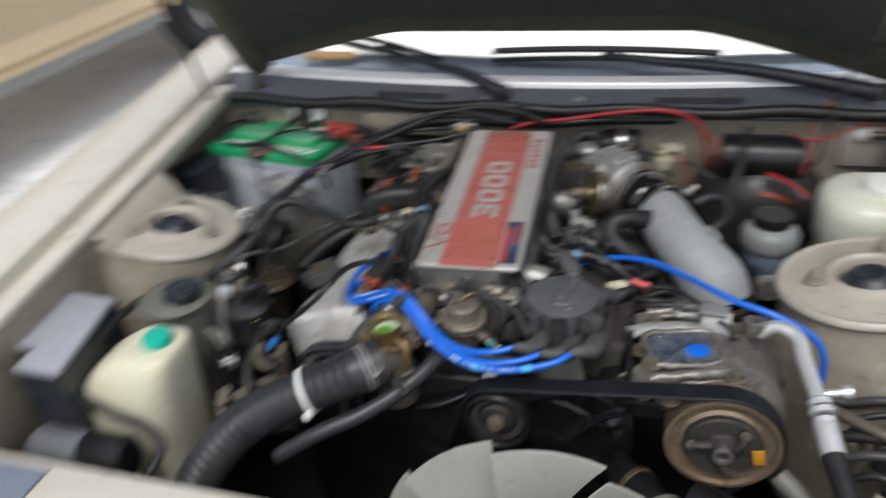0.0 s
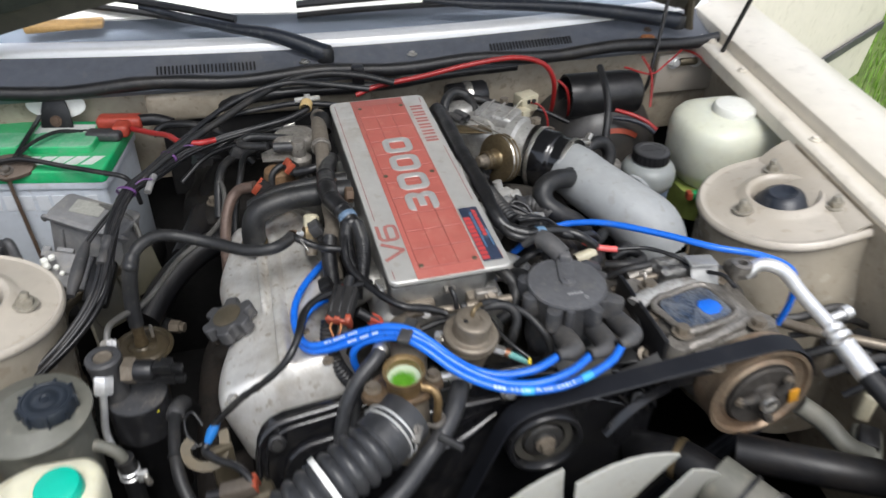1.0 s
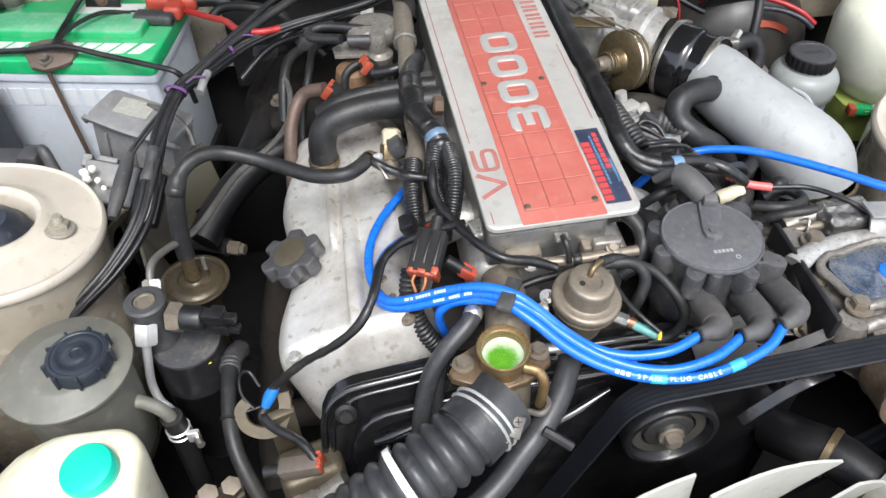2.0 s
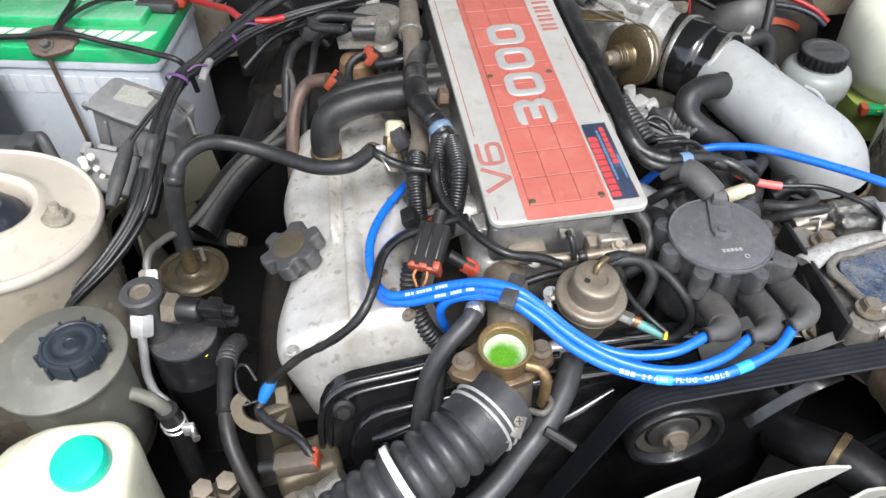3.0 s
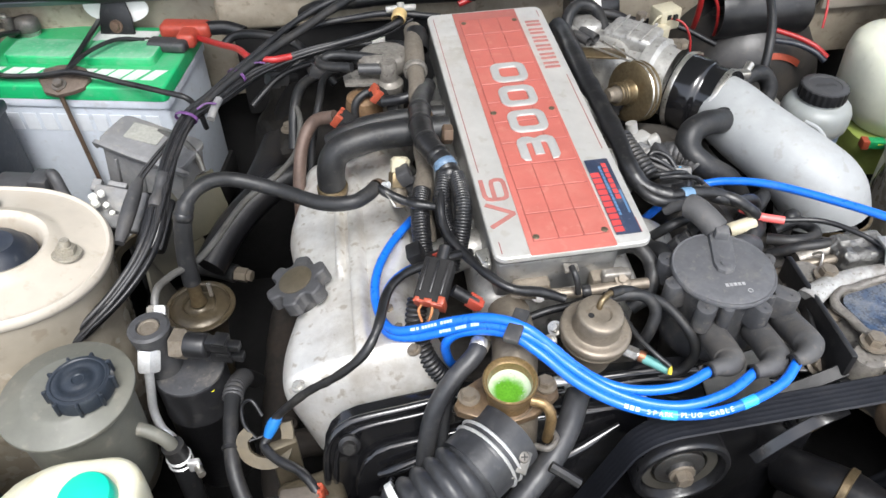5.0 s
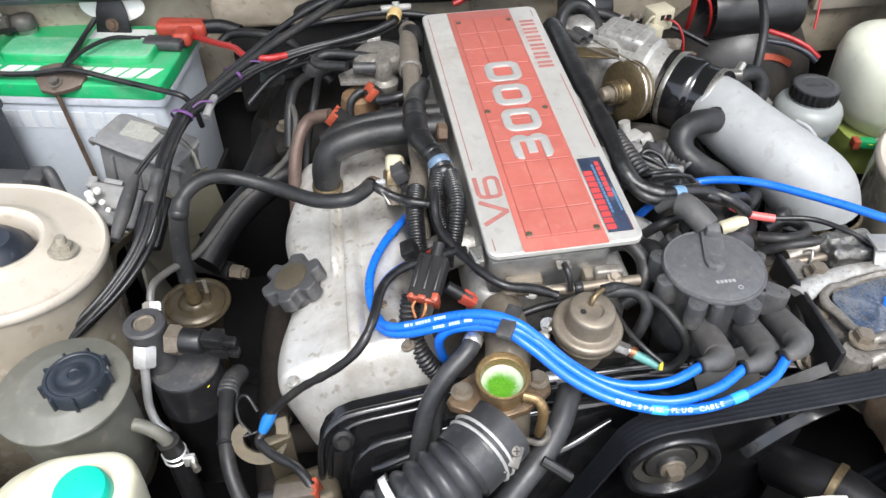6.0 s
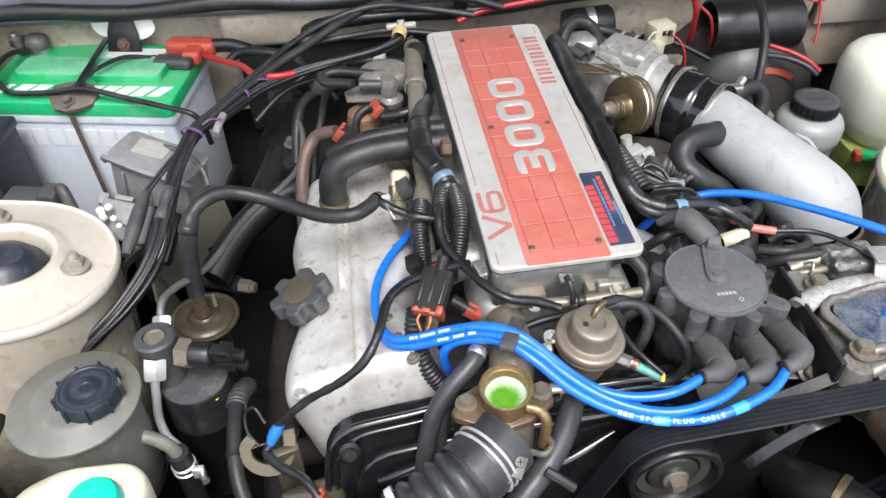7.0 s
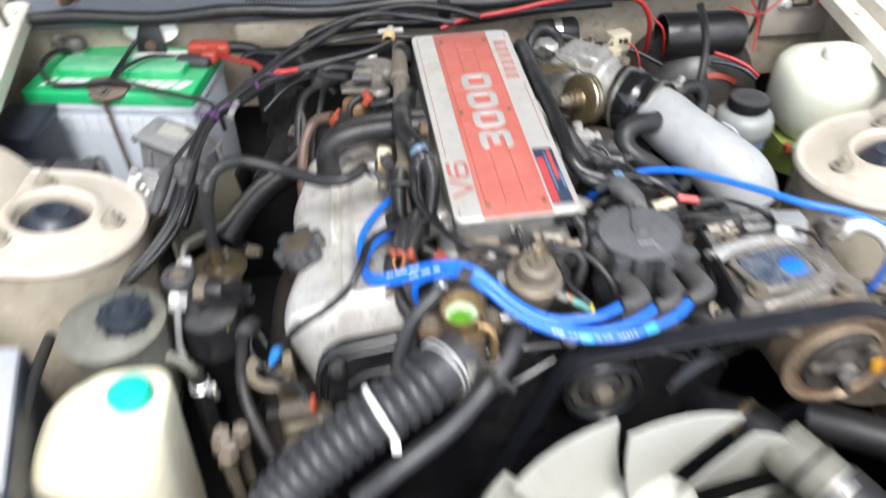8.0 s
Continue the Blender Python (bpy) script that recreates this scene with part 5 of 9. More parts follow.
part("head_block", hb2, HEADALU, comp, "cast head block")
PM = Matrix.Translation((-0.058, 0.093, 0)) @ Matrix.Rotation(0.22, 4, "Z")
ear = tube([(-0.056, 0.036, 0.074), (-0.035, 0.042, 0.077), (0.0, 0.044, 0.078), (0.034, 0.040, 0.077)], lambda f: 0.0112 - 0.0042 * f, 16)
for v in ear.verts:
    v.co.z = 0.074 + 0.55 * (v.co.z - 0.074)
    v.co += Vector((noise.noise(v.co * 60), noise.noise(v.co * 60 + Vector((4, 0, 0))), 0)) * 0.0008
ear.transform(PM)
part("casting_ear", ear, PALEALU, comp, "pale corroded casting ear")
fr = join(tube([(-0.036, -0.028, 0.076), (0.0, -0.031, 0.077), (0.035, -0.026, 0.076), (0.040, 0.0, 0.076), (0.036, 0.028, 0.076), (0.0, 0.032, 0.076), (-0.037, 0.028, 0.076), (-0.040, 0.0, 0.076), (-0.036, -0.028, 0.076)], 0.0040, 10), tube([(-0.045, -0.040, 0.066), (0.0, -0.042, 0.072), (0.045, -0.036, 0.068)], 0.007, 12))
for v in fr.verts:
    v.co += Vector((noise.noise(v.co * 70), noise.noise(v.co * 70 + Vector((4, 0, 0))), noise.noise(v.co * 70 + Vector((0, 5, 0))))) * 0.0022
fr.transform(PM)
part("plate_frame", fr, HEADALU, comp, "corroded raised casting rim")
for k, (x, y, z, r, h) in enumerate(((-0.10, 0.05, 0.052, 0.014, 0.02), (-0.105, 0.15, 0.05, 0.015, 0.022), (0.012, 0.06, 0.05, 0.014, 0.022), (0.015, 0.15, 0.048, 0.016, 0.024), (-0.02, 0.165, 0.05, 0.012, 0.03), (-0.075, 0.035, 0.045, 0.013, 0.02), (-0.04, 0.03, 0.042, 0.012, 0.018))):
    part("boss", lathe([(r * 1.15, 0), (r, h * 0.7), (r * 0.9, h), (0, h)], 18, Matrix.Translation((x, y, z))), HEADALU, comp)
foil2 = box(0.05, 0.035, 0.022, 0.006, (0, 0, 0), None, 4)
bmesh.ops.subdivide_edges(foil2, edges=foil2.edges[:], cuts=5, use_grid_fill=True)
for v in foil2.verts:
    v.co += Vector((noise.noise(v.co * 130), noise.noise(v.co * 130 + Vector((3, 1, 0))), 1.4 * noise.noise(v.co * 130 + Vector((0, 7, 2))))) * 0.0030
foil2.transform(Matrix.Translation((-0.045, 0.168, 0.062)))
part("heat_foil", foil2, OILYFOIL, comp, "crumpled oily foil behind the head", smooth=20)
part("name_plate", slab(rounded(0.072, 0.052, 0.012, 6), 0.0015, 0.0005), mat("worn_blue_plate", (0.040, 0.065, 0.115), 0.28, 0.3, 0.6, 60, (0.30, 0.30, 0.29), 0.7, 40), comp, "worn blue name plate").matrix_basis = PM @ Matrix.Translation((0, 0, 0.0765))
part("plate_patch", slab([(0.002, -0.012), (0.006, -0.018), (0.018, -0.019), (0.027, -0.014), (0.029, -0.004), (0.024, 0.004), (0.010, 0.006), (0.003, 0.000)], 0.0010, 0.0003), BLUE, comp, "bright blue patch").matrix_basis = PM @ Matrix.Translation((0, 0, 0.0778))
part("sheet_bracket", join(box(0.034, 0.003, 0.030, 0.001, (0.044, 0.030, 0.070), Euler((radians(-35), 0, radians(-20))).to_matrix().to_4x4()), box(0.034, 0.024, 0.003, 0.001, (0.047, 0.048, 0.094), Euler((radians(-6), 0, radians(-20))).to_matrix().to_4x4())), mat("dusty_grey_sheet", (0.34, 0.34, 0.33), 0.45, 0.4, 0.12, 30, (0.2, 0.17, 0.13), 0.4, 25), comp, "folded grey sheet bracket").matrix_basis = PM
for x, y, z in ((-0.092, 0.06, 0.075), (-0.092, 0.14, 0.075), (0.0, 0.055, 0.072), (0.002, 0.14, 0.072), (-0.10, 0.03, 0.055), (-0.07, 0.022, 0.058), (-0.105, 0.10, 0.06)):
    hexbolt("bolt", Matrix.Translation((x, y, z)), comp, OLDBRASS, 0.008, 0.008)
part("manifold_bar", join(tube([(-0.10, 0.175, 0.062), (-0.06, 0.178, 0.070), (-0.01, 0.17, 0.072)], 0.008, 14), box(0.034, 0.03, 0.018, 0.006, (0.028, 0.140, 0.074), None, 3), lathe([(0.012, 0), (0.012, 0.010), (0.006, 0.011), (0.006, 0.004), (0, 0.004)], 18, Matrix.Translation((0.022, 0.132, 0.088)))), HEADALU, comp, "hose manifold")
part("bracket", join(box(0.006, 0.12, 0.08, 0.002, (-0.118, 0.105, 0.0)), box(0.05, 0.014, 0.03, 0.003, (-0.10, 0.045, 0.01)), box(0.055, 0.03, 0.006, 0.002, (-0.095, 0.035, 0.045))), BLACK, comp, "black steel compressor bracket")


def flat_bar(points, w, t):
    """A flat bar along the points, its broad side turned up and forwards."""
    L, rows = glide(points, 6), []
    for i, p in enumerate(L):
        d = (L[min(i + 1, len(L) - 1)] - L[max(i - 1, 0)]).normalized()
        up = Vector((0, -0.35, 0.94))
        up = (up - d * up.dot(d)).normalized()
        side = d.cross(up)
        rows.append([tuple(p + side * a * w / 2 + up * b * t / 2) for a, b in ((-1, -0.6), (-1, 0.6), (-0.85, 1), (0.85, 1), (1, 0.6), (1, -0.6), (0.85, -1), (-0.85, -1))])
    return loft(rows, close=True)


part("strap", flat_bar([(-0.184, 0.024, -0.027), (-0.163, 0.025, -0.002), (-0.145, 0.027, 0.012), (-0.132, 0.028, 0.020), (-0.112, 0.032, 0.024)], 0.011, 0.005), GLOSS, comp, "black belt adjuster strap")
part("arm", flat_bar([(-0.240, 0.044, 0.008), (-0.217, 0.046, 0.017), (-0.185, 0.047, 0.027), (-0.160, 0.048, 0.036), (-0.135, 0.049, 0.047), (-0.112, 0.051, 0.055), (-0.090, 0.053, 0.057)], 0.012, 0.007), ARMBLACK, comp, "glossy black support arm")
part("shield", box(0.055, 0.004, 0.045, 0.001, (-0.19, 0.062, 0.012), Euler((radians(-25), radians(-20), 0)).to_matrix().to_4x4()), PIPEGREY, comp, "dull grey metal shield behind the arm")

pipe = [(0.362, 0.785, 0.800), (0.380, 0.782, 0.814), (0.399, 0.765, 0.813), (0.405, 0.735, 0.803), (0.415, 0.69, 0.79)]
acp = hose("refrigerant_pipe", pipe, 0.0085, BRIGHT, "bright aluminium refrigerant pipe on the compressor", "pipe", seg=16)
b0 = Vector(pipe[0])
part("union", join(*[lathe([(0.010, -0.004), (rr, -0.003), (rr, 0.003), (0.010, 0.004)], 20, frame_to(Vector(q) - b0, (0.01, -0.05, -0.018))) for q, rr in (((0.416, 0.685, 0.788), 0.0125), ((0.4175, 0.675, 0.785), 0.0140), ((0.419, 0.664, 0.781), 0.0130))]), BRIGHT, acp, "crimped union")
part("ferrule", tube([tuple(Vector(q) - b0) for q in ((0.419, 0.66, 0.780), (0.4215, 0.645, 0.7755), (0.424, 0.628, 0.770))], 0.0128, 18), BRIGHT, acp)
part("rubber_hose", tube([tuple(Vector(q) - b0) for q in ((0.423, 0.632, 0.771), (0.43, 0.60, 0.762), (0.437, 0.56, 0.75), (0.44, 0.51, 0.73))], 0.0112, 16), HOSE, acp, "black refrigerant hose")
part("service_valve", lathe([(0.005, 0), (0.005, 0.016), (0.008, 0.017), (0.008, 0.026), (0, 0.027)], 14, frame_to(Vector((0.423, 0.70, 0.79)) - b0, (1, 0.1, 0.2))), BRIGHT, acp)


# ---- distributor and its leads ----
DB = Vector((0.128, 0.780, 0.70))
dist = thing("distributor", DB, "dusty black distributor with a round cap and lead boots", "distributor")
part("shaft_housing", lathe([(0.03, -0.06), (0.032, 0.0), (0.036, 0.04), (0.040, 0.064)], 32), BLACK, dist)
# Skirt and arms take a darker tone, shade below the rim coloured in.
part("cap_skirt", lathe([(0.040, 0.050), (0.041, 0.056), (0.041, 0.064), (0.0375, 0.074), (0.0385, 0.1275)], 44), CAPGREY, dist, "plastic skirt with the shade below the rim in its colour")
capd = part("cap", lathe([(0.036, 0.1250), (0.0425, 0.1262), (0.0440, 0.1280), (0.0443, 0.1308), (0.0432, 0.1326), (0.0416, 0.1322), (0.0404, 0.1328), (0.022, 0.1334), (0, 0.1336)], 60), CAPDUST, dist, "dusty black plastic cap")
part("centre_boss", join(slab([(-0.0095, 0.03), (-0.0090, 0.0), (-0.0062, -0.0068), (0, -0.0095), (0.0062, -0.0068), (0.0090, 0.0), (0.0095, 0.03), (0.009, 0.044), (-0.009, 0.044)], 0.0048, 0.0012), lathe([(0.0042, 0.0045), (0.0038, 0.0062), (0, 0.0063)], 12), box(0.0125, 0.012, 0.012, 0.002, (0, 0.036, 0.001))), CAPDUST, capd).matrix_basis = Matrix.Translation((0, 0.0, 0.1325)) @ Matrix.Rotation(radians(-16), 4, "Z")
for k in range(5):
    part("maker_mark", box(0.0026, 0.0034, 0.0003, 0, (-0.006 + 0.0036 * k, -0.021, 0.1334)), CAPMARK, capd, smooth=0)
part("ring_mark", lathe([(0.0020, 0.1330), (0.0020, 0.1335), (0.0030, 0.1335), (0.0030, 0.1330)], 16, Matrix.Translation((0.011, -0.029, 0)) @ Matrix.Diagonal((0.75, 0.75, 1, 1))), CAPMARK, capd)
# flat-topped terminal arms round the rim: (end x, end y, half width, root radius)
for ex, ey, hw in ((0.098, 0.741, 0.0080), (0.117, 0.7400, 0.0056), (0.1455, 0.7355, 0.0066), (0.1575, 0.7500, 0.0054), (0.1735, 0.7455, 0.0080), (0.174, 0.790, 0.006), (0.081, 0.772, 0.0075), (0.085, 0.802, 0.0090)):
    d = Vector((ex, ey, 0)) - Vector((DB.x, DB.y, 0))
    d *= 1.14
    n = d.length
    arc = [(n - hw + hw * math.cos(a), hw * math.sin(a)) for a in [radians(t) for t in (-90, -55, -20, 20, 55, 90)]]
    arm = slab([(0.020, -hw * 1.15)] + arc + [(0.020, hw * 1.15)], 0.025, 0.0014)
    arm.transform(Matrix.Translation((0, 0, 0.1035)) @ Matrix.Rotation(math.atan2(d.y, d.x), 4, "Z"))
    rivet = lathe([(0.0013, 0.128), (0.0010, 0.1293), (0, 0.1293)], 8, Matrix.Translation((d.x * (1 - 0.9 * hw / n), d.y * (1 - 0.9 * hw / n), 0)))
    part("terminal_arm", join(arm, rivet), CAPGREY, capd)
for pts in ([(0.110, 0.752, 0.790), (0.1105, 0.742, 0.793), (0.110, 0.726, 0.799), (0.1085, 0.712, 0.804), (0.1065, 0.701, 0.808), (0.1000, 0.6945, 0.812), (0.0925, 0.6915, 0.815), (0.084, 0.689, 0.816)],
            [(0.149, 0.750, 0.790), (0.1495, 0.740, 0.793), (0.1485, 0.724, 0.799), (0.1465, 0.710, 0.804), (0.1440, 0.698, 0.808), (0.137, 0.690, 0.812), (0.128, 0.6855, 0.815), (0.117, 0.683, 0.816)],
            [(0.176, 0.756, 0.793), (0.1765, 0.746, 0.797), (0.1760, 0.730, 0.803), (0.1745, 0.716, 0.809), (0.1725, 0.704, 0.814), (0.167, 0.695, 0.818), (0.159, 0.689, 0.820), (0.150, 0.686, 0.820)]):
    boot = part("lead_boot", tube([tuple(Vector(p) - DB) for p in pts], lambda f: 0.0100 if f < 0.08 else (0.0100 + 0.0022 * min(1, (f - 0.08) / 0.06) if f < 0.58 else 0.0122 - 0.0062 * min(1, (f - 0.58) / 0.34) ** 0.8), 20), BOOTGREY, dist, "grey rubber lead boot")
    w = Vector(pts[-1]) - Vector(pts[-2])
    part("collar", lathe([(0.0050, 0), (0.0064, 0.0004), (0.0064, 0.0026), (0.0050, 0.003)], 18, frame_to(Vector(pts[-1]) - DB, w)), BLACK, boot, "dark collar")
part("lead_boot", tube([tuple(Vector(p) - DB) for p in ((0.1400, 0.820, 0.834), (0.1360, 0.827, 0.838), (0.1300, 0.837, 0.842), (0.1240, 0.848, 0.843), (0.1170, 0.858, 0.838), (0.108, 0.866, 0.826))], lambda f: 0.0092 if f < 0.10 else (0.0116 if f < 0.66 else 0.0050), 18), BOOTGREY, dist, "grey coil lead boot")
part("lead_boot", tube([tuple(Vector(p) - DB) for p in ((0.102, 0.808, 0.80), (0.094, 0.825, 0.808), (0.088, 0.840, 0.800))], 0.011, 14), BLACK, dist)
part("lead_boot", tube([tuple(Vector(p) - DB) for p in ((0.156, 0.812, 0.80), (0.170, 0.828, 0.806), (0.190, 0.838, 0.795))], 0.011, 14), CAPGREY, dist)

LEADS = "blue spark plug leads"
w1 = [(0.085, 0.689, 0.816), (0.057, 0.680, 0.812), (0.026, 0.683, 0.808), (0.001, 0.692, 0.810), (-0.020, 0.705, 0.818), (-0.040, 0.719, 0.832), (-0.059, 0.731, 0.842), (-0.082, 0.744, 0.840), (-0.108, 0.756, 0.827), (-0.137, 0.764, 0.812), (-0.156, 0.772, 0.803), (-0.166, 0.787, 0.800), (-0.171, 0.815, 0.800), (-0.167, 0.845, 0.802), (-0.153, 0.878, 0.802), (-0.129, 0.915, 0.800)]
w2 = [(0.118, 0.683, 0.816), (0.090, 0.669, 0.812), (0.057, 0.665, 0.808), (0.028, 0.673, 0.806), (0.000, 0.687, 0.810), (-0.025, 0.704, 0.820), (-0.045, 0.720, 0.832), (-0.064, 0.730, 0.838), (-0.087, 0.745, 0.832), (-0.113, 0.754, 0.818), (-0.142, 0.763, 0.803), (-0.161, 0.775, 0.796), (-0.168, 0.799, 0.793), (-0.157, 0.830, 0.797), (-0.137, 0.849, 0.797), (-0.117, 0.865, 0.785)]
w3 = [(0.152, 0.685, 0.820), (0.134, 0.670, 0.816), (0.104, 0.660, 0.811), (0.073, 0.657, 0.806), (0.039, 0.664, 0.802), (0.007, 0.677, 0.804), (-0.022, 0.693, 0.814), (-0.046, 0.712, 0.828), (-0.066, 0.729, 0.834), (-0.087, 0.744, 0.826), (-0.107, 0.752, 0.815), (-0.116, 0.754, 0.800), (-0.113, 0.758, 0.775), (-0.105, 0.767, 0.750)]
lead_obs = []
for w in (w1, w2, w3):
    lead_obs.append(hose("spark_plug_lead", w, 0.0041, BLUE, "blue silicone spark plug lead from the distributor", "spark plug lead", seg=12, group=LEADS))
w4 = [(0.175, 0.935, 0.795), (0.200, 0.928, 0.802), (0.235, 0.905, 0.812), (0.285, 0.855, 0.822), (0.330, 0.810, 0.827), (0.375, 0.790, 0.824), (0.415, 0.780, 0.808), (0.432, 0.776, 0.785), (0.436, 0.775, 0.750), (0.430, 0.775, 0.715)]
hose("spark_plug_lead", w4, 0.0042, BLUE, "blue silicone lead looping over the compressor", "spark plug lead", seg=12, group=LEADS)
hose("spark_plug_lead", [(0.01, 0.83, 0.79), (0.06, 0.85, 0.79), (0.10, 0.895, 0.785), (0.15, 0.93, 0.79), (0.176, 0.936, 0.795)], 0.0045, BLUE, "blue silicone lead behind the distributor", "spark plug lead", group=LEADS)
sep = thing("lead_separator", (-0.063, 0.731, 0.838), "black plastic clip holding the blue leads", "clip")
part("comb", box(0.0125, 0.034, 0.006, 0.0015, (0, 0, 0.0015), Matrix.Rotation(-0.5, 4, "Z")), DUSTY, sep)
part("foot", box(0.011, 0.004, 0.016, 0.001, (0.006, 0.014, -0.012), Matrix.Rotation(-0.5, 4, "Z")), DUSTY, sep)
for f, col in ((0.30, BLUELIGHT), (0.155, BLUELIGHT)):
    pts_ = glide(shift(w3, w3[0]))
    i = int(f * (len(pts_) - 1))
    part("band", lathe([(0.0040, -0.006), (0.0044, -0.006), (0.0044, 0.006), (0.0040, 0.006)], 14, frame_to(pts_[i], pts_[i + 1] - pts_[i - 1])), col, lead_obs[2], "pale blue band")


def along(ob, w, text, f0, size, material):
    """Prints text along the top of a lead, letter by letter."""
    L = glide(shift(w, w[0]), 24)
    acc = [0.0]
    for a, b in zip(L, L[1:]):
        acc.append(acc[-1] + (b - a).length)
    s = f0 * acc[-1]
    for ch in text:
        if ch != " ":
            i = min(range(len(acc)), key=lambda k: abs(acc[k] - s))
            t = (L[min(i + 2, len(L) - 1)] - L[max(0, i - 2)]).normalized() * -1
            view = (Vector((-0.16, -0.33, 0.47))).normalized()
            nrm = (view - t * view.dot(t)).normalized()
            up = nrm.cross(t)
            m = Matrix((t, up, nrm)).transposed().to_4x4()
            m.translation = L[i] + nrm * 0.00415 - up * size * 0.35
            if ch == "_":
                bm = box(size * 0.6, size * 0.7, 0.0003, 0, (0, size * 0.35, 0))
                bm.transform(m)
                part("print_bar", bm, material, ob, smooth=0)
            else:
                lettering("letter", ch, size, m, material, ob, 0.0002, 0.0001)
        s -= size * 0.78
    return ob


along(lead_obs[2], w3, "___ SPARK PLUG CABLE", 0.40, 0.0052, WHITEINK)
along(lead_obs[1], w2, "____ ____ ___", 0.62, 0.0036, WHITEINK)
along(lead_obs[0], w1, "___ _____ ____", 0.60, 0.0036, WHITEINK)

# ---- throttle body, intake elbow ----
thr = thing("throttle_body", (0.155, 1.155, 0.766), "grey cast throttle body with a brass-coloured cable quadrant", "throttle body")
TB = Vector((0.155, 1.155, 0.775))


def under(thing_ob, base, name, bm, material, label=""):
    bm.transform(Matrix.Translation(-Vector(base)))
    return part(name, bm, material, thing_ob, label)


ax = Vector((0.60, -0.62, 0.02)).normalized()
under(thr, TB, "barrel", lathe([(0.036, -0.11), (0.037, -0.06), (0.043, -0.055), (0.043, -0.04), (0.036, -0.035), (0.036, 0.0), (0.045, 0.004), (0.046, 0.018), (0.041, 0.022), (0.041, 0.04)], 40, frame_to((0.178, 1.135, 0.820), ax)), ALU, "cast barrel")
under(thr, TB, "inlet_casting", join(box(0.115, 0.085, 0.07, 0.030, (0.122, 1.178, 0.79), Matrix.Rotation(-0.75, 4, "Z"), 5), box(0.062, 0.046, 0.022, 0.006, (0.165, 1.158, 0.846), Matrix.Rotation(-0.75, 4, "Z"), 3), lathe([(0.020, 0), (0.018, 0.008), (0.014, 0.011), (0, 0.012)], 24, Matrix.Translation((0.118, 1.19, 0.855)))), ALU, "smooth cast inlet")
for k in range(3):
    under(thr, TB, "rib", box(0.003, 0.050, 0.003, 0.001, (0.152 + 0.013 * k, 1.170 - 0.013 * k, 0.8675), Matrix.Rotation(-0.75, 4, "Z")), ALU)
for p in ((0.215, 1.145, 0.846), (0.185, 1.19, 0.862), (0.21, 1.115, 0.862), (0.24, 1.13, 0.835)):
    under(thr, TB, "bolt", lathe([(0.007, 0), (0.007, 0.008), (0, 0.009)], 6, Matrix.Translation(p)), OLDBRASS)
q = frame_to((0.135, 1.066, 0.838), (-0.87, -0.38, 0.18))
under(thr, TB, "quadrant", lathe([(0, -0.016), (0.030, -0.016), (0.0345, -0.0152), (0.0345, -0.0145), (0.0305, -0.0125), (0.0305, -0.0105), (0.0345, -0.0085), (0.0345, -0.0078), (0.0305, -0.0055), (0.0305, -0.0035), (0.0345, -0.0012), (0.0345, -0.0004), (0.0320, 0.0008), (0.0150, 0.0016), (0.0135, 0.0040), (0.0135, 0.0100), (0.0105, 0.0120), (0, 0.0122)], 56, q), BRASS, "brass-coloured cable quadrant")
under(thr, TB, "spring_drum", lathe([(0.0100, 0.010), (0.0108, 0.012), (0.0108, 0.020), (0.0085, 0.022), (0.0080, 0.032), (0.006, 0.034), (0, 0.034)], 28, q), OLDBRASS, "dull spring drum")
under(thr, TB, "spring", tube([tuple(q @ Vector((0.0122 * math.cos(k * 0.8), 0.0122 * math.sin(k * 0.8), 0.011 + 0.0006 * k))) for k in range(22)], 0.0012, 6, 3), BRASS)
q3 = q.to_3x3()
up_l = q3.inverted() @ Vector((0, 0, 1))
a_top = math.atan2(up_l.y, up_l.x)
way_r = 1 if (q3 @ Vector((math.cos(a_top + 0.5), math.sin(a_top + 0.5), 0))).x > (q3 @ Vector((math.cos(a_top), math.sin(a_top), 0))).x else -1
for h, start in ((-0.0115, (0.113, 1.128, 0.872)), (-0.0045, (0.104, 1.118, 0.868))):
    wrap = [tuple(q @ Vector((0.0322 * math.cos(a_top + way_r * 0.25 * k), 0.0322 * math.sin(a_top + way_r * 0.25 * k), h))) for k in range(0, 10)]
    under(thr, TB, "cable", tube([start] + wrap, 0.0013, 6), STEEL, "bare throttle cable")
under(thr, TB, "cable_bracket", box(0.055, 0.022, 0.003, 0.001, (0.112, 1.112, 0.862), Matrix.Rotation(-0.2, 4, "Z")), BRASS, "cable bracket")
for dx in (0, 0.011):
    under(thr, TB, "cable_end", lathe([(0.0055, 0), (0.0055, 0.02), (0.004, 0.026), (0, 0.026)], 12, frame_to((0.102 + dx, 1.132 + 0.6 * dx, 0.868), (-0.5, 0.85, 0.05))), DUSTY)

elb = thing("intake_elbow", (0.365, 0.905, 0.650), "satin silver air intake elbow with a black rubber coupling", "intake elbow")
EL = Vector((0.365, 0.905, 0.66))
ep = [(0.228, 1.072, 0.820), (0.244, 1.045, 0.820), (0.259, 1.008, 0.815), (0.279, 0.972, 0.808), (0.299, 0.946, 0.797), (0.314, 0.932, 0.782), (0.3205, 0.926, 0.762)]
under(elb, EL, "elbow", tube(ep, lambda f: 0.0335 + 0.0140 * f ** 0.9 + 0.0012 * math.sin(9 * f), 32), SILVER, "silver painted elbow")
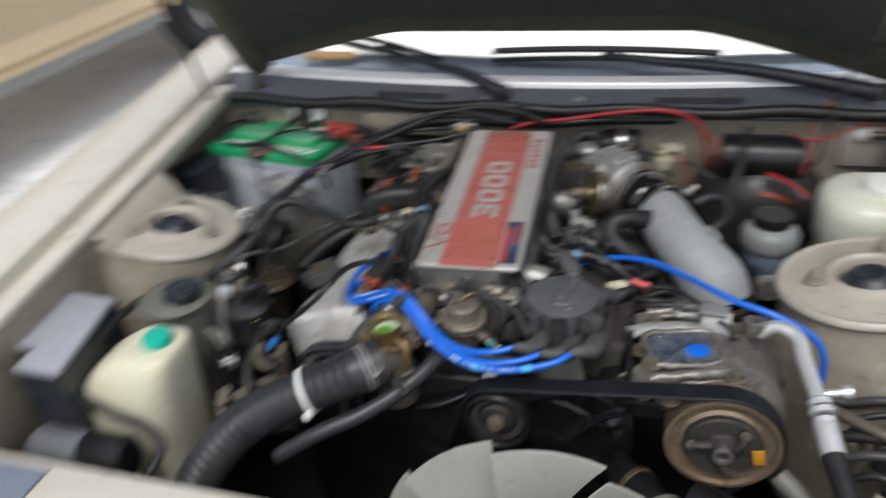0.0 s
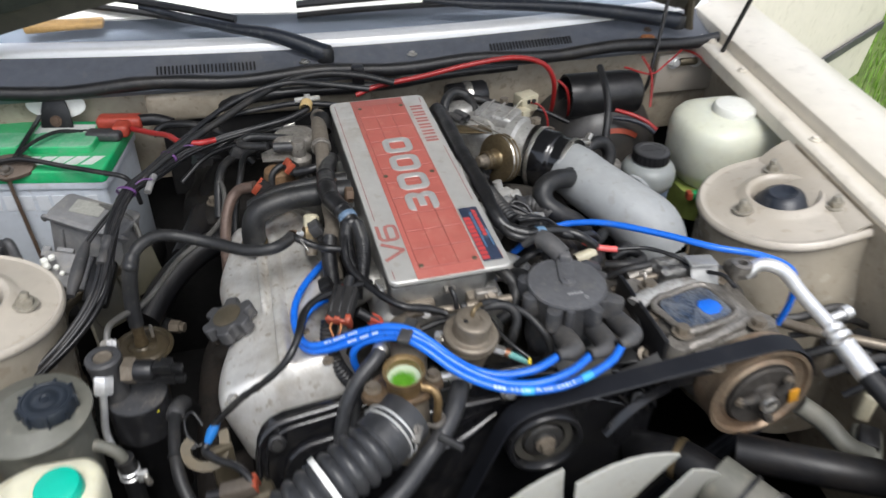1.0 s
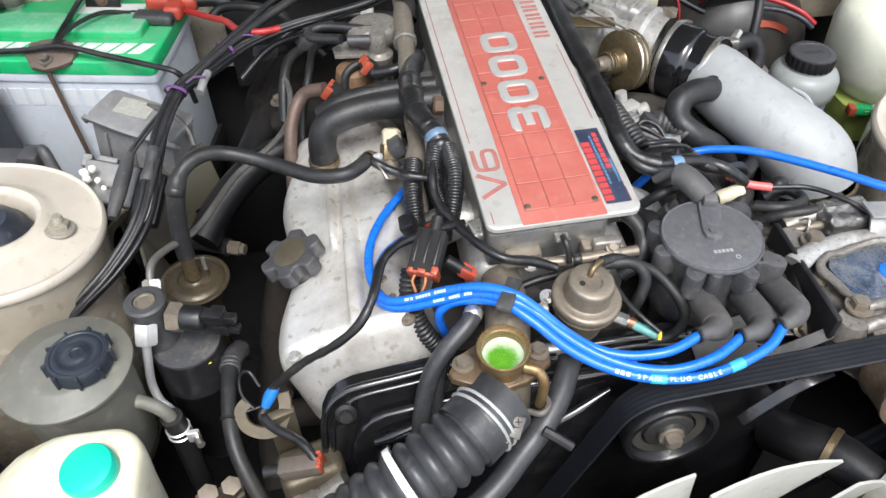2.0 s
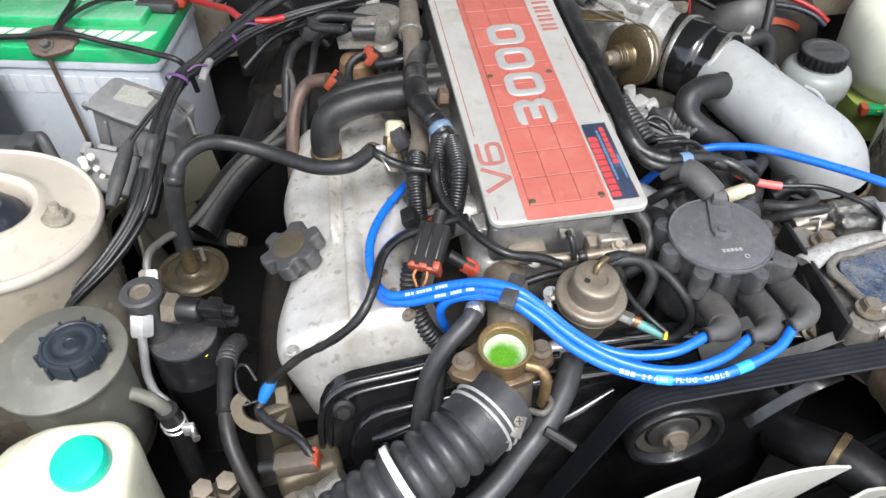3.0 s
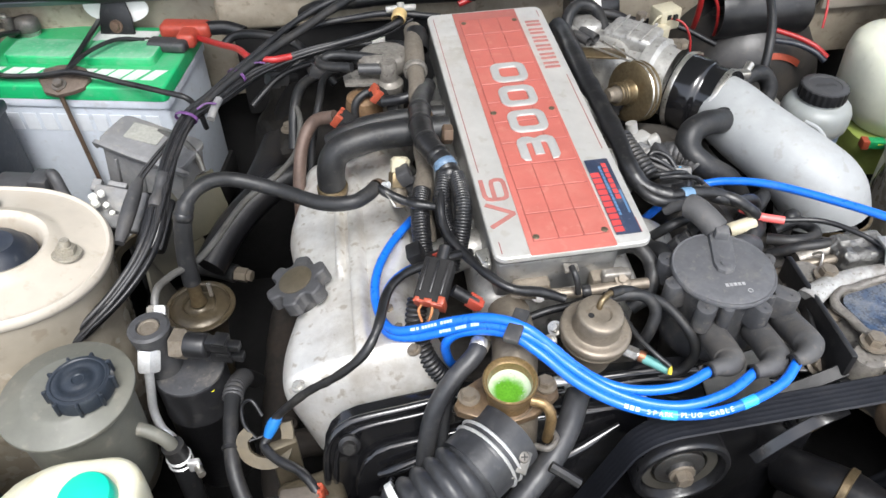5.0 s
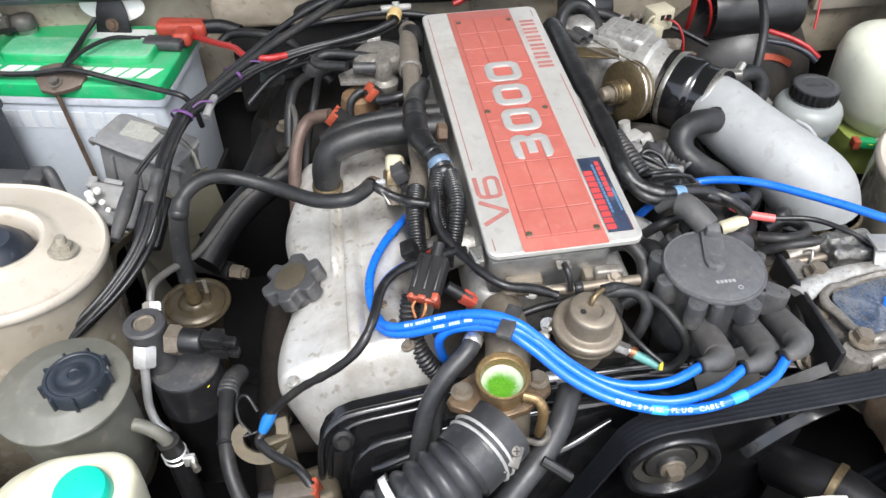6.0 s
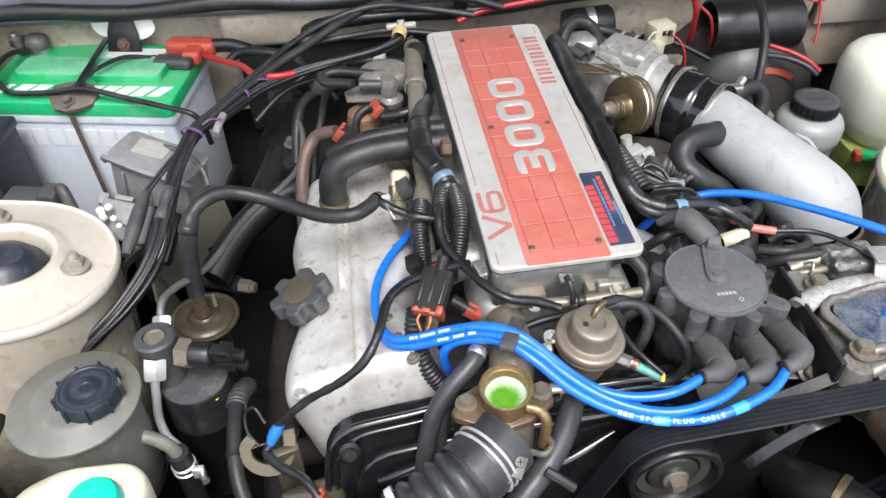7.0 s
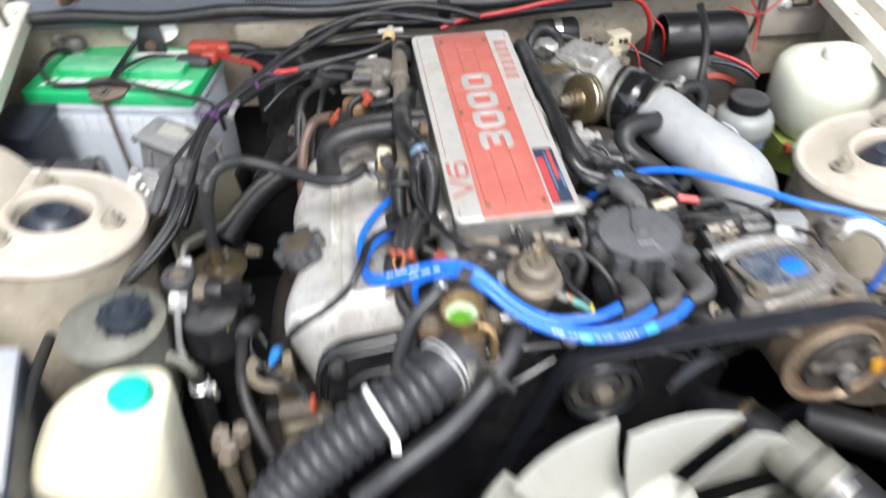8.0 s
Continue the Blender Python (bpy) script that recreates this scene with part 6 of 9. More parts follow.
under(elb, EL, "coupling", tube([(0.207, 1.097, 0.819), (0.220, 1.083, 0.819), (0.234, 1.068, 0.819), (0.247, 1.051, 0.8205)], lambda f: 0.0448 if f < 0.5 else 0.0448 - 0.0040 * min(1, (f - 0.5) / 0.12), 36), GLOSS, "glossy black rubber coupling")
for p, rr in (((0.211, 1.093, 0.819), 0.0449), ((0.244, 1.055, 0.8203), 0.0410)):
    under(elb, EL, "clamp_band", lathe([(rr - 0.003, -0.0030), (rr + 0.0004, -0.0030), (rr + 0.0009, 0), (rr + 0.0004, 0.0030), (rr - 0.003, 0.0030)], 44, frame_to(p, (0.6, -0.66, 0.02))), STEEL, "clamp band")
under(elb, EL, "clamp_screw", join(box(0.016, 0.011, 0.010, 0.002, (0.276, 1.082, 0.836)), lathe([(0.005, 0), (0.005, 0.014), (0, 0.014)], 12, frame_to((0.280, 1.085, 0.841), (0.5, 0.5, 0.3)))), STEEL)
under(elb, EL, "lower_boot", lathe([(0.044, 0.0), (0.046, 0.008), (0.044, 0.012), (0.047, 0.02), (0.044, 0.026), (0.048, 0.034), (0.045, 0.042), (0.049, 0.046), (0.049, 0.056), (0.044, 0.058)], 40, Matrix.Translation((0.3235, 0.925, 0.706))), BLACK, "ribbed black boot under the elbow")
under(elb, EL, "lower_band", lathe([(0.0445, 0.062), (0.0475, 0.062), (0.048, 0.066), (0.0475, 0.070), (0.0445, 0.070)], 44, Matrix.Translation((0.3235, 0.925, 0.698))), BRASS, "yellowed clamp band")
under(elb, EL, "meter_box", box(0.12, 0.10, 0.10, 0.012, (0.36, 0.90, 0.585), None, 3), BLACK, "black air meter box")
under(elb, EL, "nub", lathe([(0.007, 0), (0.006, 0.006), (0, 0.007)], 14, frame_to((0.318, 0.912, 0.792), (-0.3, -0.7, 0.6))), SILVER)
under(elb, EL, "ridge", tube([(0.305, 0.985, 0.838), (0.314, 0.975, 0.836), (0.322, 0.968, 0.828)], 0.0022, 8), SILVER)
sb = hose("breather_hose", [(0.236, 1.020, 0.815), (0.222, 1.006, 0.822), (0.196, 0.993, 0.830), (0.176, 0.982, 0.826), (0.174, 0.970, 0.812), (0.190, 0.956, 0.800), (0.217, 0.952, 0.782), (0.235, 0.945, 0.752), (0.24, 0.94, 0.72)], 0.0135, HOSE, "black rubber hose bent below the silver elbow", seg=18, clamps=((0.10, 0.0140, BLACK),))
part("spring_clip", tube([(-0.006, 0.002, 0.0135), (-0.007, 0.003, 0.0205), (0.000, 0.005, 0.0215), (0.001, 0.004, 0.0145)], 0.0009, 6), LEADMETAL, sb, "bent wire clip")

# ---- brake booster, reservoirs, wiper motor ----
boost = thing("brake_booster", (0.412, 1.36, 0.678), "round black brake booster with a red band", "brake booster")
BM = frame_to((0, 0, 0), (0, -1, 0))
part("shell", lathe([(0.118, -0.03), (0.120, 0.02), (0.122, 0.03), (0.119, 0.04), (0.108, 0.075), (0.085, 0.105), (0.05, 0.118), (0, 0.12)], 52, BM), BOOSTER, boost)
rows = []
for k in range(13):
    a = radians(52 + 3.6 * k)
    rows.append([(0.078 * math.cos(a), -0.1110, 0.078 * math.sin(a)), (0.070 * math.cos(a), -0.1150, 0.070 * math.sin(a))])
part("red_band", thicken(loft(rows), 0.001), ORANGE, boost, "red sticker on the shell")
part("master_cylinder", lathe([(0.024, 0.115), (0.024, 0.15), (0.018, 0.16), (0.018, 0.30), (0, 0.30)], 28, frame_to((0, 0, 0.0), (0, -1, 0))), ALU, boost, "cast master cylinder")

bres = thing("brake_reservoir", (0.408, 1.110, 0.704), "translucent brake fluid reservoir with a black ribbed cap", "reservoir")
part("bottle", lathe([(0.030, 0.0), (0.036, 0.006), (0.037, 0.024), (0.0395, 0.028), (0.0420, 0.032), (0.0428, 0.040), (0.0425, 0.052), (0.0395, 0.059), (0.034, 0.064), (0.028, 0.066), (0.028, 0.070), (0, 0.070)], 40), RESPLASTIC, bres, "milky plastic bottle")
part("lower_bowl", lathe([(0.026, -0.02), (0.0355, 0.001), (0.0375, 0.006), (0.0378, 0.027), (0.0372, 0.028)], 36), mat("blue_grey_plastic", (0.13, 0.17, 0.23), 0.35), bres, "blue-grey fluid level band")
cb = slab([((0.0295 if k % 4 < 2 else 0.0286) * math.cos(2 * math.pi * k / 96), (0.0295 if k % 4 < 2 else 0.0286) * math.sin(2 * math.pi * k / 96)) for k in range(96)], 0.0150, 0.0012)
cb.transform(Matrix.Translation((0, 0, 0.0695)))
bcap = part("cap", cb, BLACK, bres, "black ribbed cap", smooth=25)
part("cap_top", lathe([(0.0270, 0.0840), (0.0270, 0.0849), (0.0262, 0.0853), (0.020, 0.0853), (0.0195, 0.0848), (0, 0.0848)], 44), DUSTY, bcap, "dusty flat top")
for k in range(9):
    g = -0.012 + 0.003 * k
    part("print_bar", box(0.0016, 0.0075 if k % 3 else 0.0045, 0.0004, 0, (g, 0.0, 0.0849)), DUSTY, bcap, smooth=0)

tank = thing("coolant_tank", (0.574, 1.155, 0.675), "milky white coolant expansion tank", "coolant tank")
rows = []
for z, w, d in ((0.0, 0.125, 0.10), (0.012, 0.145, 0.12), (0.03, 0.155, 0.128), (0.045, 0.180, 0.142), (0.06, 0.192, 0.152), (0.110, 0.196, 0.157), (0.128, 0.190, 0.150), (0.137, 0.176, 0.136), (0.143, 0.150, 0.112), (0.147, 0.110, 0.085), (0.149, 0.04, 0.03)):
    rows.append([(x, y, z) for x, y in rounded(w, d, min(w, d) * 0.43, 9)])
part("tank_body", loft(rows, close=True), MILKY, tank)
part("tank_cap", lathe([(0.030, 0.140), (0.0335, 0.142), (0.034, 0.156), (0.031, 0.160), (0.02, 0.161), (0, 0.161)], 36, Matrix.Translation((-0.010, -0.010, 0))), MILKYCAP, tank, "white screw cap")
part("fluid", loft([[(x - 0.050, y - 0.012, z) for x, y in rounded(0.085, 0.112, 0.03, 6)] for z in (-0.02, 0.0, 0.028)], close=True), FLUIDGREEN, tank, "green coolant in the tank's foot")
hose("tank_hose", [(0.515, 1.09, 0.705), (0.50, 1.065, 0.715), (0.478, 1.04, 0.708), (0.462, 1.02, 0.68)], 0.007, MILKY, "pale plastic hose from the tank")
gconn = thing("sensor_plug", Matrix.Translation((0.487, 1.085, 0.710)) @ Matrix.Scale(0.64, 4), "green and orange electrical plug by the tank", "plug")
part("plug_body", box(0.034, 0.020, 0.018, 0.003, (0.008, 0, -0.009), Matrix.Rotation(-0.2, 4, "Z")), mat("green_plug", (0.01, 0.30, 0.10), 0.4), gconn)
part("lock", box(0.014, 0.022, 0.020, 0.002, (-0.014, 0.003, -0.010), Matrix.Rotation(-0.2, 4, "Z")), ORANGE, gconn, "orange lock")
part("mark", box(0.010, 0.002, 0.002, 0, (0.012, -0.011, 0.002)), mat("yellow_mark", (0.6, 0.5, 0.05), 0.4), gconn)

wm = thing("wiper_motor", (0.353, 1.305, 0.799), "black cylindrical wiper motor on the firewall", "wiper motor")
part("motor_can", lathe([(0, 0.030), (0.028, 0.028), (0.033, 0.010), (0.0345, -0.004), (0.0375, -0.005), (0.0385, 0.0), (0.0385, 0.10), (0.036, 0.125), (0.030, 0.13), (0, 0.132)], 40, frame_to((-0.01, 0, -0.002), (1, -0.02, 0.0))), BLACK, wm, "hollow-ended black can")
part("spindle", lathe([(0.006, -0.004), (0.006, 0.03)], 14, frame_to((-0.01, 0, -0.002), (1, -0.02, 0.0))), DARKSTEEL, wm)
wc = thing("wiring_connector", (0.252, 1.27, 0.812), "cream plastic wiring connector by the firewall", "connector")
part("shell", join(box(0.034, 0.026, 0.030, 0.003, (0, 0, -0.015), Matrix.Rotation(0.3, 4, "Z")), box(0.018, 0.020, 0.020, 0.002, (-0.012, -0.02, -0.022), Matrix.Rotation(0.5, 4, "Z"))), CREAM, wc)
for k in range(3):
    part("cavity", box(0.006, 0.004, 0.007, 0.0005, (-0.009 + 0.009 * k, -0.014 - 0.0015 * k + 0.003, 0.002), Matrix.Rotation(0.3, 4, "Z")), FLATDARK, wc)
rm = thing("relay_canister", (0.16, 1.325, 0.803), "black canister with a grey collar on the firewall", "canister")
part("can", lathe([(0, 0), (0.022, 0), (0.024, 0.004), (0.024, 0.065), (0.02, 0.07), (0, 0.07)], 30, frame_to((-0.03, 0, 0), (1, 0, 0.05))), BLACK, rm)
part("collar", lathe([(0.024, 0.03), (0.0255, 0.031), (0.0255, 0.042), (0.024, 0.043)], 30, frame_to((-0.03, 0, 0), (1, 0, 0.05))), STEEL, rm)
junction = thing("junction_plate", (0.60, 1.362, 0.815), "beige junction plate with two bolts on the firewall", "plate")
part("plate", box(0.12, 0.008, 0.075, 0.004, (0, 0, -0.055)), BAYPAINT, junction)
for dx in (-0.03, 0.015):
    hexbolt("bolt", frame_to((dx, -0.005, 0.005), (0, -1, 0.2)), junction, BRIGHT, 0.008, 0.010)

part("resistor", lathe([(0.006, -0.026), (0.007, -0.022), (0.007, 0.004), (0.006, 0.008)], 14, frame_to((0.004, -0.012, 0.008), (1, 0, 0))), OLIVE, junction, "small cylindrical resistor")
hose("washer_line", [(0.548, 1.40, 1.02), (0.535, 1.362, 0.95), (0.518, 1.335, 0.888), (0.503, 1.316, 0.846), (0.497, 1.312, 0.80), (0.49, 1.33, 0.76)], 0.0032, RUBBER, "thin black washer line hanging from the hood", "hose")

# ---- battery ----
BT = Matrix.Translation((-0.5186, 1.289, 0.60)) @ Matrix.Rotation(radians(-10.5), 4, "Z") @ Matrix.Diagonal((1, 0.91, 1, 1))
bat = thing("battery", BT, "grey car battery with a green lid, strapped down", "battery")
part("case", slab(rounded(0.252, 0.166, 0.006, 3), 0.180, 0.001), GREY, bat, "blue-grey battery case")
part("case_rim", slab(rounded(0.258, 0.172, 0.007, 3), 0.010, 0.002), GREY, bat).matrix_basis = Matrix.Translation((0, 0, 0.176))
part("lid", slab(rounded(0.258, 0.172, 0.008, 4), 0.0185, 0.003, 3), GREEN, bat, "green battery lid").matrix_basis = Matrix.Translation((0, 0, 0.1865))
for dx in (-0.050, 0.054):
    vent = part("vent_cover", slab(rounded(0.092, 0.052, 0.010, 4), 0.012, 0.003, 3), GREEN, bat, "raised vent cover with a dusty top")
    vent.matrix_basis = Matrix.Translation((dx, -0.003, 0.204))
    vent.data.materials.append(GREENDUST)
    for poly in vent.data.polygons:
        poly.material_index = 1 if poly.normal.z > 0.9 else 0
part("top_label", slab(rounded(0.085, 0.032, 0.003, 2), 0.0006, 0), LETTER, bat, "worn white label").matrix_basis = Matrix.Translation((0.036, 0.056, 0.2048))
for k in range(10):
    mark = box((0.008, 0.019, 0.018, 0.016, 0.018, 0.018, 0.018, 0.020, 0.018, 0.016)[k], 0.026, 0.0006, 0)
    for v in mark.verts:
        v.co.x += v.co.y * 0.45
    part("maker_mark", mark, LETTER, bat, smooth=0).matrix_basis = Matrix.Translation((-0.098 + 0.0228 * k, -0.052, 0.2049))
for k in range(10):
    part("maker_mark", box((0.007, 0.019, 0.017, 0.017, 0.018, 0.017, 0.017, 0.019, 0.017, 0.017)[k], 0.0012, 0.025, 0.0004, (-0.103 + 0.0228 * k, -0.0835, 0.139)), PALEGREY, bat, smooth=0)
part("post", lathe([(0.014, 0.2045), (0.013, 0.210), (0.009, 0.2105), (0.0085, 0.224), (0, 0.225)], 24, Matrix.Translation((-0.098, 0.058, 0))), STEEL, bat, "battery post")
ncl = part("clamp", join(lathe([(0.009, 0.211), (0.0155, 0.211), (0.0165, 0.216), (0.0155, 0.224), (0.012, 0.228), (0.004, 0.230), (0, 0.230)], 24, Matrix.Translation((-0.098, 0.058, 0))), box(0.030, 0.018, 0.012, 0.003, (-0.120, 0.060, 0.213)), box(0.012, 0.012, 0.026, 0.003, (-0.116, 0.045, 0.207))), LEADMETAL, bat, "grey cable clamp")
hexbolt("clamp_bolt", Matrix.Translation((-0.120, 0.047, 0.229)), ncl, STEEL, 0.006, 0.006)
boot = part("terminal_boot", join(box(0.068, 0.028, 0.022, 0.007, (0.120, 0.058, 0.2045), None, 3), box(0.024, 0.044, 0.020, 0.006, (0.128, 0.042, 0.2045), None, 3)), REDBOOT, bat, "red rubber terminal boot")
part("cable_sleeve", tube([(0.148, 0.060, 0.217), (0.174, 0.062, 0.217), (0.198, 0.058, 0.212)], 0.0095, 12), BLACK, bat)
part("fuse_cover", join(box(0.052, 0.024, 0.014, 0.005, (0.106, 0.018, 0.2055), Matrix.Rotation(-0.06, 4, "Z"), 3), lathe([(0.0045, -0.0012), (0.0062, -0.0012), (0.0062, 0.0012), (0.0045, 0.0012)], 18, Matrix.Translation((0.073, 0.030, 0.2125)))), DUSTY, bat, "dark plastic fuse cover with a ring terminal")
strap = part("hold_down", box(0.007, 0.165, 0.004, 0.001, (0.001, 0.010, 0.2165), Matrix.Rotation(0.09, 4, "Z")), BLACK, bat, "black battery strap")
plate = slab([(-0.036, 0.004), (-0.030, 0.020), (-0.012, 0.026), (0.01, 0.028), (0.03, 0.022), (0.040, 0.008), (0.036, -0.008), (0.02, -0.016), (0.0, -0.022), (-0.02, -0.018)], 0.006, 0.002)
plate.transform(Matrix.Diagonal((0.86, 1, 1, 1)))
part("strap_plate", plate, STRAPBROWN, bat, "dirty strap plate with a nut").matrix_basis = Matrix.Translation((0.001, -0.078, 0.204)) @ Euler((radians(22), 0, 0)).to_matrix().to_4x4()
hexbolt("strap_nut", Matrix.Translation((0.000, -0.086, 0.207)) @ Euler((radians(22), 0, 0)).to_matrix().to_4x4(), bat, LEADMETAL, 0.0062, 0.006)
part("strap_rod", tube([(0.001, -0.094, 0.205), (0.004, -0.0945, 0.14), (0.008, -0.096, 0.06), (0.010, -0.096, 0.0)], 0.003, 8), RUSTY, bat, "rusty hold-down rod")
rear = part("rear_anchor", slab([(-0.024, -0.008), (-0.021, 0.02), (-0.013, 0.046), (0.013, 0.046), (0.021, 0.02), (0.024, -0.008), (0.0, -0.014)], 0.004, 0.001), BLACK, bat, "black strap anchor")
rear.matrix_basis = Matrix.Translation((0.022, 0.066, 0.210)) @ Euler((radians(70), 0, 0)).to_matrix().to_4x4()
hexbolt("anchor_bolt", rear.matrix_basis @ Matrix.Translation((0, 0.004, 0.004)), bat, RUSTY, 0.006, 0.004)
part("pale_patch", lathe([(0.045, 0.0), (0.044, 0.001), (0, 0.0012)], 30, Matrix.Translation((0.022, 0.079, 0.236)) @ Euler((radians(82), 0, 0)).to_matrix().to_4x4() @ Matrix.Diagonal((1, 0.5, 1, 1))), WHITE, bat, "pale white patch behind the anchor")
tray = thing("battery_tray", BT @ Matrix.Translation((0, 0, -0.06)), "dark battery tray on the apron", "tray")
part("tray_plate", box(0.262, 0.184, 0.058, 0.004, (0, 0, 0.0)), FLATDARK, tray)

fuse = thing("fuse_box", Matrix.Translation((-0.640, 1.165, 0.655)) @ Matrix.Rotation(-0.15, 4, "Z"), "dark blue-black fuse box beside the battery", "fuse box")
part("box_body", box(0.066, 0.085, 0.135, 0.004, (0, 0, 0)), NAVY, fuse)
part("box_lid", box(0.072, 0.091, 0.014, 0.004, (0, 0, 0.130)), NAVY, fuse)

# ---- front left corner ----
rb = thing("relay_box", (-0.54, 0.645, 0.69), "black relay box with a pale flat lid", "relay box")
ol = [(-0.623, 0.735), (-0.502, 0.723), (-0.466, 0.560), (-0.535, 0.563), (-0.540, 0.605), (-0.580, 0.601)]
part("box_body", slab([(x + 0.54, y - 0.645) for x, y in ol], 0.100, 0.003), NAVY, rb)
lid = slab([((x + 0.538) * 0.975 + 0.0, (y - 0.645) * 0.975) for x, y in ol], 0.008, 0.003)
lid.transform(Matrix.Translation((0, 0, 0.100)))
# Pale grey base colour stands for the sky mirrored in the lid.
part("box_lid", lid, mat("sky_grey_lid", (0.36, 0.37, 0.41), 0.22, 0.0, 0.08, 12, (0.2, 0.2, 0.2), 0.2, 9, 0.05), rb, "flat lid with the sky's reflection in its grey")

wbt = thing("washer_bottle", (-0.405, 0.650, 0.52), "yellowed washer fluid bottle with a green cap", "washer bottle")
rows = []
for z, x0, x1, y0, y1 in ((0.0, -0.078, 0.036, -0.058, 0.045), (0.08, -0.082, 0.042, -0.062, 0.050), (0.170, -0.085, 0.046, -0.066, 0.052), (0.205, -0.084, 0.047, -0.064, 0.053), (0.226, -0.080, 0.049, -0.062, 0.052), (0.244, -0.062, 0.050, -0.056, 0.050), (0.256, -0.042, 0.050, -0.050, 0.047), (0.263, -0.030, 0.0485, -0.045, 0.043), (0.2665, -0.024, 0.045, -0.040, 0.039), (0.268, -0.016, 0.038, -0.032, 0.032)):
    rows.append([(x + (x0 + x1) / 2, y + (y0 + y1) / 2, z) for x, y in rounded(x1 - x0, y1 - y0, min(x1 - x0, y1 - y0) * 0.30, 6)])
part("bottle", loft(rows, close=True), YELLOWWHITE, wbt, "yellowed translucent bottle")
part("cap", lathe([(0.0185, -0.008), (0.0200, -0.006), (0.0203, 0.005), (0.0190, 0.0085), (0.0145, 0.0100), (0.006, 0.0104), (0, 0.0104)], 36, Matrix.Translation((0.018, 0.004, 0.270)) @ Euler((radians(6), radians(-6), 0)).to_matrix().to_4x4()), TEAL, wbt, "green snap cap")
hose("washer_hose", [(-0.495, 0.760, 0.770), (-0.492, 0.705, 0.775), (-0.490, 0.640, 0.772), (-0.484, 0.597, 0.765), (-0.468, 0.580, 0.748), (-0.417, 0.572, 0.73), (-0.381, 0.574, 0.715), (-0.347, 0.560, 0.70), (-0.351, 0.530, 0.68)], 0.0060, HOSE, "black rubber hose draped over the washer bottle")
horn = thing("headlamp_motor", (-0.44, 0.535, 0.695), "black cylindrical headlamp motor with a grey end", "motor")
part("motor_can", lathe([(0, 0.0), (0.026, 0.0), (0.030, 0.005), (0.030, 0.055), (0.024, 0.062), (0.0, 0.062)], 32, frame_to((0.0, 0, 0), (1, 0, 0))), BLACK, horn)
part("motor_end", lathe([(0, -0.075), (0.022, -0.075), (0.027, -0.07), (0.027, 0.0)], 32, frame_to((0.0, 0, 0), (1, 0, 0))), mat("grey_can", (0.2, 0.21, 0.23), 0.35, 0.4), horn, "satin grey end")

ps = thing("steering_reservoir", (-0.428, 0.758, 0.66), "smoky power steering reservoir with a ribbed black cap", "reservoir")
part("bowl", lathe([(0, 0.0), (0.038, 0.0), (0.043, 0.01), (0.0455, 0.06), (0.0475, 0.11), (0.048, 0.122)], 48), SMOKED, ps, "smoky translucent bowl")
part("rim", lathe([(0.0475, 0.118), (0.0525, 0.119), (0.054, 0.1215), (0.0537, 0.1240), (0.052, 0.1255), (0.036, 0.1285), (0.0345, 0.1300), (0.030, 0.131), (0, 0.131)], 56), SMOKED, ps, "flat dusty top")
pcap = part("cap", lathe([(0.0240, 0.130), (0.0252, 0.131), (0.0252, 0.1425), (0.0240, 0.1445), (0.0215, 0.1450), (0.0205, 0.1444), (0.0190, 0.1450), (0.0150, 0.1450), (0.0142, 0.1444), (0.0100, 0.1446), (0.0088, 0.1456), (0.0050, 0.1458), (0.0042, 0.1450), (0, 0.1450)], 52, Matrix.Translation((0.017, -0.004, 0.0))), CAPNAVY, ps, "black cap with lugs")
for k in range(9):
    a = 2 * math.pi * k / 9
    part("lug", box(0.0045, 0.0028, 0.0145, 0.001, (0.017 + 0.0256 * math.cos(a), -0.004 + 0.0256 * math.sin(a), 0.1305), Matrix.Rotation(a, 4, "Z")), CAPNAVY, pcap)

dr = thing("receiver_drier", (-0.345, 0.805, 0.58), "black receiver drier with a sight glass and pipe unions", "receiver drier")
part("canister", lathe([(0, 0), (0.030, 0.0), (0.032, 0.006), (0.032, 0.112), (0.0328, 0.113), (0.0328, 0.116), (0.032, 0.117), (0.032, 0.158), (0.0312, 0.1605), (0, 0.1605)], 44), BLACK, dr)
part("lid", lathe([(0.0312, 0.1600), (0.0306, 0.1625), (0.026, 0.1635), (0, 0.1640)], 44), CAPGREY, dr, "dusty flat lid")
part("yellow_dot", lathe([(0.0025, 0), (0.0022, 0.0006), (0, 0.0006)], 12, frame_to((0.021, -0.0225, 0.156), (0.6, -0.6, 0.5))), mat("yellow_dot", (0.8, 0.7, 0.02), 0.4), dr)
part("head", lathe([(0.016, 0.164), (0.0165, 0.205), (0.0175, 0.208), (0.018, 0.217), (0.016, 0.219), (0.0105, 0.219), (0.0095, 0.2165), (0, 0.2165)], 32, Matrix.Translation((-0.022, 0.004, 0))), DUSTY, dr, "cast head block")
part("sight_glass", lathe([(0.0095, 0.2168), (0.0088, 0.2182), (0.0070, 0.2182), (0.0064, 0.2174), (0, 0.2174)], 24, Matrix.Translation((-0.022, 0.004, 0))), OLDBRASS, dr, "sight glass")
hexbolt("union_nut", frame_to((-0.020, 0.016, 0.20), (0.05, 0.65, 0.6)), dr, STEEL, 0.0095, 0.020)
part("union_nut", lathe([(0.009, 0), (0.0105, 0.002), (0.0105, 0.018), (0.009, 0.020), (0.006, 0.020)], 6, frame_to((-0.0235, -0.008, 0.203), (-0.12, -0.5, -0.75))), BRIGHT, dr)
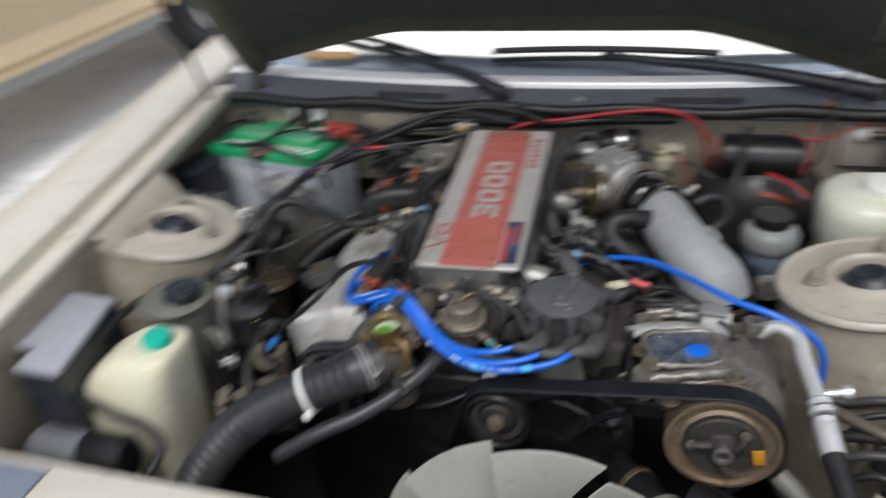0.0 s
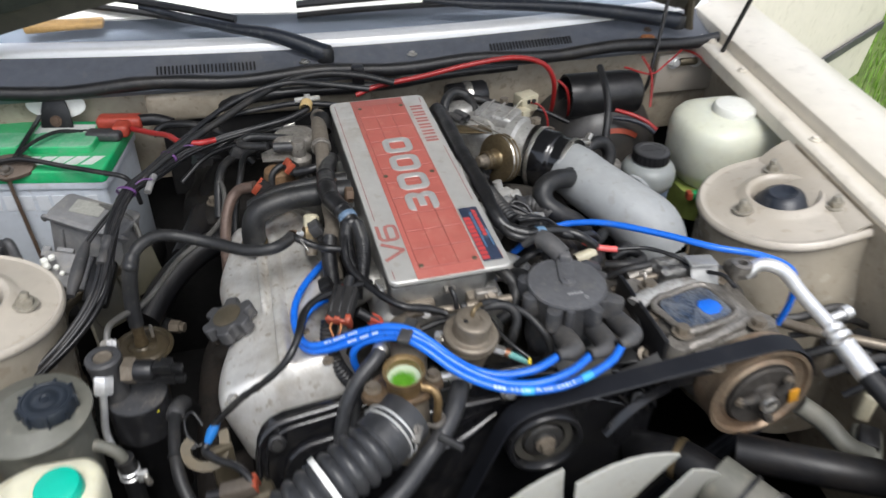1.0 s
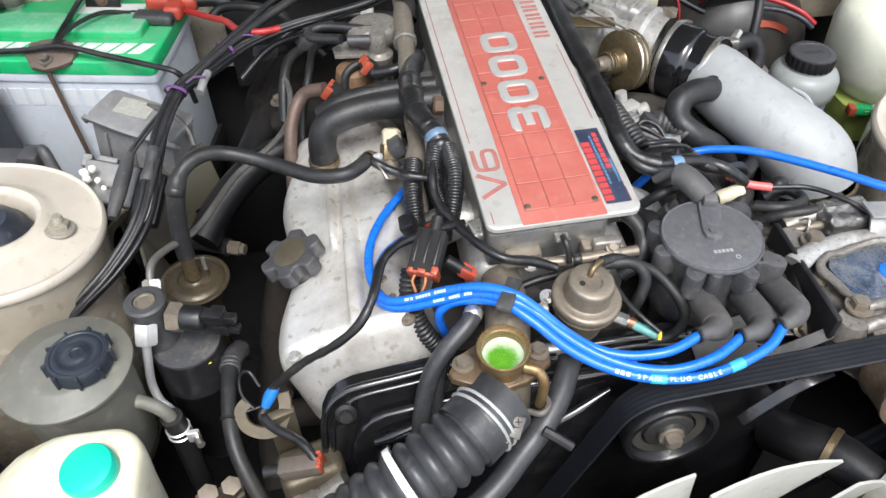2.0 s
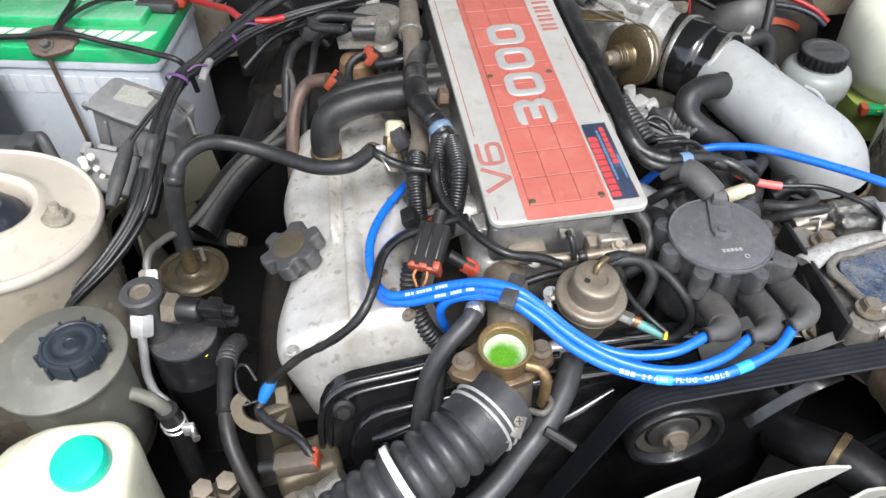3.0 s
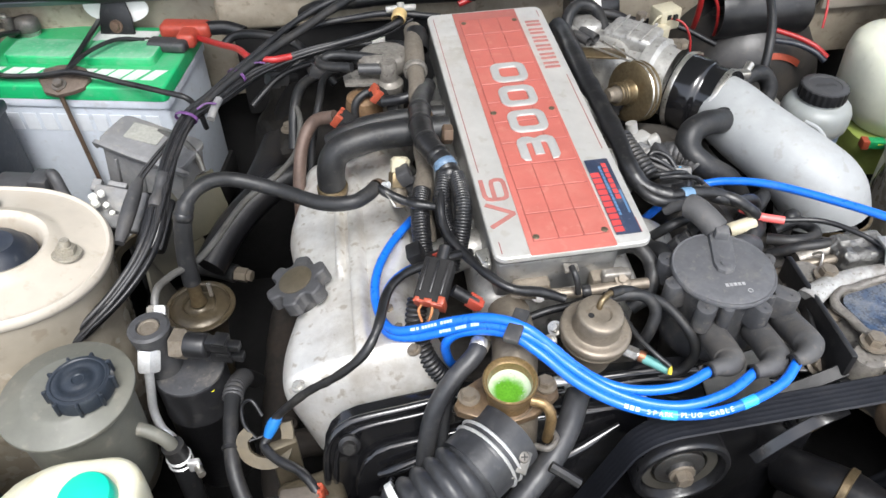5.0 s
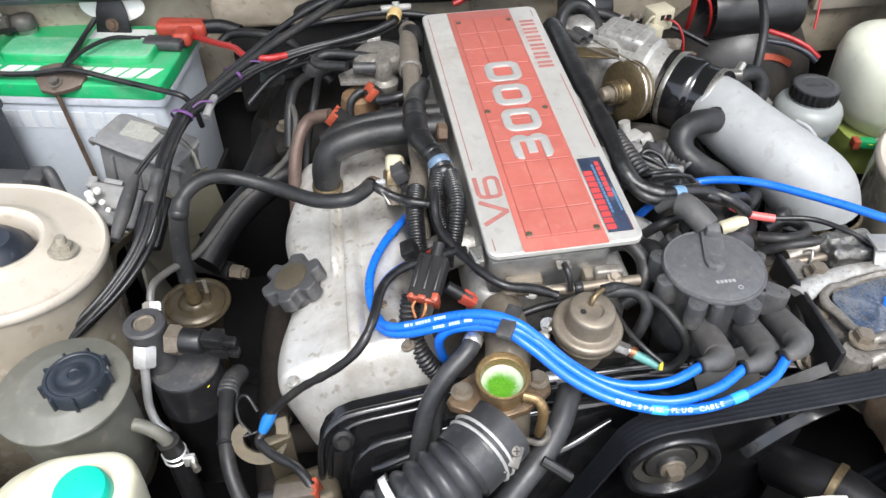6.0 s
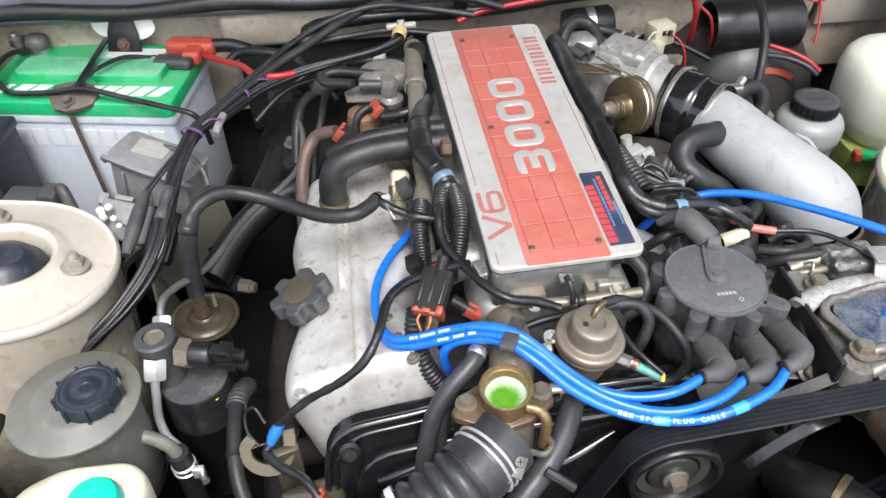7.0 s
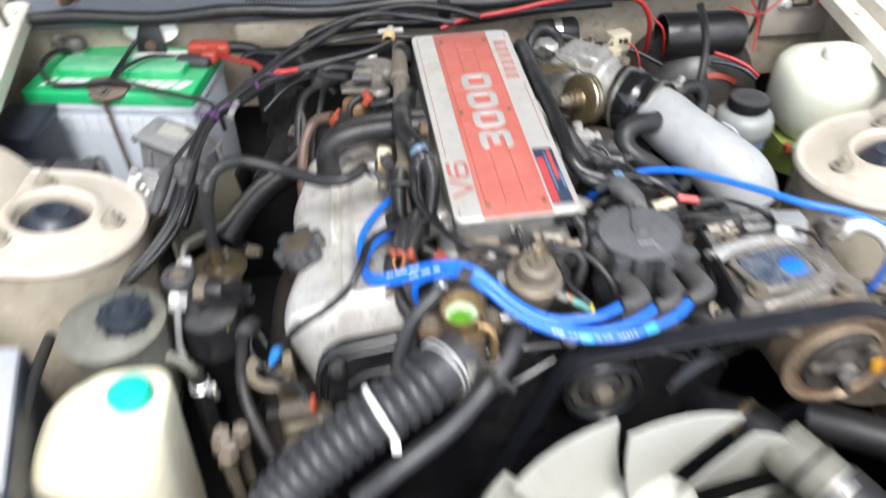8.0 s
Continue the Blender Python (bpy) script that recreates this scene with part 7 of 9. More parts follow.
part("switch_nut", lathe([(0.012, 0), (0.0142, 0.001), (0.0142, 0.011), (0.012, 0.013)], 6, frame_to((-0.004, -0.002, 0.200), (0.9, -0.25, 0.05))), OLDBRASS, dr, "dull hex nut")
part("pressure_switch", lathe([(0.0105, 0.012), (0.0115, 0.013), (0.0115, 0.030), (0.0105, 0.032), (0.0085, 0.033), (0, 0.033)], 24, frame_to((-0.004, -0.002, 0.200), (0.9, -0.25, 0.05))), BLACK, dr, "black pressure switch")
for dz in (-0.0085, 0.0095):
    turn = Matrix.Rotation(-0.27, 4, "Z")
    part("switch_plug", join(box(0.020, 0.011, 0.011, 0.0012, (0.037, -0.013 - dz * 0.2, 0.193 + dz), turn), box(0.012, 0.014, 0.0035, 0.0008, (0.040, -0.014 - dz * 0.2, 0.2035 + dz), turn), box(0.010, 0.008, 0.008, 0.001, (0.051, -0.017 - dz * 0.2, 0.1945 + dz), turn)), BLACK, dr, "black plug with a latch")
hose("pipe", [(-0.366, 0.826, 0.788), (-0.365, 0.848, 0.801), (-0.357, 0.872, 0.795), (-0.334, 0.915, 0.780), (-0.303, 1.002, 0.770), (-0.267, 1.048, 0.770), (-0.248, 1.090, 0.770), (-0.243, 1.127, 0.785), (-0.25, 1.16, 0.79)], 0.0036, PIPEGREY, "grey metal pipe running back past the valve cover", "pipe")
hose("pipe", [(-0.371, 0.786, 0.768), (-0.374, 0.781, 0.748), (-0.378, 0.777, 0.722), (-0.374, 0.769, 0.704), (-0.366, 0.764, 0.692), (-0.370, 0.768, 0.66), (-0.37, 0.77, 0.62)], 0.0040, BRIGHT, "bright metal pipe below the drier", "pipe")
eg = thing("check_valve", (-0.346, 0.888, 0.69), "brown domed check valve under a black hose", "valve")
part("dome", lathe([(0.012, -0.09), (0.018, -0.01), (0.024, 0.035), (0.0290, 0.0400), (0.0340, 0.0420), (0.0348, 0.0435), (0.0340, 0.0450), (0.0305, 0.0455), (0.0290, 0.0440), (0.0275, 0.0455), (0.0220, 0.0475), (0.0165, 0.0480), (0.0150, 0.0460), (0.0100, 0.0465), (0.0085, 0.0480), (0, 0.0485)], 48), VALVEBROWN, eg)
part("spout", lathe([(0.008, 0.05), (0.0065, 0.06), (0.0065, 0.08), (0, 0.08)], 16), BRASS, eg)
part("tab", box(0.004, 0.003, 0.018, 0.001, (0.013, 0.004, 0.053)), STEEL, eg)
st = thing("hose_stub", (-0.335, 1.01, 0.655), "black hose stub with a dull brass fitting", "hose stub")
part("stub", tube([(-0.05, 0.02, 0.0), (-0.025, 0.012, 0.0), (0.0, 0.0, 0.0)], 0.011, 12), HOSE, st)
part("fitting", lathe([(0.009, 0), (0.009, 0.014), (0.007, 0.015), (0.007, 0.02), (0, 0.02)], 6, frame_to((0, 0, 0), (0.9, -0.3, 0))), OLDBRASS, st)


# ---- ignition module and brackets between battery and tower ----
mod = thing("ignition_module", (-0.395, 1.03, 0.70), "dusty grey ignition module with straps and plugs", "ignition module")
MB = Vector((-0.395, 1.03, 0.70))
case = Matrix.Translation((-0.411, 1.102, 0.785)) @ Matrix.Rotation(radians(-25), 4, "Z") @ Matrix.Rotation(radians(10), 4, "Y")


def on_case(name, bm, material, label=""):
    bm.transform(case)
    under(mod, MB, name, bm, material, label)


body = slab([(-0.050, -0.022), (-0.044, -0.0255), (0.0, -0.0285), (0.044, -0.0255), (0.050, -0.022), (0.050, 0.022), (0.044, 0.025), (-0.044, 0.025), (-0.050, 0.022)], 0.060, 0.004, 3)
body.transform(Matrix.Translation((0, 0, -0.062)))
on_case("case_body", body, MODGREY, "dusty grey module case")
on_case("case_lid", slab(rounded(0.106, 0.056, 0.010, 4), 0.006, 0.002, 2), MODGREY, "lipped grey lid")
on_case("lid_lip", flat_bar([(-0.056, -0.024, -0.006), (-0.048, -0.029, 0.003), (0.0, -0.032, 0.004), (0.048, -0.029, 0.003), (0.056, -0.022, -0.006)], 0.006, 0.007), MODGREY, "raised lip along the lid")
lab = slab(rounded(0.040, 0.028, 0.002, 2), 0.0008, 0)
lab.transform(Matrix.Translation((-0.012, 0.006, 0.0062)) @ Matrix.Rotation(0.1, 4, "Z"))
on_case("label", lab, mat("faded_label", (0.30, 0.30, 0.27), 0.5, 0.0, 0.2, 40, (0.2, 0.19, 0.16), 0.4, 40), "faded pale label")
for dx in (-0.030, 0.004, 0.030):
    on_case("case_rib", box(0.003, 0.005, 0.036, 0.001, (dx, -0.028, -0.048)), MODGREY)
under(mod, MB, "strap", tube([(-0.405, 1.120, 0.790), (-0.380, 1.102, 0.790), (-0.362, 1.086, 0.778), (-0.356, 1.074, 0.762)], 0.0036, 8), PIPEGREY, "grey strap over the cover")
facing = frame_to((-0.441, 1.022, 0.752), (0.10, -0.52, 0.85)) @ Matrix.Rotation(radians(-24), 4, "Z")
for nm, bm, mm_, lb in (("plug", box(0.056, 0.046, 0.012, 0.003, (0, 0, 0.010), None, 3), MODGREY, "square grey plug"),
                        ("plug_collar", box(0.066, 0.056, 0.022, 0.004, (0.002, 0, -0.012)), BLACK, "black plug collar"),
                        ("plug_rib", box(0.020, 0.006, 0.008, 0.0015, (-0.006, 0.026, 0.014)), MODGREY, ""),
                        ("plug_rib", box(0.010, 0.014, 0.010, 0.0015, (-0.028, 0.022, 0.010)), MODGREY, ""),
                        ("plug_rib", box(0.010, 0.003, 0.003, 0.0008, (0.004, -0.006, 0.0215)), BLACK, ""),
                        ("plug_band", box(0.030, 0.060, 0.020, 0.004, (0.042, -0.008, 0.0)), BLACK, "black block beside the plug")):
    bm.transform(facing)
    under(mod, MB, nm, bm, mm_, lb)
under(mod, MB, "mount_plate", box(0.060, 0.004, 0.070, 0.002, (-0.362, 1.062, 0.680), Euler((radians(-22), 0, radians(35))).to_matrix().to_4x4()), OLIVEPANEL, "olive painted mounting plate")
under(mod, MB, "bracket", box(0.075, 0.004, 0.09, 0.002, (-0.398, 1.025, 0.66), Euler((radians(-30), 0, radians(35))).to_matrix().to_4x4()), OLIVEPANEL, "dull olive bracket plate")
wplug = thing("white_plug", Matrix.Translation((-0.458, 1.010, 0.787)) @ Matrix.Scale(0.78, 4), "white plastic wiring plug near the strut tower", "plug")
for dx, dy, dz, sz in ((0, 0, 0, 0.011), (0.010, 0.004, 0.004, 0.009), (0.005, -0.008, -0.003, 0.010), (0.018, -0.010, -0.004, 0.008), (0.026, -0.020, -0.008, 0.007)):
    part("shell", box(sz, sz, sz, sz * 0.42, (dx, dy, dz - 0.006), Euler((dx * 20, dy * 30, 0.6 + dx * 15)).to_matrix().to_4x4(), 4), MILKYCAP, wplug)
for i, (x, y, z, w) in enumerate(((-0.545, 1.045, 0.785, 0.04), (-0.515, 1.04, 0.79, 0.022), (-0.59, 1.05, 0.785, 0.03))):
    rl = thing("relay", (x, y, z - 0.045), "dusty grey relay behind the strut tower", "relay", "relays by the battery")
    part("relay_body", box(w, 0.026, 0.055, 0.004, (0, 0, 0), Matrix.Rotation(-0.2, 4, "Z")), DUSTY, rl)
    part("relay_foot", box(w * 0.8, 0.03, 0.02, 0.002, (0, 0, -0.018), Matrix.Rotation(-0.2, 4, "Z")), BLACK, rl)
hose("relay_wire", [(-0.50, 1.035, 0.775), (-0.498, 1.03, 0.805), (-0.492, 1.022, 0.808), (-0.487, 1.015, 0.79), (-0.48, 1.01, 0.76)], 0.006, DUSTY, "grey sheathed wire by the relays", "wire")
br = thing("bracket", (-0.335, 0.935, 0.60), "long olive bracket plate beside the inner wing", "bracket")
part("plate", box(0.004, 0.13, 0.11, 0.002, (-0.050, 0.02, 0.0), Euler((0, radians(-14), radians(18))).to_matrix().to_4x4()), DARKBAY, br)
part("edge", flat_bar([(-0.111, 0.027, 0.118), (-0.104, 0.037, 0.139), (-0.084, 0.064, 0.141), (-0.043, 0.104, 0.141)], 0.004, 0.012), PALEOLIVE, br, "pale folded edge")
hose("heater_pipe", [(-0.31, 1.10, 0.70), (-0.29, 1.16, 0.71), (-0.27, 1.24, 0.72), (-0.25, 1.33, 0.73)], 0.020, SHADERUBBER, "thick black heater hose along the block")
hose("black_hose", [(-0.36, 1.00, 0.68), (-0.33, 1.05, 0.70), (-0.29, 1.09, 0.715), (-0.25, 1.11, 0.72)], 0.019, SHADERUBBER, "thick black hose beside the valve cover")

# ---- hoses round the engine ----
hose("breather_hose", [(-0.346, 0.888, 0.768), (-0.345, 0.893, 0.800), (-0.338, 0.900, 0.842), (-0.328, 0.914, 0.856), (-0.310, 0.927, 0.859), (-0.288, 0.932, 0.853), (-0.251, 0.922, 0.845), (-0.213, 0.897, 0.846), (-0.185, 0.890, 0.849), (-0.170, 0.899, 0.849), (-0.162, 0.911, 0.847)], lambda f: 0.0085 if f < 0.25 else 0.0070, HOSE, "black breather hose arching over the valve cover", seg=14, clamps=((0.20, 0.0084, BLACK),))
hose("ventilation_hose", [(-0.206, 0.982, 0.785), (-0.205, 0.982, 0.818), (-0.196, 0.988, 0.836), (-0.169, 0.993, 0.844), (-0.136, 0.999, 0.845), (-0.080, 1.000, 0.845)], 0.0145, HOSE, "thick black ventilation hose into the plenum", seg=16, clamps=((0.07, 0.0155, BRASS),))
hose("ventilation_hose", [(-0.205, 1.040, 0.812), (-0.189, 1.036, 0.824), (-0.165, 1.037, 0.832), (-0.121, 1.037, 0.838), (-0.080, 1.035, 0.84)], 0.010, HOSE, "black rubber hose into the plenum", seg=12)
hose("brown_pipe", [(-0.250, 1.00, 0.68), (-0.248, 1.025, 0.73), (-0.245, 1.045, 0.768), (-0.237, 1.066, 0.797), (-0.222, 1.078, 0.815), (-0.198, 1.066, 0.827)], 0.0075, PIPEBROWN, "brown rubber pipe behind the valve cover", "hose")
fit_ = thing("pipe_fitting", (-0.137, 0.957, 0.80), "cream and brass fitting above the valve cover", "fitting")
part("hex", lathe([(0.010, 0.0), (0.0115, 0.001), (0.0115, 0.014), (0.010, 0.016)], 6, frame_to((0, 0, 0.008), (0.1, 0.5, 0.85))), BRASS, fit_)
part("sleeve", lathe([(0.0080, 0.014), (0.0098, 0.015), (0.0098, 0.028), (0.007, 0.031), (0, 0.031)], 8, frame_to((0, 0, 0.008), (0.1, 0.5, 0.85))), CREAM, fit_, "cream plastic sleeve")
part("stem", lathe([(0.007, -0.02), (0.009, 0.0), (0.009, 0.01)], 14, frame_to((0, 0, 0.008), (0.1, 0.5, 0.85))), OLDBRASS, fit_)
f3 = thing("hose_nozzle", (-0.160, 0.913, 0.847), "rusty spout at the end of the breather hose", "nozzle")
part("nozzle", lathe([(0.0062, -0.004), (0.0072, -0.002), (0.0072, 0.004), (0.0050, 0.006), (0.0046, 0.016), (0, 0.016)], 18, frame_to((0, 0, 0), (0.35, 0.75, -0.5))), RUSTY, f3)
part("screw", lathe([(0.0030, 0), (0.0030, 0.007), (0, 0.0075)], 10, frame_to((0.006, -0.004, 0.004), (0.7, -0.5, 0.4))), BRIGHT, f3, "small bright screw")
hose("wire", [(-0.158, 0.908, 0.849), (-0.152, 0.901, 0.848), (-0.144, 0.898, 0.844), (-0.134, 0.893, 0.842), (-0.124, 0.887, 0.842), (-0.108, 0.882, 0.842)], 0.0044, TAPE, "taped black wire bundle to the harness", "wire", wobble=0.3)
hose("wire", [(-0.155, 0.904, 0.850), (-0.150, 0.893, 0.849), (-0.145, 0.884, 0.844)], 0.0010, STEEL, "short bare wire by the breather hose", "wire")

act = thing("vacuum_actuator", (-0.150, 1.115, 0.80), "dirty cast vacuum actuator with a round top", "actuator")
part("drum", lathe([(0.024, 0.040), (0.030, 0.048), (0.031, 0.054), (0.030, 0.061), (0.025, 0.0655), (0.012, 0.0675), (0, 0.068)], 36, Matrix.Translation((0.012, 0.018, 0)) @ Matrix.Diagonal((1, 0.85, 1, 1))), HEADALU, act, "flat dusty diaphragm drum")
part("tower", lathe([(0.0150, -0.01), (0.0150, 0.036), (0.0162, 0.038), (0.0162, 0.043), (0.0120, 0.0455), (0.0100, 0.0470), (0.0098, 0.0655), (0.0086, 0.0690), (0, 0.0695)], 28, Matrix.Translation((0.015, -0.012, 0))), HEADALU, act, "stepped grey cylinder")
part("spout", lathe([(0.0062, 0), (0.0062, 0.03), (0, 0.031)], 12, frame_to((0.012, -0.012, 0.060), (-1, 0.06, 0.02))), DUSTY, act)
part("flange_plate", slab([(-0.034, -0.016), (0.004, -0.020), (0.006, 0.012), (-0.020, 0.014), (-0.036, 0.002)], 0.004, 0.001), HEADALU, act, "cast flange plate").matrix_basis = Matrix.Translation((0, 0, 0.043))
part("rusty_body", lathe([(0.021, -0.03), (0.0215, 0.020), (0.0195, 0.030), (0.012, 0.0355), (0, 0.036)], 28, Matrix.Translation((-0.015, -0.018, 0))), RUSTBODY, act, "rust-stained lower body")
part("side_tube", tube([(0.002, -0.026, 0.040), (-0.012, -0.030, 0.042), (-0.024, -0.036, 0.034), (-0.026, -0.042, 0.018), (-0.020, -0.048, 0.002)], 0.0046, 12), HOSE, act, "short dark tube")
hose("vacuum_hose", [(-0.175, 1.100, 0.866), (-0.205, 1.115, 0.862), (-0.210, 1.130, 0.860), (-0.195, 1.137, 0.862), (-0.165, 1.130, 0.862), (-0.140, 1.122, 0.862)], 0.0055, HOSE, "thin black vacuum hose in a loop")


def plug(x, y, z, way, colour, label, size=(0.016, 0.014, 0.024), shell=None):
    """An electrical plug with a coloured lock and a rubber tail."""
    p = thing("wiring_plug", (x, y, z), label, "plug", "engine wiring plugs")
    m = frame_to((0, 0, 0), way)
    b1 = box(size[0], size[1], size[2], 0.002)
    b1.transform(m)
    part("shell", b1, shell or (FLATDARK if colour is ORANGE else DUSTY), p)
    b2 = box(size[0] * 1.08, size[1] * 1.08, 0.006, 0.0015, (0, 0, size[2] - 0.003))
    if colour is ORANGE:
        b2 = join(box(size[0] * 0.98, size[1] * 0.55, 0.0032, 0.0010, (0, size[1] * 0.18, size[2] - 0.001)), box(size[0] * 0.22, size[1] * 1.15, 0.0075, 0.001, (size[0] * 0.42, 0, size[2] - 0.006)), box(size[0] * 0.16, size[1] * 0.8, 0.005, 0.0008, (-size[0] * 0.36, size[1] * 0.1, size[2] - 0.003)), box(size[0] * 0.26, size[1] * 0.3, 0.004, 0.0008, (0, size[1] * 0.42, size[2] - 0.002)))
    b2.transform(m)
    part("lock", b2, colour, p, "coloured plug lock")
    b3 = tube([(0, 0, -0.014), (0, 0, -0.006), (0, 0, 0.002)], 0.0055, 10)
    b3.transform(m)
    part("tail", b3, RUBBER, p)
    for sx in (-1, 1) if colour is not ORANGE else ():
        b4 = box(0.003, size[1] * 1.25, 0.012, 0.0005, (sx * size[0] * 0.45, 0, size[2] - 0.012))
        b4.transform(m)
        part("rib", b4, colour, p)
    return p


plug(-0.180, 1.047, 0.824, (-0.55, 0.25, 0.45), ORANGE, "orange locked wiring plug above the valve cover", (0.019, 0.015, 0.020))
plug(-0.141, 1.078, 0.836, (-0.55, -0.1, 0.55), ORANGE, "orange locked wiring plug by the actuator", (0.020, 0.014, 0.018))
plug(-0.185, 1.04, 0.80, (-0.6, -0.1, -0.3), ORANGE, "orange locked wiring plug low by the hoses", (0.012, 0.012, 0.016))
cplug = plug(-0.112, 0.812, 0.840, (-0.36, -0.84, -0.36), ORANGE, "black ribbed wiring connector with an orange lock", (0.026, 0.018, 0.040))
cpm = frame_to((0, 0, 0), (-0.36, -0.84, -0.36))
for k in (-0.009, 0.0, 0.009):
    ridge = box(0.0022, 0.021, 0.030, 0.0006, (k, 0, 0.003))
    ridge.transform(cpm)
    part("ridge", ridge, BLACK, cplug)
for k in (-0.005, 0.003):
    lead = tube([(k, 0.002, 0.040), (k * 1.4, 0.0, 0.047), (k * 0.6, -0.006, 0.054)], 0.0012, 6)
    lead.transform(cpm)
    part("bare_lead", lead, RUSTPLUG, cplug, "thin copper-coloured lead")
plug(-0.092, 0.795, 0.81, (0.5, -0.2, -0.3), REDBOOT, "small red locked plug under the plenum", (0.008, 0.008, 0.013))
plug(-0.112, 0.835, 0.825, (0.3, -0.3, 0.4), REDBOOT, "small red locked plug by the harness", (0.007, 0.007, 0.011))
plug(-0.262, 0.676, 0.716, (0.86, -0.1, 0.22), ORANGE, "grey sensor plug with an orange lock", (0.015, 0.015, 0.036), MODBROWN)
plug(0.118, 0.905, 0.820, (0.6, -0.3, 0.3), TAPE, "black wiring plug beside the plenum", (0.018, 0.014, 0.026))
plug(0.140, 0.90, 0.818, (0.7, 0.2, -0.1), DUSTY, "grey wiring plug beside the plenum", (0.018, 0.014, 0.022))
whs = thing("white_sensor", Matrix.Translation((0.125, 0.992, 0.80)) @ Matrix.Scale(0.78, 4), "white plastic sensor beside the plenum", "sensor")
part("body", join(box(0.030, 0.022, 0.030, 0.005, (0, 0, 0), Matrix.Rotation(0.5, 4, "Z"), 3), lathe([(0.009, 0), (0.009, 0.014), (0.006, 0.016), (0, 0.016)], 16, frame_to((0.012, -0.004, 0.018), (0.9, 0.0, 0.4))), lathe([(0.008, 0), (0.008, 0.014), (0, 0.015)], 16, frame_to((-0.008, 0.01, 0.028), (-0.2, 0.2, 0.9)))), mat("aged_white_plastic", (0.28, 0.275, 0.26), 0.45, 0.0, 0.12, 30, (0.3, 0.27, 0.22), 0.4, 40), whs)
part("tail", tube([(0.0, -0.005, 0.004), (0.01, -0.03, 0.0), (0.012, -0.05, -0.004)], 0.009, 10), BLACK, whs)

# ---- wiring looms ----
LO = "black wiring looms"
loom_tail = [(-0.358, 1.085, 0.828), (-0.372, 1.035, 0.819), (-0.379, 0.987, 0.808), (-0.384, 0.941, 0.795), (-0.396, 0.908, 0.782), (-0.417, 0.878, 0.768), (-0.440, 0.857, 0.755), (-0.464, 0.845, 0.738), (-0.488, 0.834, 0.715)]
loom1 = [(-0.060, 1.237, 0.850), (-0.124, 1.240, 0.858), (-0.175, 1.245, 0.852), (-0.218, 1.236, 0.850), (-0.257, 1.213, 0.845), (-0.289, 1.181, 0.840), (-0.318, 1.148, 0.836), (-0.342, 1.114, 0.832)] + [(x + 0.004, y, z + 0.003) for x, y, z in loom_tail]
loom2 = [(-0.105, 1.226, 0.857), (-0.141, 1.208, 0.850), (-0.191, 1.196, 0.845), (-0.240, 1.184, 0.840), (-0.284, 1.164, 0.835), (-0.309, 1.142, 0.831), (-0.334, 1.110, 0.829)] + loom_tail
loom3 = [(-0.015, 1.238, 0.872), (-0.085, 1.253, 0.880), (-0.128, 1.267, 0.880), (-0.172, 1.264, 0.875), (-0.216, 1.246, 0.866), (-0.251, 1.220, 0.857), (-0.281, 1.185, 0.850), (-0.312, 1.150, 0.842), (-0.338, 1.118, 0.835)] + [(x - 0.004, y + 0.003, z + 0.002) for x, y, z in loom_tail]
hose("wiring_loom", loom1, lambda f: 0.0042 - 0.0016 * min(1, f * 1.5), LOOM, "black sheathed loom past the battery", "wiring loom", group=LO)
hose("wiring_loom", loom2, lambda f: 0.0048 - 0.0020 * min(1, f * 1.5), LOOM, "grey-black sheathed loom past the battery", "wiring loom", group=LO)
hose("wiring_loom", loom3, lambda f: 0.0048 - 0.0018 * min(1, f * 1.5), LOOM, "thick black loom from the plenum's rear end", "wiring loom", group=LO)
rnd = random.Random(33)
for k in range(6):
    dx, dy, dz, ph = rnd.uniform(-0.011, 0.011), rnd.uniform(-0.006, 0.008), rnd.uniform(-0.008, 0.004), rnd.uniform(0, 6)
    pts = [(p[0] + dx * (0.25 + 0.75 * abs(math.sin(0.55 * i + ph))), p[1] + dy + 0.003 * math.sin(i * 0.9 + ph), p[2] + dz + 0.002 * math.cos(i + ph)) for i, p in enumerate(loom2[k % 3:])]
    hose("wiring_strand", pts, rnd.choice((0.0018, 0.0022, 0.0026)), (RUBBER, LOOM, BLACK)[k % 3], "single black wire of the loom", "wire", group=LO)
for dx in (-0.002, 0.003):
    hose("wiring_strand", [(-0.358 + dx, 1.085, 0.826), (-0.384 + dx, 1.046, 0.816), (-0.400 + dx, 1.022, 0.808), (-0.408 + dx, 1.006, 0.803)], 0.0018, LOOM, "thin black wire to the fuse holder", "wire", group=LO)
knot = thing("tape_wrap", (-0.380, 0.984, 0.809), "grey tape wrapped round the loom", "tape")
part("wrap", tube([(0.003, 0.019, 0.006), (0.001, 0.006, 0.002), (-0.001, -0.008, -0.001), (-0.003, -0.020, -0.005)], lambda f: 0.0060 + 0.0010 * math.sin(9 * f), 14), DUSTY, knot)
for p, way_ in (((-0.309, 1.152, 0.836), (-0.6, -0.75, -0.1)), ((-0.360, 1.083, 0.829), (-0.3, -0.85, -0.25))):
    tie = thing("cable_tie", p, "purple cable tie round the loom", "cable tie", "cable ties")
    part("band", lathe([(0.0125, -0.002), (0.0133, -0.0015), (0.0133, 0.0015), (0.0125, 0.002)], 24, frame_to((0, 0, 0), way_) @ Matrix.Diagonal((1.0, 0.7, 1, 1))), PURPLE, tie)
    part("tail", tube([(0.012, 0.006, 0.006), (0.022, 0.010, 0.010), (0.034, 0.008, 0.010)], 0.0012, 5), PURPLE, tie)
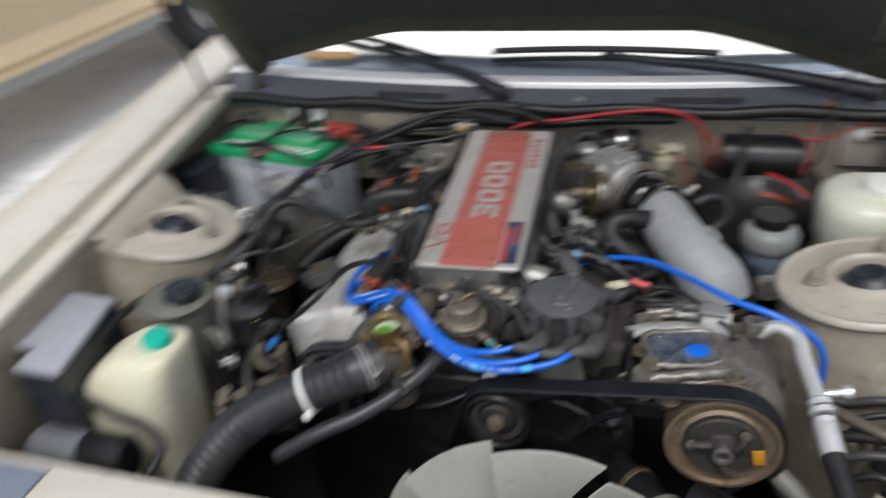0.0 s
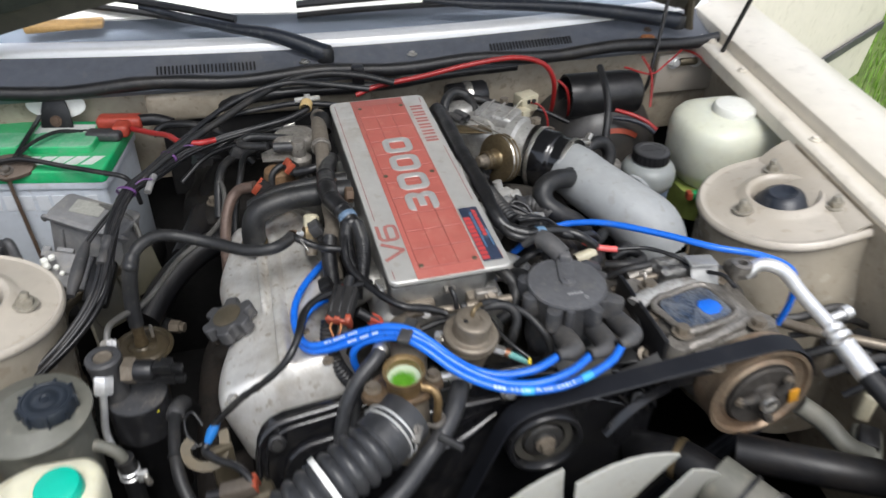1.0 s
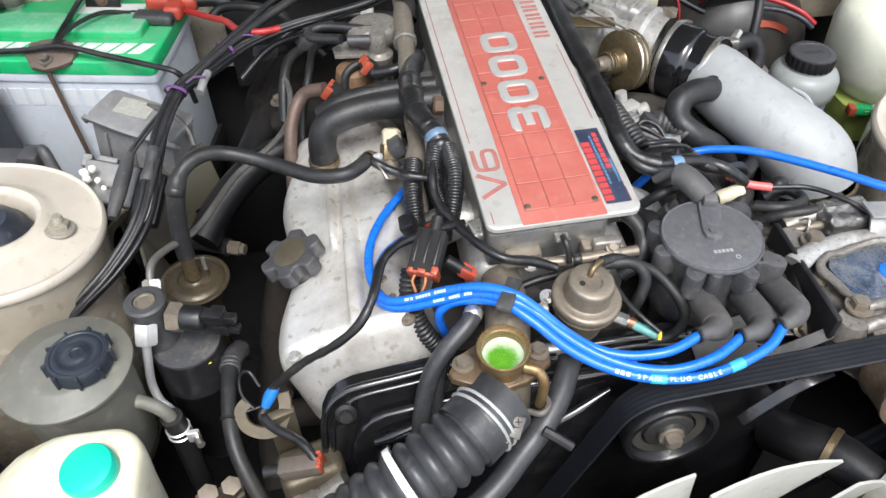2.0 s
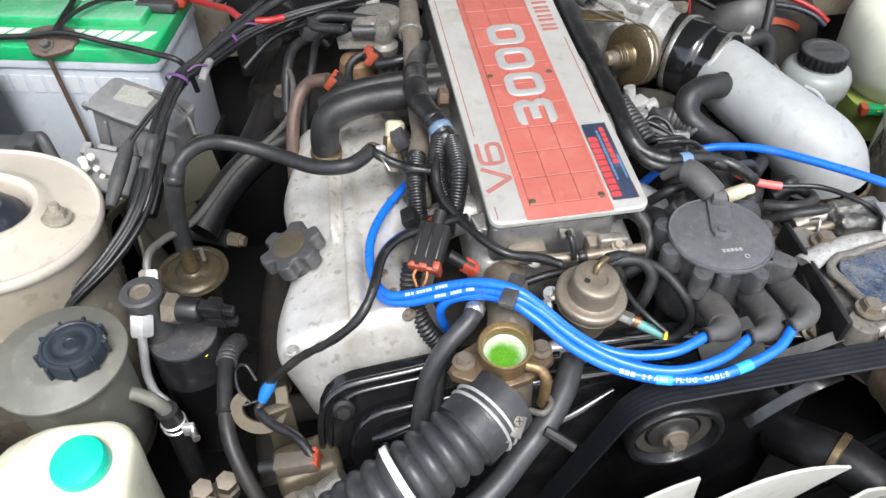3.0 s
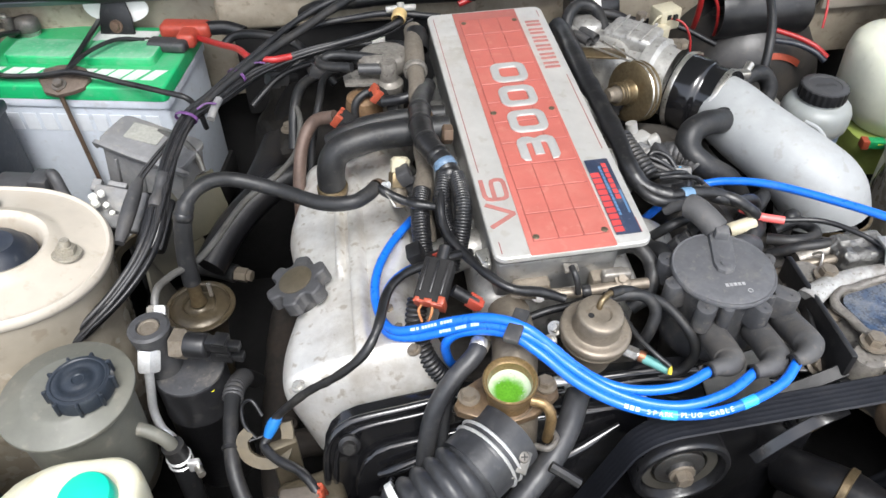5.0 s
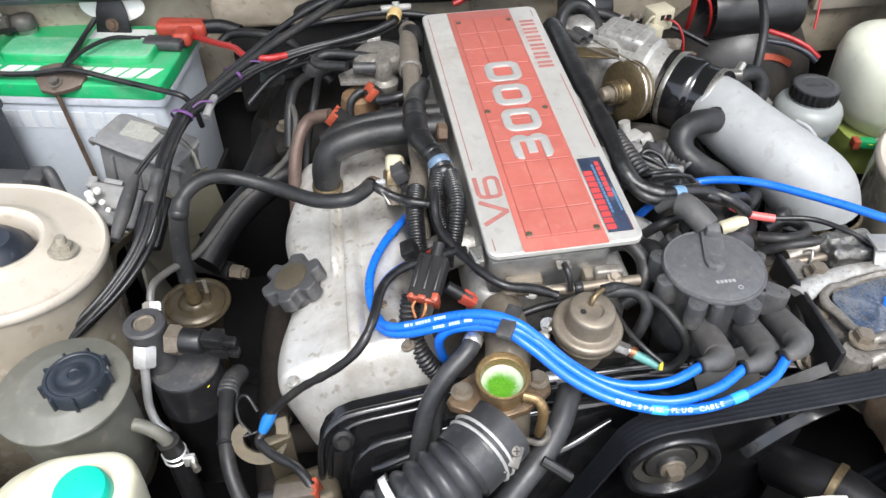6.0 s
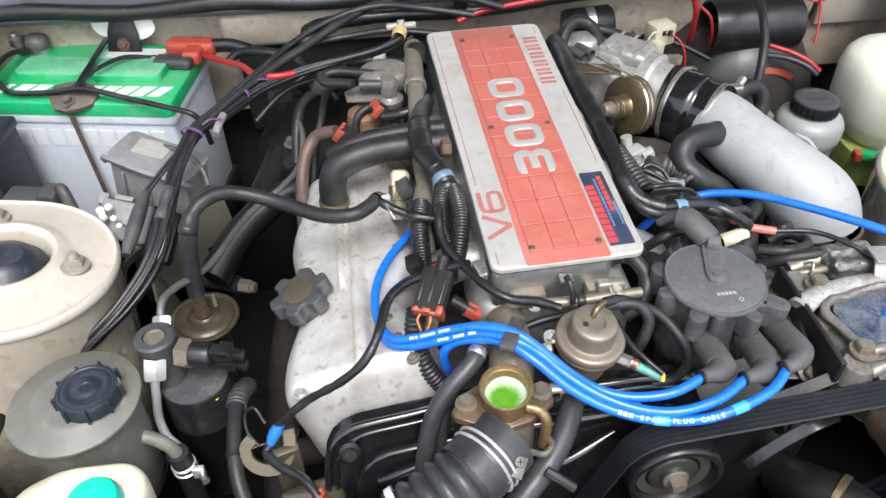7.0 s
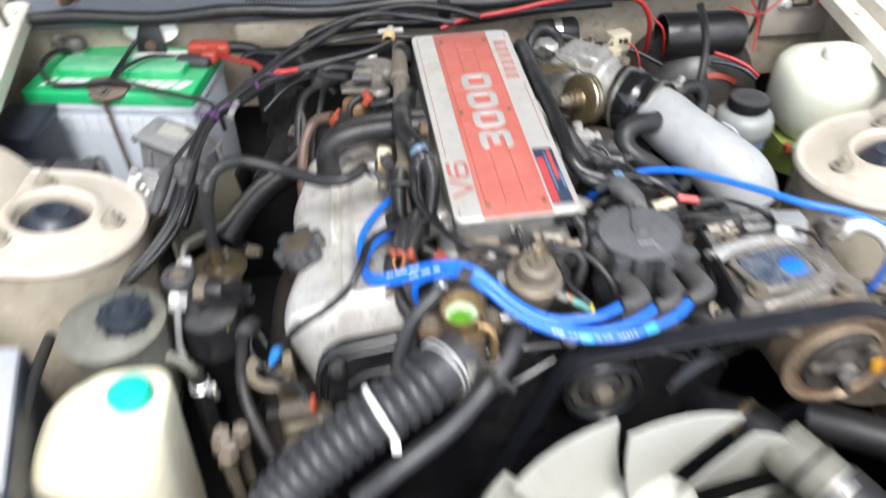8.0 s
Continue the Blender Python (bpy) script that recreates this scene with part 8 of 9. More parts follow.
fh = thing("fuse_holder", (-0.4135, 0.973, 0.792), "long black inline fuse holder in the loom", "fuse holder")
part("body", tube([(0.008, 0.040, 0.012), (0.004, 0.02, 0.007), (-0.002, -0.010, -0.003), (-0.006, -0.034, -0.010)], lambda f: 0.0022 + 0.0058 * math.sin(math.pi * min(0.86, 0.08 + f * 0.8)) ** 0.8, 12), DUSTY, fh)
for x, y, z in ((-0.330, 1.094, 0.830),):
    cn = thing("crimp_sleeve", (x, y, z), "grey crimp sleeve on the loom", "sleeve")
    part("sleeve", tube([(0.004, 0.014, 0.004), (0, 0, 0.002), (-0.004, -0.014, -0.003)], 0.0046, 12), MODGREY, cn)
hose("earth_cable", [(-0.614, 1.345, 0.815), (-0.628, 1.318, 0.824), (-0.632, 1.275, 0.824), (-0.610, 1.236, 0.815), (-0.563, 1.226, 0.814), (-0.510, 1.214, 0.822), (-0.452, 1.192, 0.816), (-0.400, 1.165, 0.815), (-0.372, 1.152, 0.812), (-0.364, 1.158, 0.790), (-0.362, 1.165, 0.76)], 0.0035, RUBBER, "thin black cable across the battery lid", "cable")
hose("sense_wire", [(-0.520, 1.215, 0.822), (-0.503, 1.252, 0.826), (-0.475, 1.286, 0.824), (-0.444, 1.301, 0.814)], 0.0028, RUBBER, "thin black wire to the fuse cover", "wire")
hose("red_lead", [(-0.375, 1.300, 0.812), (-0.338, 1.250, 0.826), (-0.312, 1.213, 0.838), (-0.295, 1.182, 0.843), (-0.270, 1.172, 0.843), (-0.246, 1.178, 0.842)], 0.0042, REDHOSE, "red battery lead running into the loom", "cable")
hose("black_cable", [(-0.345, 1.296, 0.800), (-0.325, 1.300, 0.812), (-0.29, 1.285, 0.818), (-0.25, 1.27, 0.812), (-0.23, 1.25, 0.80), (-0.20, 1.23, 0.77)], 0.006, RUBBER, "black cable from the positive terminal", "cable")
tf = thing("tee_connector", Matrix.Translation((-0.118, 1.235, 0.860)) @ Matrix.Scale(0.72, 4), "translucent and brass tee in the hoses", "connector")
part("tee", join(lathe([(0.0050, -0.026), (0.0060, -0.023), (0.0060, 0.023), (0.0050, 0.026)], 16, frame_to((0.012, 0.004, 0.006), (1, 0.05, 0))), lathe([(0.0065, 0), (0.0065, 0.012), (0, 0.012)], 12, frame_to((0.012, 0.0, 0.006), (0, 0.4, 1)))), TEEPLASTIC, tf, "translucent pale tee")
part("collar", lathe([(0.0105, -0.008), (0.0125, -0.006), (0.0125, 0.010), (0.0105, 0.012)], 18, frame_to((0.008, -0.014, 0.002), (-0.25, -0.9, -0.2))), mat("tan_collar", (0.50, 0.36, 0.16), 0.45, 0.0, 0.15, 40), tf, "tan plastic collar")

hose("harness", [(-0.094, 1.077, 0.850), (-0.108, 1.023, 0.860), (-0.110, 0.961, 0.864), (-0.096, 0.924, 0.860), (-0.090, 0.905, 0.850)], lambda f: 0.0092 + 0.0024 * math.sin(math.pi * f), TAPE, "taped black harness along the plenum", "wiring loom", wobble=0.12, seg=16, clamps=((0.30, 0.0113, TAPE), (0.42, 0.0115, TAPE), (0.56, 0.0112, TAPE), (0.68, 0.0108, TAPE), (0.80, 0.0104, TAPEBLUE), (0.90, 0.0100, TAPE)))
hose("harness", [(-0.100, 1.17, 0.845), (-0.102, 1.12, 0.850), (-0.104, 1.07, 0.852), (-0.120, 1.06, 0.848), (-0.145, 1.065, 0.842)], 0.006, TAPE, "taped black branch of the harness", "wiring loom", wobble=0.2)
hose("conduit", [(-0.096, 0.914, 0.856), (-0.101, 0.892, 0.846), (-0.101, 0.874, 0.832), (-0.096, 0.858, 0.820), (-0.10, 0.84, 0.80)], 0.0078, TAPE, "corrugated black conduit beside the plenum", "conduit", ribs=0.0007, pitch=0.0026, seg=14)
hose("conduit", [(-0.086, 0.908, 0.856), (-0.084, 0.879, 0.850), (-0.086, 0.862, 0.838), (-0.092, 0.848, 0.815)], 0.0078, TAPE, "corrugated black conduit under the harness", "conduit", ribs=0.0007, pitch=0.0026, seg=14)
hose("conduit", [(-0.118, 0.912, 0.838), (-0.122, 0.892, 0.832), (-0.123, 0.872, 0.820), (-0.122, 0.855, 0.802), (-0.116, 0.838, 0.785)], 0.0085, TAPE, "corrugated black conduit by the valve cover", "conduit", ribs=0.0007, pitch=0.0026, seg=14)
hose("conduit", [(-0.134, 0.800, 0.81), (-0.138, 0.785, 0.797), (-0.136, 0.772, 0.783), (-0.128, 0.762, 0.765), (-0.114, 0.760, 0.738), (-0.105, 0.762, 0.71)], 0.0080, RUBBER, "corrugated black conduit running down behind the coolant neck", "conduit", ribs=0.0016, pitch=0.0042, seg=14)
rail = hose("fuel_rail", [(-0.098, 1.185, 0.860), (-0.101, 1.168, 0.862), (-0.105, 1.098, 0.858), (-0.106, 1.046, 0.850), (-0.108, 0.993, 0.838), (-0.112, 0.942, 0.832), (-0.118, 0.906, 0.825), (-0.118, 0.88, 0.80)], lambda f: 0.0112 + 0.0012 * math.sin(34 * f) - 0.002 * f, mat("brown_dust", (0.15, 0.13, 0.105), 0.6, 0.2, 0.25, 30, (0.07, 0.055, 0.04), 0.5, 30, 0.4, 260), "dusty fuel rail beside the plenum", "fuel rail", seg=14, clamps=((0.3, 0.0125, HEADALU), (0.5, 0.0120, RUSTY)))
pst = thing("plug_stub", (-0.083, 0.985, 0.848), "rust-brown threaded plug in the plenum's flank", "plug")
part("hex", lathe([(0.0090, 0), (0.0100, 0.001), (0.0100, 0.009), (0.0075, 0.011), (0, 0.011)], 6, frame_to((0.004, 0, 0), (-1, 0, 0.1))), RUSTY, pst)
part("rail_cap", lathe([(0.0128, -0.022), (0.0136, -0.018), (0.0136, -0.002), (0.0115, 0.006), (0.0060, 0.0095), (0, 0.0100)], 26, frame_to((0.001, -0.013, 0.002), (0.05, 0.85, 0.45))), BLACK, rail, "black rubber end cap")
hose("wire", [(-0.010, 0.778, 0.815), (-0.030, 0.782, 0.822), (-0.056, 0.783, 0.829), (-0.074, 0.800, 0.832), (-0.091, 0.830, 0.832), (-0.103, 0.857, 0.837), (-0.104, 0.880, 0.847), (-0.096, 0.910, 0.856)], 0.0042, TAPE, "black wire round the plenum's corner", "wire", wobble=0.2)
hose("terminal_wire", [(-0.083, 0.832, 0.828), (-0.099, 0.824, 0.834), (-0.121, 0.811, 0.840), (-0.144, 0.798, 0.844), (-0.160, 0.777, 0.846), (-0.170, 0.745, 0.842), (-0.183, 0.729, 0.830), (-0.204, 0.727, 0.810), (-0.231, 0.733, 0.785), (-0.252, 0.736, 0.762), (-0.264, 0.736, 0.748)], 0.0038, TAPE, "taped black wire over the valve cover", "wire", wobble=0.22)
term = thing("wire_terminal", (-0.267, 0.734, 0.742), "blue insulated wire terminal", "terminal")
part("sleeve", tube([(0.006, 0.002, 0.008), (0.0, 0.0, 0.0), (-0.006, -0.005, -0.010)], lambda f: 0.0037 + 0.0019 * math.sin(3 * f), 12), mat("blue_sleeve", (0.015, 0.15, 0.45), 0.35), term)
hose("terminal_wire", [(-0.273, 0.729, 0.732), (-0.276, 0.722, 0.728), (-0.264, 0.707, 0.730), (-0.248, 0.695, 0.732), (-0.238, 0.684, 0.732), (-0.230, 0.672, 0.727)], 0.0042, TAPE, "black wire to the front sensor plug", "wire", wobble=0.15)
LR = [(0.074, 1.175, 0.858), (0.077, 1.155, 0.860), (0.076, 1.068, 0.860), (0.079, 1.000, 0.858), (0.081, 0.943, 0.854), (0.083, 0.906, 0.846), (0.093, 0.889, 0.837), (0.116, 0.879, 0.832)]
hose("harness", LR, lambda f: 0.012 - 0.004 * f, TAPE, "taped black harness along the plenum's far side", "wiring loom", wobble=0.2)
hose("harness", [(0.100, 0.886, 0.836), (0.116, 0.879, 0.832), (0.142, 0.884, 0.829), (0.171, 0.884, 0.823), (0.193, 0.874, 0.815), (0.206, 0.871, 0.803)], 0.0062, TAPE, "taped black branch behind the distributor", "wiring loom", wobble=0.2)
hose("harness", [(0.083, 0.902, 0.842), (0.094, 0.876, 0.836), (0.119, 0.870, 0.831), (0.151, 0.886, 0.825), (0.178, 0.880, 0.818), (0.209, 0.890, 0.808), (0.222, 0.895, 0.79)], 0.0055, TAPE, "taped black branch beside the coil lead", "wiring loom", wobble=0.2)
for k in range(5):
    a = k * 1.26
    hose("wiring_strand", [(0.095, 0.935, 0.835), (0.108 + 0.008 * math.cos(a), 0.925, 0.838 + 0.006 * math.sin(a)), (0.128 + 0.004 * math.sin(a), 0.912 + 0.005 * math.cos(a), 0.834), (0.142, 0.90 + 0.004 * k, 0.826 - 0.003 * k)], 0.0024, (BLACK, TAPE, DUSTY)[k % 3], "loose black wire by the plenum", "wire", group=LO)
btape = thing("tape_band", (0.133, 0.881, 0.830), "light blue tape round the harness", "tape")
part("band", lathe([(0.0068, -0.006), (0.0073, -0.005), (0.0073, 0.005), (0.0068, 0.006)], 16, frame_to((0, 0, 0), (0.95, 0.2, -0.15))), mat("faded_blue_tape", (0.12, 0.22, 0.34), 0.4), btape)
hose("splice_wire", [(0.193, 0.882, 0.806), (0.203, 0.876, 0.803), (0.213, 0.872, 0.800), (0.232, 0.863, 0.801)], lambda f: 0.0042, PINK, "pink crimped wire splice", "wire")
hose("wire", [(0.230, 0.864, 0.801), (0.266, 0.854, 0.804), (0.290, 0.828, 0.807), (0.312, 0.800, 0.803), (0.325, 0.775, 0.812), (0.33, 0.755, 0.808)], 0.0026, BLACK, "thin black wire to the compressor", "wire")
cf = thing("wire_joint", (0.190, 0.862, 0.793), "cream plastic wire joint", "joint")
part("joint", lathe([(0.0065, 0), (0.0075, 0.002), (0.0075, 0.024), (0.006, 0.027), (0, 0.027)], 14, frame_to((-0.012, 0.002, 0), (0.95, 0.1, 0.2))), CREAM, cf)
for pts, r in (([(0.216, 0.856, 0.785), (0.237, 0.845, 0.790), (0.262, 0.851, 0.787), (0.267, 0.864, 0.785), (0.255, 0.876, 0.785), (0.232, 0.872, 0.780)], 0.0058), ([(0.196, 0.880, 0.770), (0.209, 0.888, 0.790), (0.228, 0.903, 0.793), (0.240, 0.920, 0.784), (0.232, 0.930, 0.76)], 0.0075), ([(0.178, 0.845, 0.775), (0.20, 0.858, 0.79), (0.216, 0.880, 0.785), (0.215, 0.90, 0.765)], 0.009), ([(0.245, 0.875, 0.74), (0.25, 0.88, 0.78), (0.257, 0.885, 0.785), (0.262, 0.882, 0.775)], 0.0075)):
    hose("vacuum_hose", pts, r, HOSE, "black vacuum hose looped behind the distributor", group="vacuum hoses")
hose("tin_wire", [(0.245, 0.825, 0.79), (0.247, 0.815, 0.80), (0.243, 0.805, 0.785), (0.240, 0.80, 0.77)], 0.0012, STEEL, "bent bare wire by the bracket", "wire")

# ---- front of the engine ----
hose("fuel_pipe", [(-0.075, 0.775, 0.775), (-0.063, 0.790, 0.800), (-0.045, 0.794, 0.807), (-0.023, 0.790, 0.810), (0.007, 0.787, 0.812), (0.037, 0.786, 0.815), (0.066, 0.787, 0.815)], lambda f: 0.0044 if f < 0.5 else 0.0050, OLDBRASS, "dull metal fuel pipe under the plenum's front", "pipe", seg=14, clamps=((0.70, 0.0052, BLACK), (0.90, 0.0054, OLDBRASS)))
hose("tie_strap", [(-0.002, 0.795, 0.836), (-0.001, 0.788, 0.835), (0.001, 0.783, 0.828), (0.002, 0.780, 0.818)], 0.0028, BLACK, "black tie strap hanging from the plenum's lug", "cable tie")
lug = thing("plenum_lug", (-0.002, 0.797, 0.832), "small bright lug below the plenum cover", "lug")
part("lug_plate", box(0.013, 0.010, 0.004, 0.0012, (0, 0, -0.002), Matrix.Rotation(0.1, 4, "Y")), HEADALU, lug)
hose("vacuum_hose", [(-0.056, 0.770, 0.790), (-0.044, 0.774, 0.798), (-0.024, 0.777, 0.803), (-0.004, 0.780, 0.803), (0.012, 0.785, 0.800)], 0.0036, SHADERUBBER, "thin black hose under the fuel pipe")
rbk = thing("rail_bracket", (0.039, 0.792, 0.820), "dirty cast bracket under the plenum", "bracket")
part("lug", box(0.026, 0.010, 0.014, 0.003, (0, 0.002, -0.007), None, 3), HEADALU, rbk)
hexbolt("screw", frame_to((0.003, -0.003, 0.001), (0.1, -0.6, 0.8)), rbk, OLDBRASS, 0.0042, 0.003)
for x in (-0.035, 0.035):
    fb_ = thing("bracket", (x, 0.800, 0.795), "small cast bracket under the plenum", "bracket", "plenum brackets")
    part("plate", box(0.034, 0.016, 0.018, 0.004, (0, 0, 0.006)), OLDBRASS, fb_)
    hexbolt("bolt", frame_to((0.006, -0.008, 0.014), (0.1, -0.8, 0.5)), fb_, STEEL, 0.005, 0.005)
hose("vacuum_hose", [(0.060, 0.835, 0.825), (0.070, 0.822, 0.822), (0.077, 0.812, 0.815), (0.076, 0.799, 0.808), (0.070, 0.790, 0.795), (0.055, 0.786, 0.785)], 0.0068, HOSE, "black hose at the plenum's corner", group="vacuum hoses")
hose("vacuum_hose", [(0.018, 0.761, 0.831), (0.033, 0.762, 0.831), (0.052, 0.760, 0.829), (0.061, 0.752, 0.818), (0.056, 0.745, 0.800), (0.05, 0.745, 0.78)], 0.0052, HOSE, "black hose from the vacuum valve", group="vacuum hoses")
hose("vacuum_hose", [(0.022, 0.760, 0.837), (0.036, 0.764, 0.834), (0.054, 0.763, 0.826), (0.074, 0.756, 0.816), (0.090, 0.738, 0.800), (0.096, 0.732, 0.780), (0.088, 0.731, 0.760), (0.07, 0.733, 0.752)], 0.0045, HOSE, "black hose curling by the distributor", group="vacuum hoses")
hose("sensor_wire", [(0.034, 0.768, 0.812), (0.040, 0.738, 0.810), (0.050, 0.718, 0.807), (0.061, 0.707, 0.801)], 0.0022, BLACK, "thin black wire to the teal sleeve", "wire")
hose("sensor_wire", [(0.057, 0.711, 0.803), (0.061, 0.707, 0.800), (0.060, 0.703, 0.796)], 0.0018, mat("yellow_wire", (0.7, 0.55, 0.03), 0.4), "short yellow wire end", "wire")
hose("coolant_hose", [(-0.088, 0.742, 0.815), (-0.096, 0.730, 0.812), (-0.116, 0.717, 0.799), (-0.132, 0.705, 0.775), (-0.141, 0.690, 0.740), (-0.144, 0.680, 0.700), (-0.145, 0.675, 0.66)], 0.0078, GREYHOSE, "black coolant hose beside the filler neck", seg=16, clamps=((0.05, 0.0074, STEEL),))
hose("coolant_hose", [(-0.100, 0.742, 0.790), (-0.118, 0.724, 0.765), (-0.127, 0.703, 0.730), (-0.131, 0.694, 0.700), (-0.132, 0.69, 0.66)], 0.0056, GREYHOSE, "black coolant hose behind another", seg=14)
hose("coolant_hose", [(-0.010, 0.712, 0.780), (-0.016, 0.700, 0.777), (-0.027, 0.680, 0.771), (-0.043, 0.661, 0.763), (-0.064, 0.644, 0.752), (-0.095, 0.618, 0.742), (-0.142, 0.592, 0.728), (-0.19, 0.575, 0.70)], 0.0100, GREYHOSE, "black heater hose across the engine's front", seg=16, clamps=((0.03, 0.011, BRIGHT),))
cs = thing("hose_clip", (-0.012, 0.714, 0.788), "bright spring clip with a screw", "clip")
part("clip", join(box(0.016, 0.008, 0.010, 0.002, (-0.004, 0, -0.006)), lathe([(0.0045, 0), (0.0045, 0.010), (0, 0.010)], 10, frame_to((-0.010, 0, 0), (-1, 0, 0)))), BRIGHT, cs)

RH = [(-0.083, 0.668, 0.786), (-0.099, 0.655, 0.784), (-0.123, 0.640, 0.778), (-0.155, 0.624, 0.770), (-0.190, 0.610, 0.757), (-0.235, 0.592, 0.732), (-0.272, 0.570, 0.698), (-0.300, 0.548, 0.655), (-0.31, 0.53, 0.61)]
rh = hose("radiator_hose", RH, 0.0245, GREYHOSE, "thick corrugated black radiator hose with a white tie", "radiator hose", ribs=0.0042, pitch=0.0125, seg=28)
rb0 = Vector(RH[0])
part("end_cuff", tube([tuple(Vector(p) - rb0) for p in ((-0.078, 0.672, 0.787), (-0.090, 0.662, 0.785), (-0.112, 0.646, 0.781))], 0.0288, 28), GREYHOSE, rh, "smooth hose cuff")
cd = Vector(RH[1]) - Vector(RH[0])
for k in (0.62, 0.92):
    part("wire_clamp", lathe([(0.0282, -0.0016), (0.0306, 0), (0.0282, 0.0016)], 40, frame_to(cd * k * 1.0, cd)), BRIGHT, rh, "bright double-wire clamp")
cbm = frame_to(Vector((-0.0735, 0.6430, 0.7960)) - rb0, (0.10, -0.55, 0.83)) @ Matrix.Rotation(radians(-35), 4, "Z") @ Matrix.Scale(0.68, 4)
cl = part("clamp_block", join(box(0.017, 0.024, 0.0022, 0.0006, (0, -0.002, 0)), box(0.017, 0.0022, 0.012, 0.0006, (0, -0.0135, -0.010)), lathe([(0.0042, 0), (0.0042, 0.008), (0, 0.008)], 12, Matrix.Translation((-0.004, -0.0145, -0.004)) @ Euler((radians(90), 0, 0)).to_matrix().to_4x4())), PIPEGREY, rh, "grey folded clamp plate")
part("clamp_screw", join(lathe([(0.0036, 0.002), (0.0064, 0.0022), (0.0066, 0.0040), (0.0056, 0.0058), (0.0030, 0.0066), (0, 0.0067)], 24, cbm @ Matrix.Translation((0, 0.003, 0)))), LEADMETAL, rh, "cross-head clamp screw")
for ang in (20, 110):
    slot = box(0.0075, 0.0012, 0.0008, 0, (0, 0.0, 0.0062), Matrix.Rotation(radians(ang), 4, "Z"))
    slot.transform(cbm @ Matrix.Translation((0, 0.003, 0)))
    part("screw_slot", slot, FLATDARK, rh, smooth=0)
cl.matrix_basis = cbm
part("tie", tube(shift([(-0.052, 0.640, 0.787), (-0.042, 0.634, 0.783), (-0.032, 0.628, 0.778)], RH[0]), 0.0042, 8), BLACK, rh, "black tie tail")
zi = glide(shift(RH, RH[0]))
zk = 22
zt = part("zip_tie", lathe([(0.0285, -0.003), (0.0302, -0.0028), (0.0302, 0.0028), (0.0285, 0.003)], 40, frame_to(zi[zk], zi[zk + 1] - zi[zk - 1])), WHITE, rh, "white nylon tie")
part("tie_head", box(0.010, 0.008, 0.009, 0.002, tuple(zi[zk] + Vector((0.012, -0.030, -0.016)))), WHITE, zt)

mh = hose("black_hose", [(-0.300, 0.845, 0.66), (-0.305, 0.820, 0.700), (-0.308, 0.792, 0.720), (-0.3085, 0.765, 0.722), (-0.307, 0.732, 0.716), (-0.303, 0.708, 0.706), (-0.294, 0.687, 0.690), (-0.278, 0.662, 0.660)], lambda f: 0.0082 if f < 0.36 else 0.0070, HOSE, "black hose with a ribbed collar by the engine mount", seg=14)
part("collar", tube(shift([(-0.305, 0.820, 0.700), (-0.3068, 0.806, 0.7115), (-0.308, 0.792, 0.720), (-0.3085, 0.780, 0.7215)], (-0.300, 0.845, 0.66)), 0.0090, 16, ribs=0.0010, pitch=0.0040), DUSTY, mh, "ribbed dark collar")
mtie = part("tie", lathe([(0.0076, -0.002), (0.0084, -0.0015), (0.0084, 0.0015), (0.0076, 0.002)], 20, frame_to(Vector((-0.007, -0.113, 0.056)), (0.03, -0.9, -0.18))), BLACK, mh, "black cable tie")
part("tie_tail", tube([(0.0, -0.113, 0.060), (0.010, -0.111, 0.062), (0.024, -0.108, 0.063)], 0.0013, 6), BLACK, mtie)
hose("steering_pipe", [(-0.400, 0.752, 0.735), (-0.385, 0.750, 0.735), (-0.372, 0.747, 0.730), (-0.362, 0.744, 0.720), (-0.358, 0.743, 0.700)], 0.0062, SMOKED, "grey stub pipe of the steering reservoir", "pipe", seg=12)
sh = hose("steering_hose", [(-0.359, 0.743, 0.714), (-0.357, 0.742, 0.690), (-0.357, 0.740, 0.655), (-0.358, 0.738, 0.60)], 0.0098, HOSE, "black hose below the steering reservoir", seg=16)
for dz in (-0.016, -0.024):
    part("wire_clamp", lathe([(0.0096, -0.0011), (0.0112, 0), (0.0096, 0.0011)], 24, Matrix.Translation((0.0015, -0.001, dz))), BRIGHT, sh, "bright double-wire clamp")
hcl = thing("hose_clamp", (-0.344, 0.735, 0.692), "bright screw clamp on the steering hose", "clamp")
part("clamp_box", box(0.011, 0.006, 0.014, 0.0015, (0, 0, -0.007)), BRIGHT, hcl)
part("clamp_screw", lathe([(0.0035, 0), (0.0035, 0.010), (0, 0.010)], 10, frame_to((0.003, -0.003, 0), (0.5, -0.85, 0.1))), STEEL, hcl)
mt = thing("mount_bracket", Matrix.Translation((-0.266, 0.708, 0.712)) @ Matrix.Scale(0.82, 4), "pale olive hooked lifting bracket at the engine's front", "bracket")
hook = stroke([tuple(p.xy) for p in glide([(-0.018, 0.014, 0), (-0.025, 0.004, 0), (-0.022, -0.009, 0), (-0.012, -0.017, 0), (0.002, -0.019, 0), (0.016, -0.014, 0), (0.022, -0.002, 0), (0.023, 0.014, 0), (0.020, 0.026, 0)], 5)], 0.0125, 0.005)
hook.transform(Matrix.Translation((-0.012, 0.026, 0.010)) @ Euler((radians(48), 0, radians(-12))).to_matrix().to_4x4())
part("hook_plate", hook, PALEOLIVE, mt, "open hooked plate")
part("leg", box(0.03, 0.012, 0.11, 0.003, (0.006, 0.020, -0.09), Matrix.Rotation(0.3, 4, "Z")), OLIVE, mt)
part("lower_casting", box(0.07, 0.05, 0.05, 0.012, (0.03, -0.015, -0.075), Matrix.Rotation(0.25, 4, "Z"), 3), OLIVE, mt)
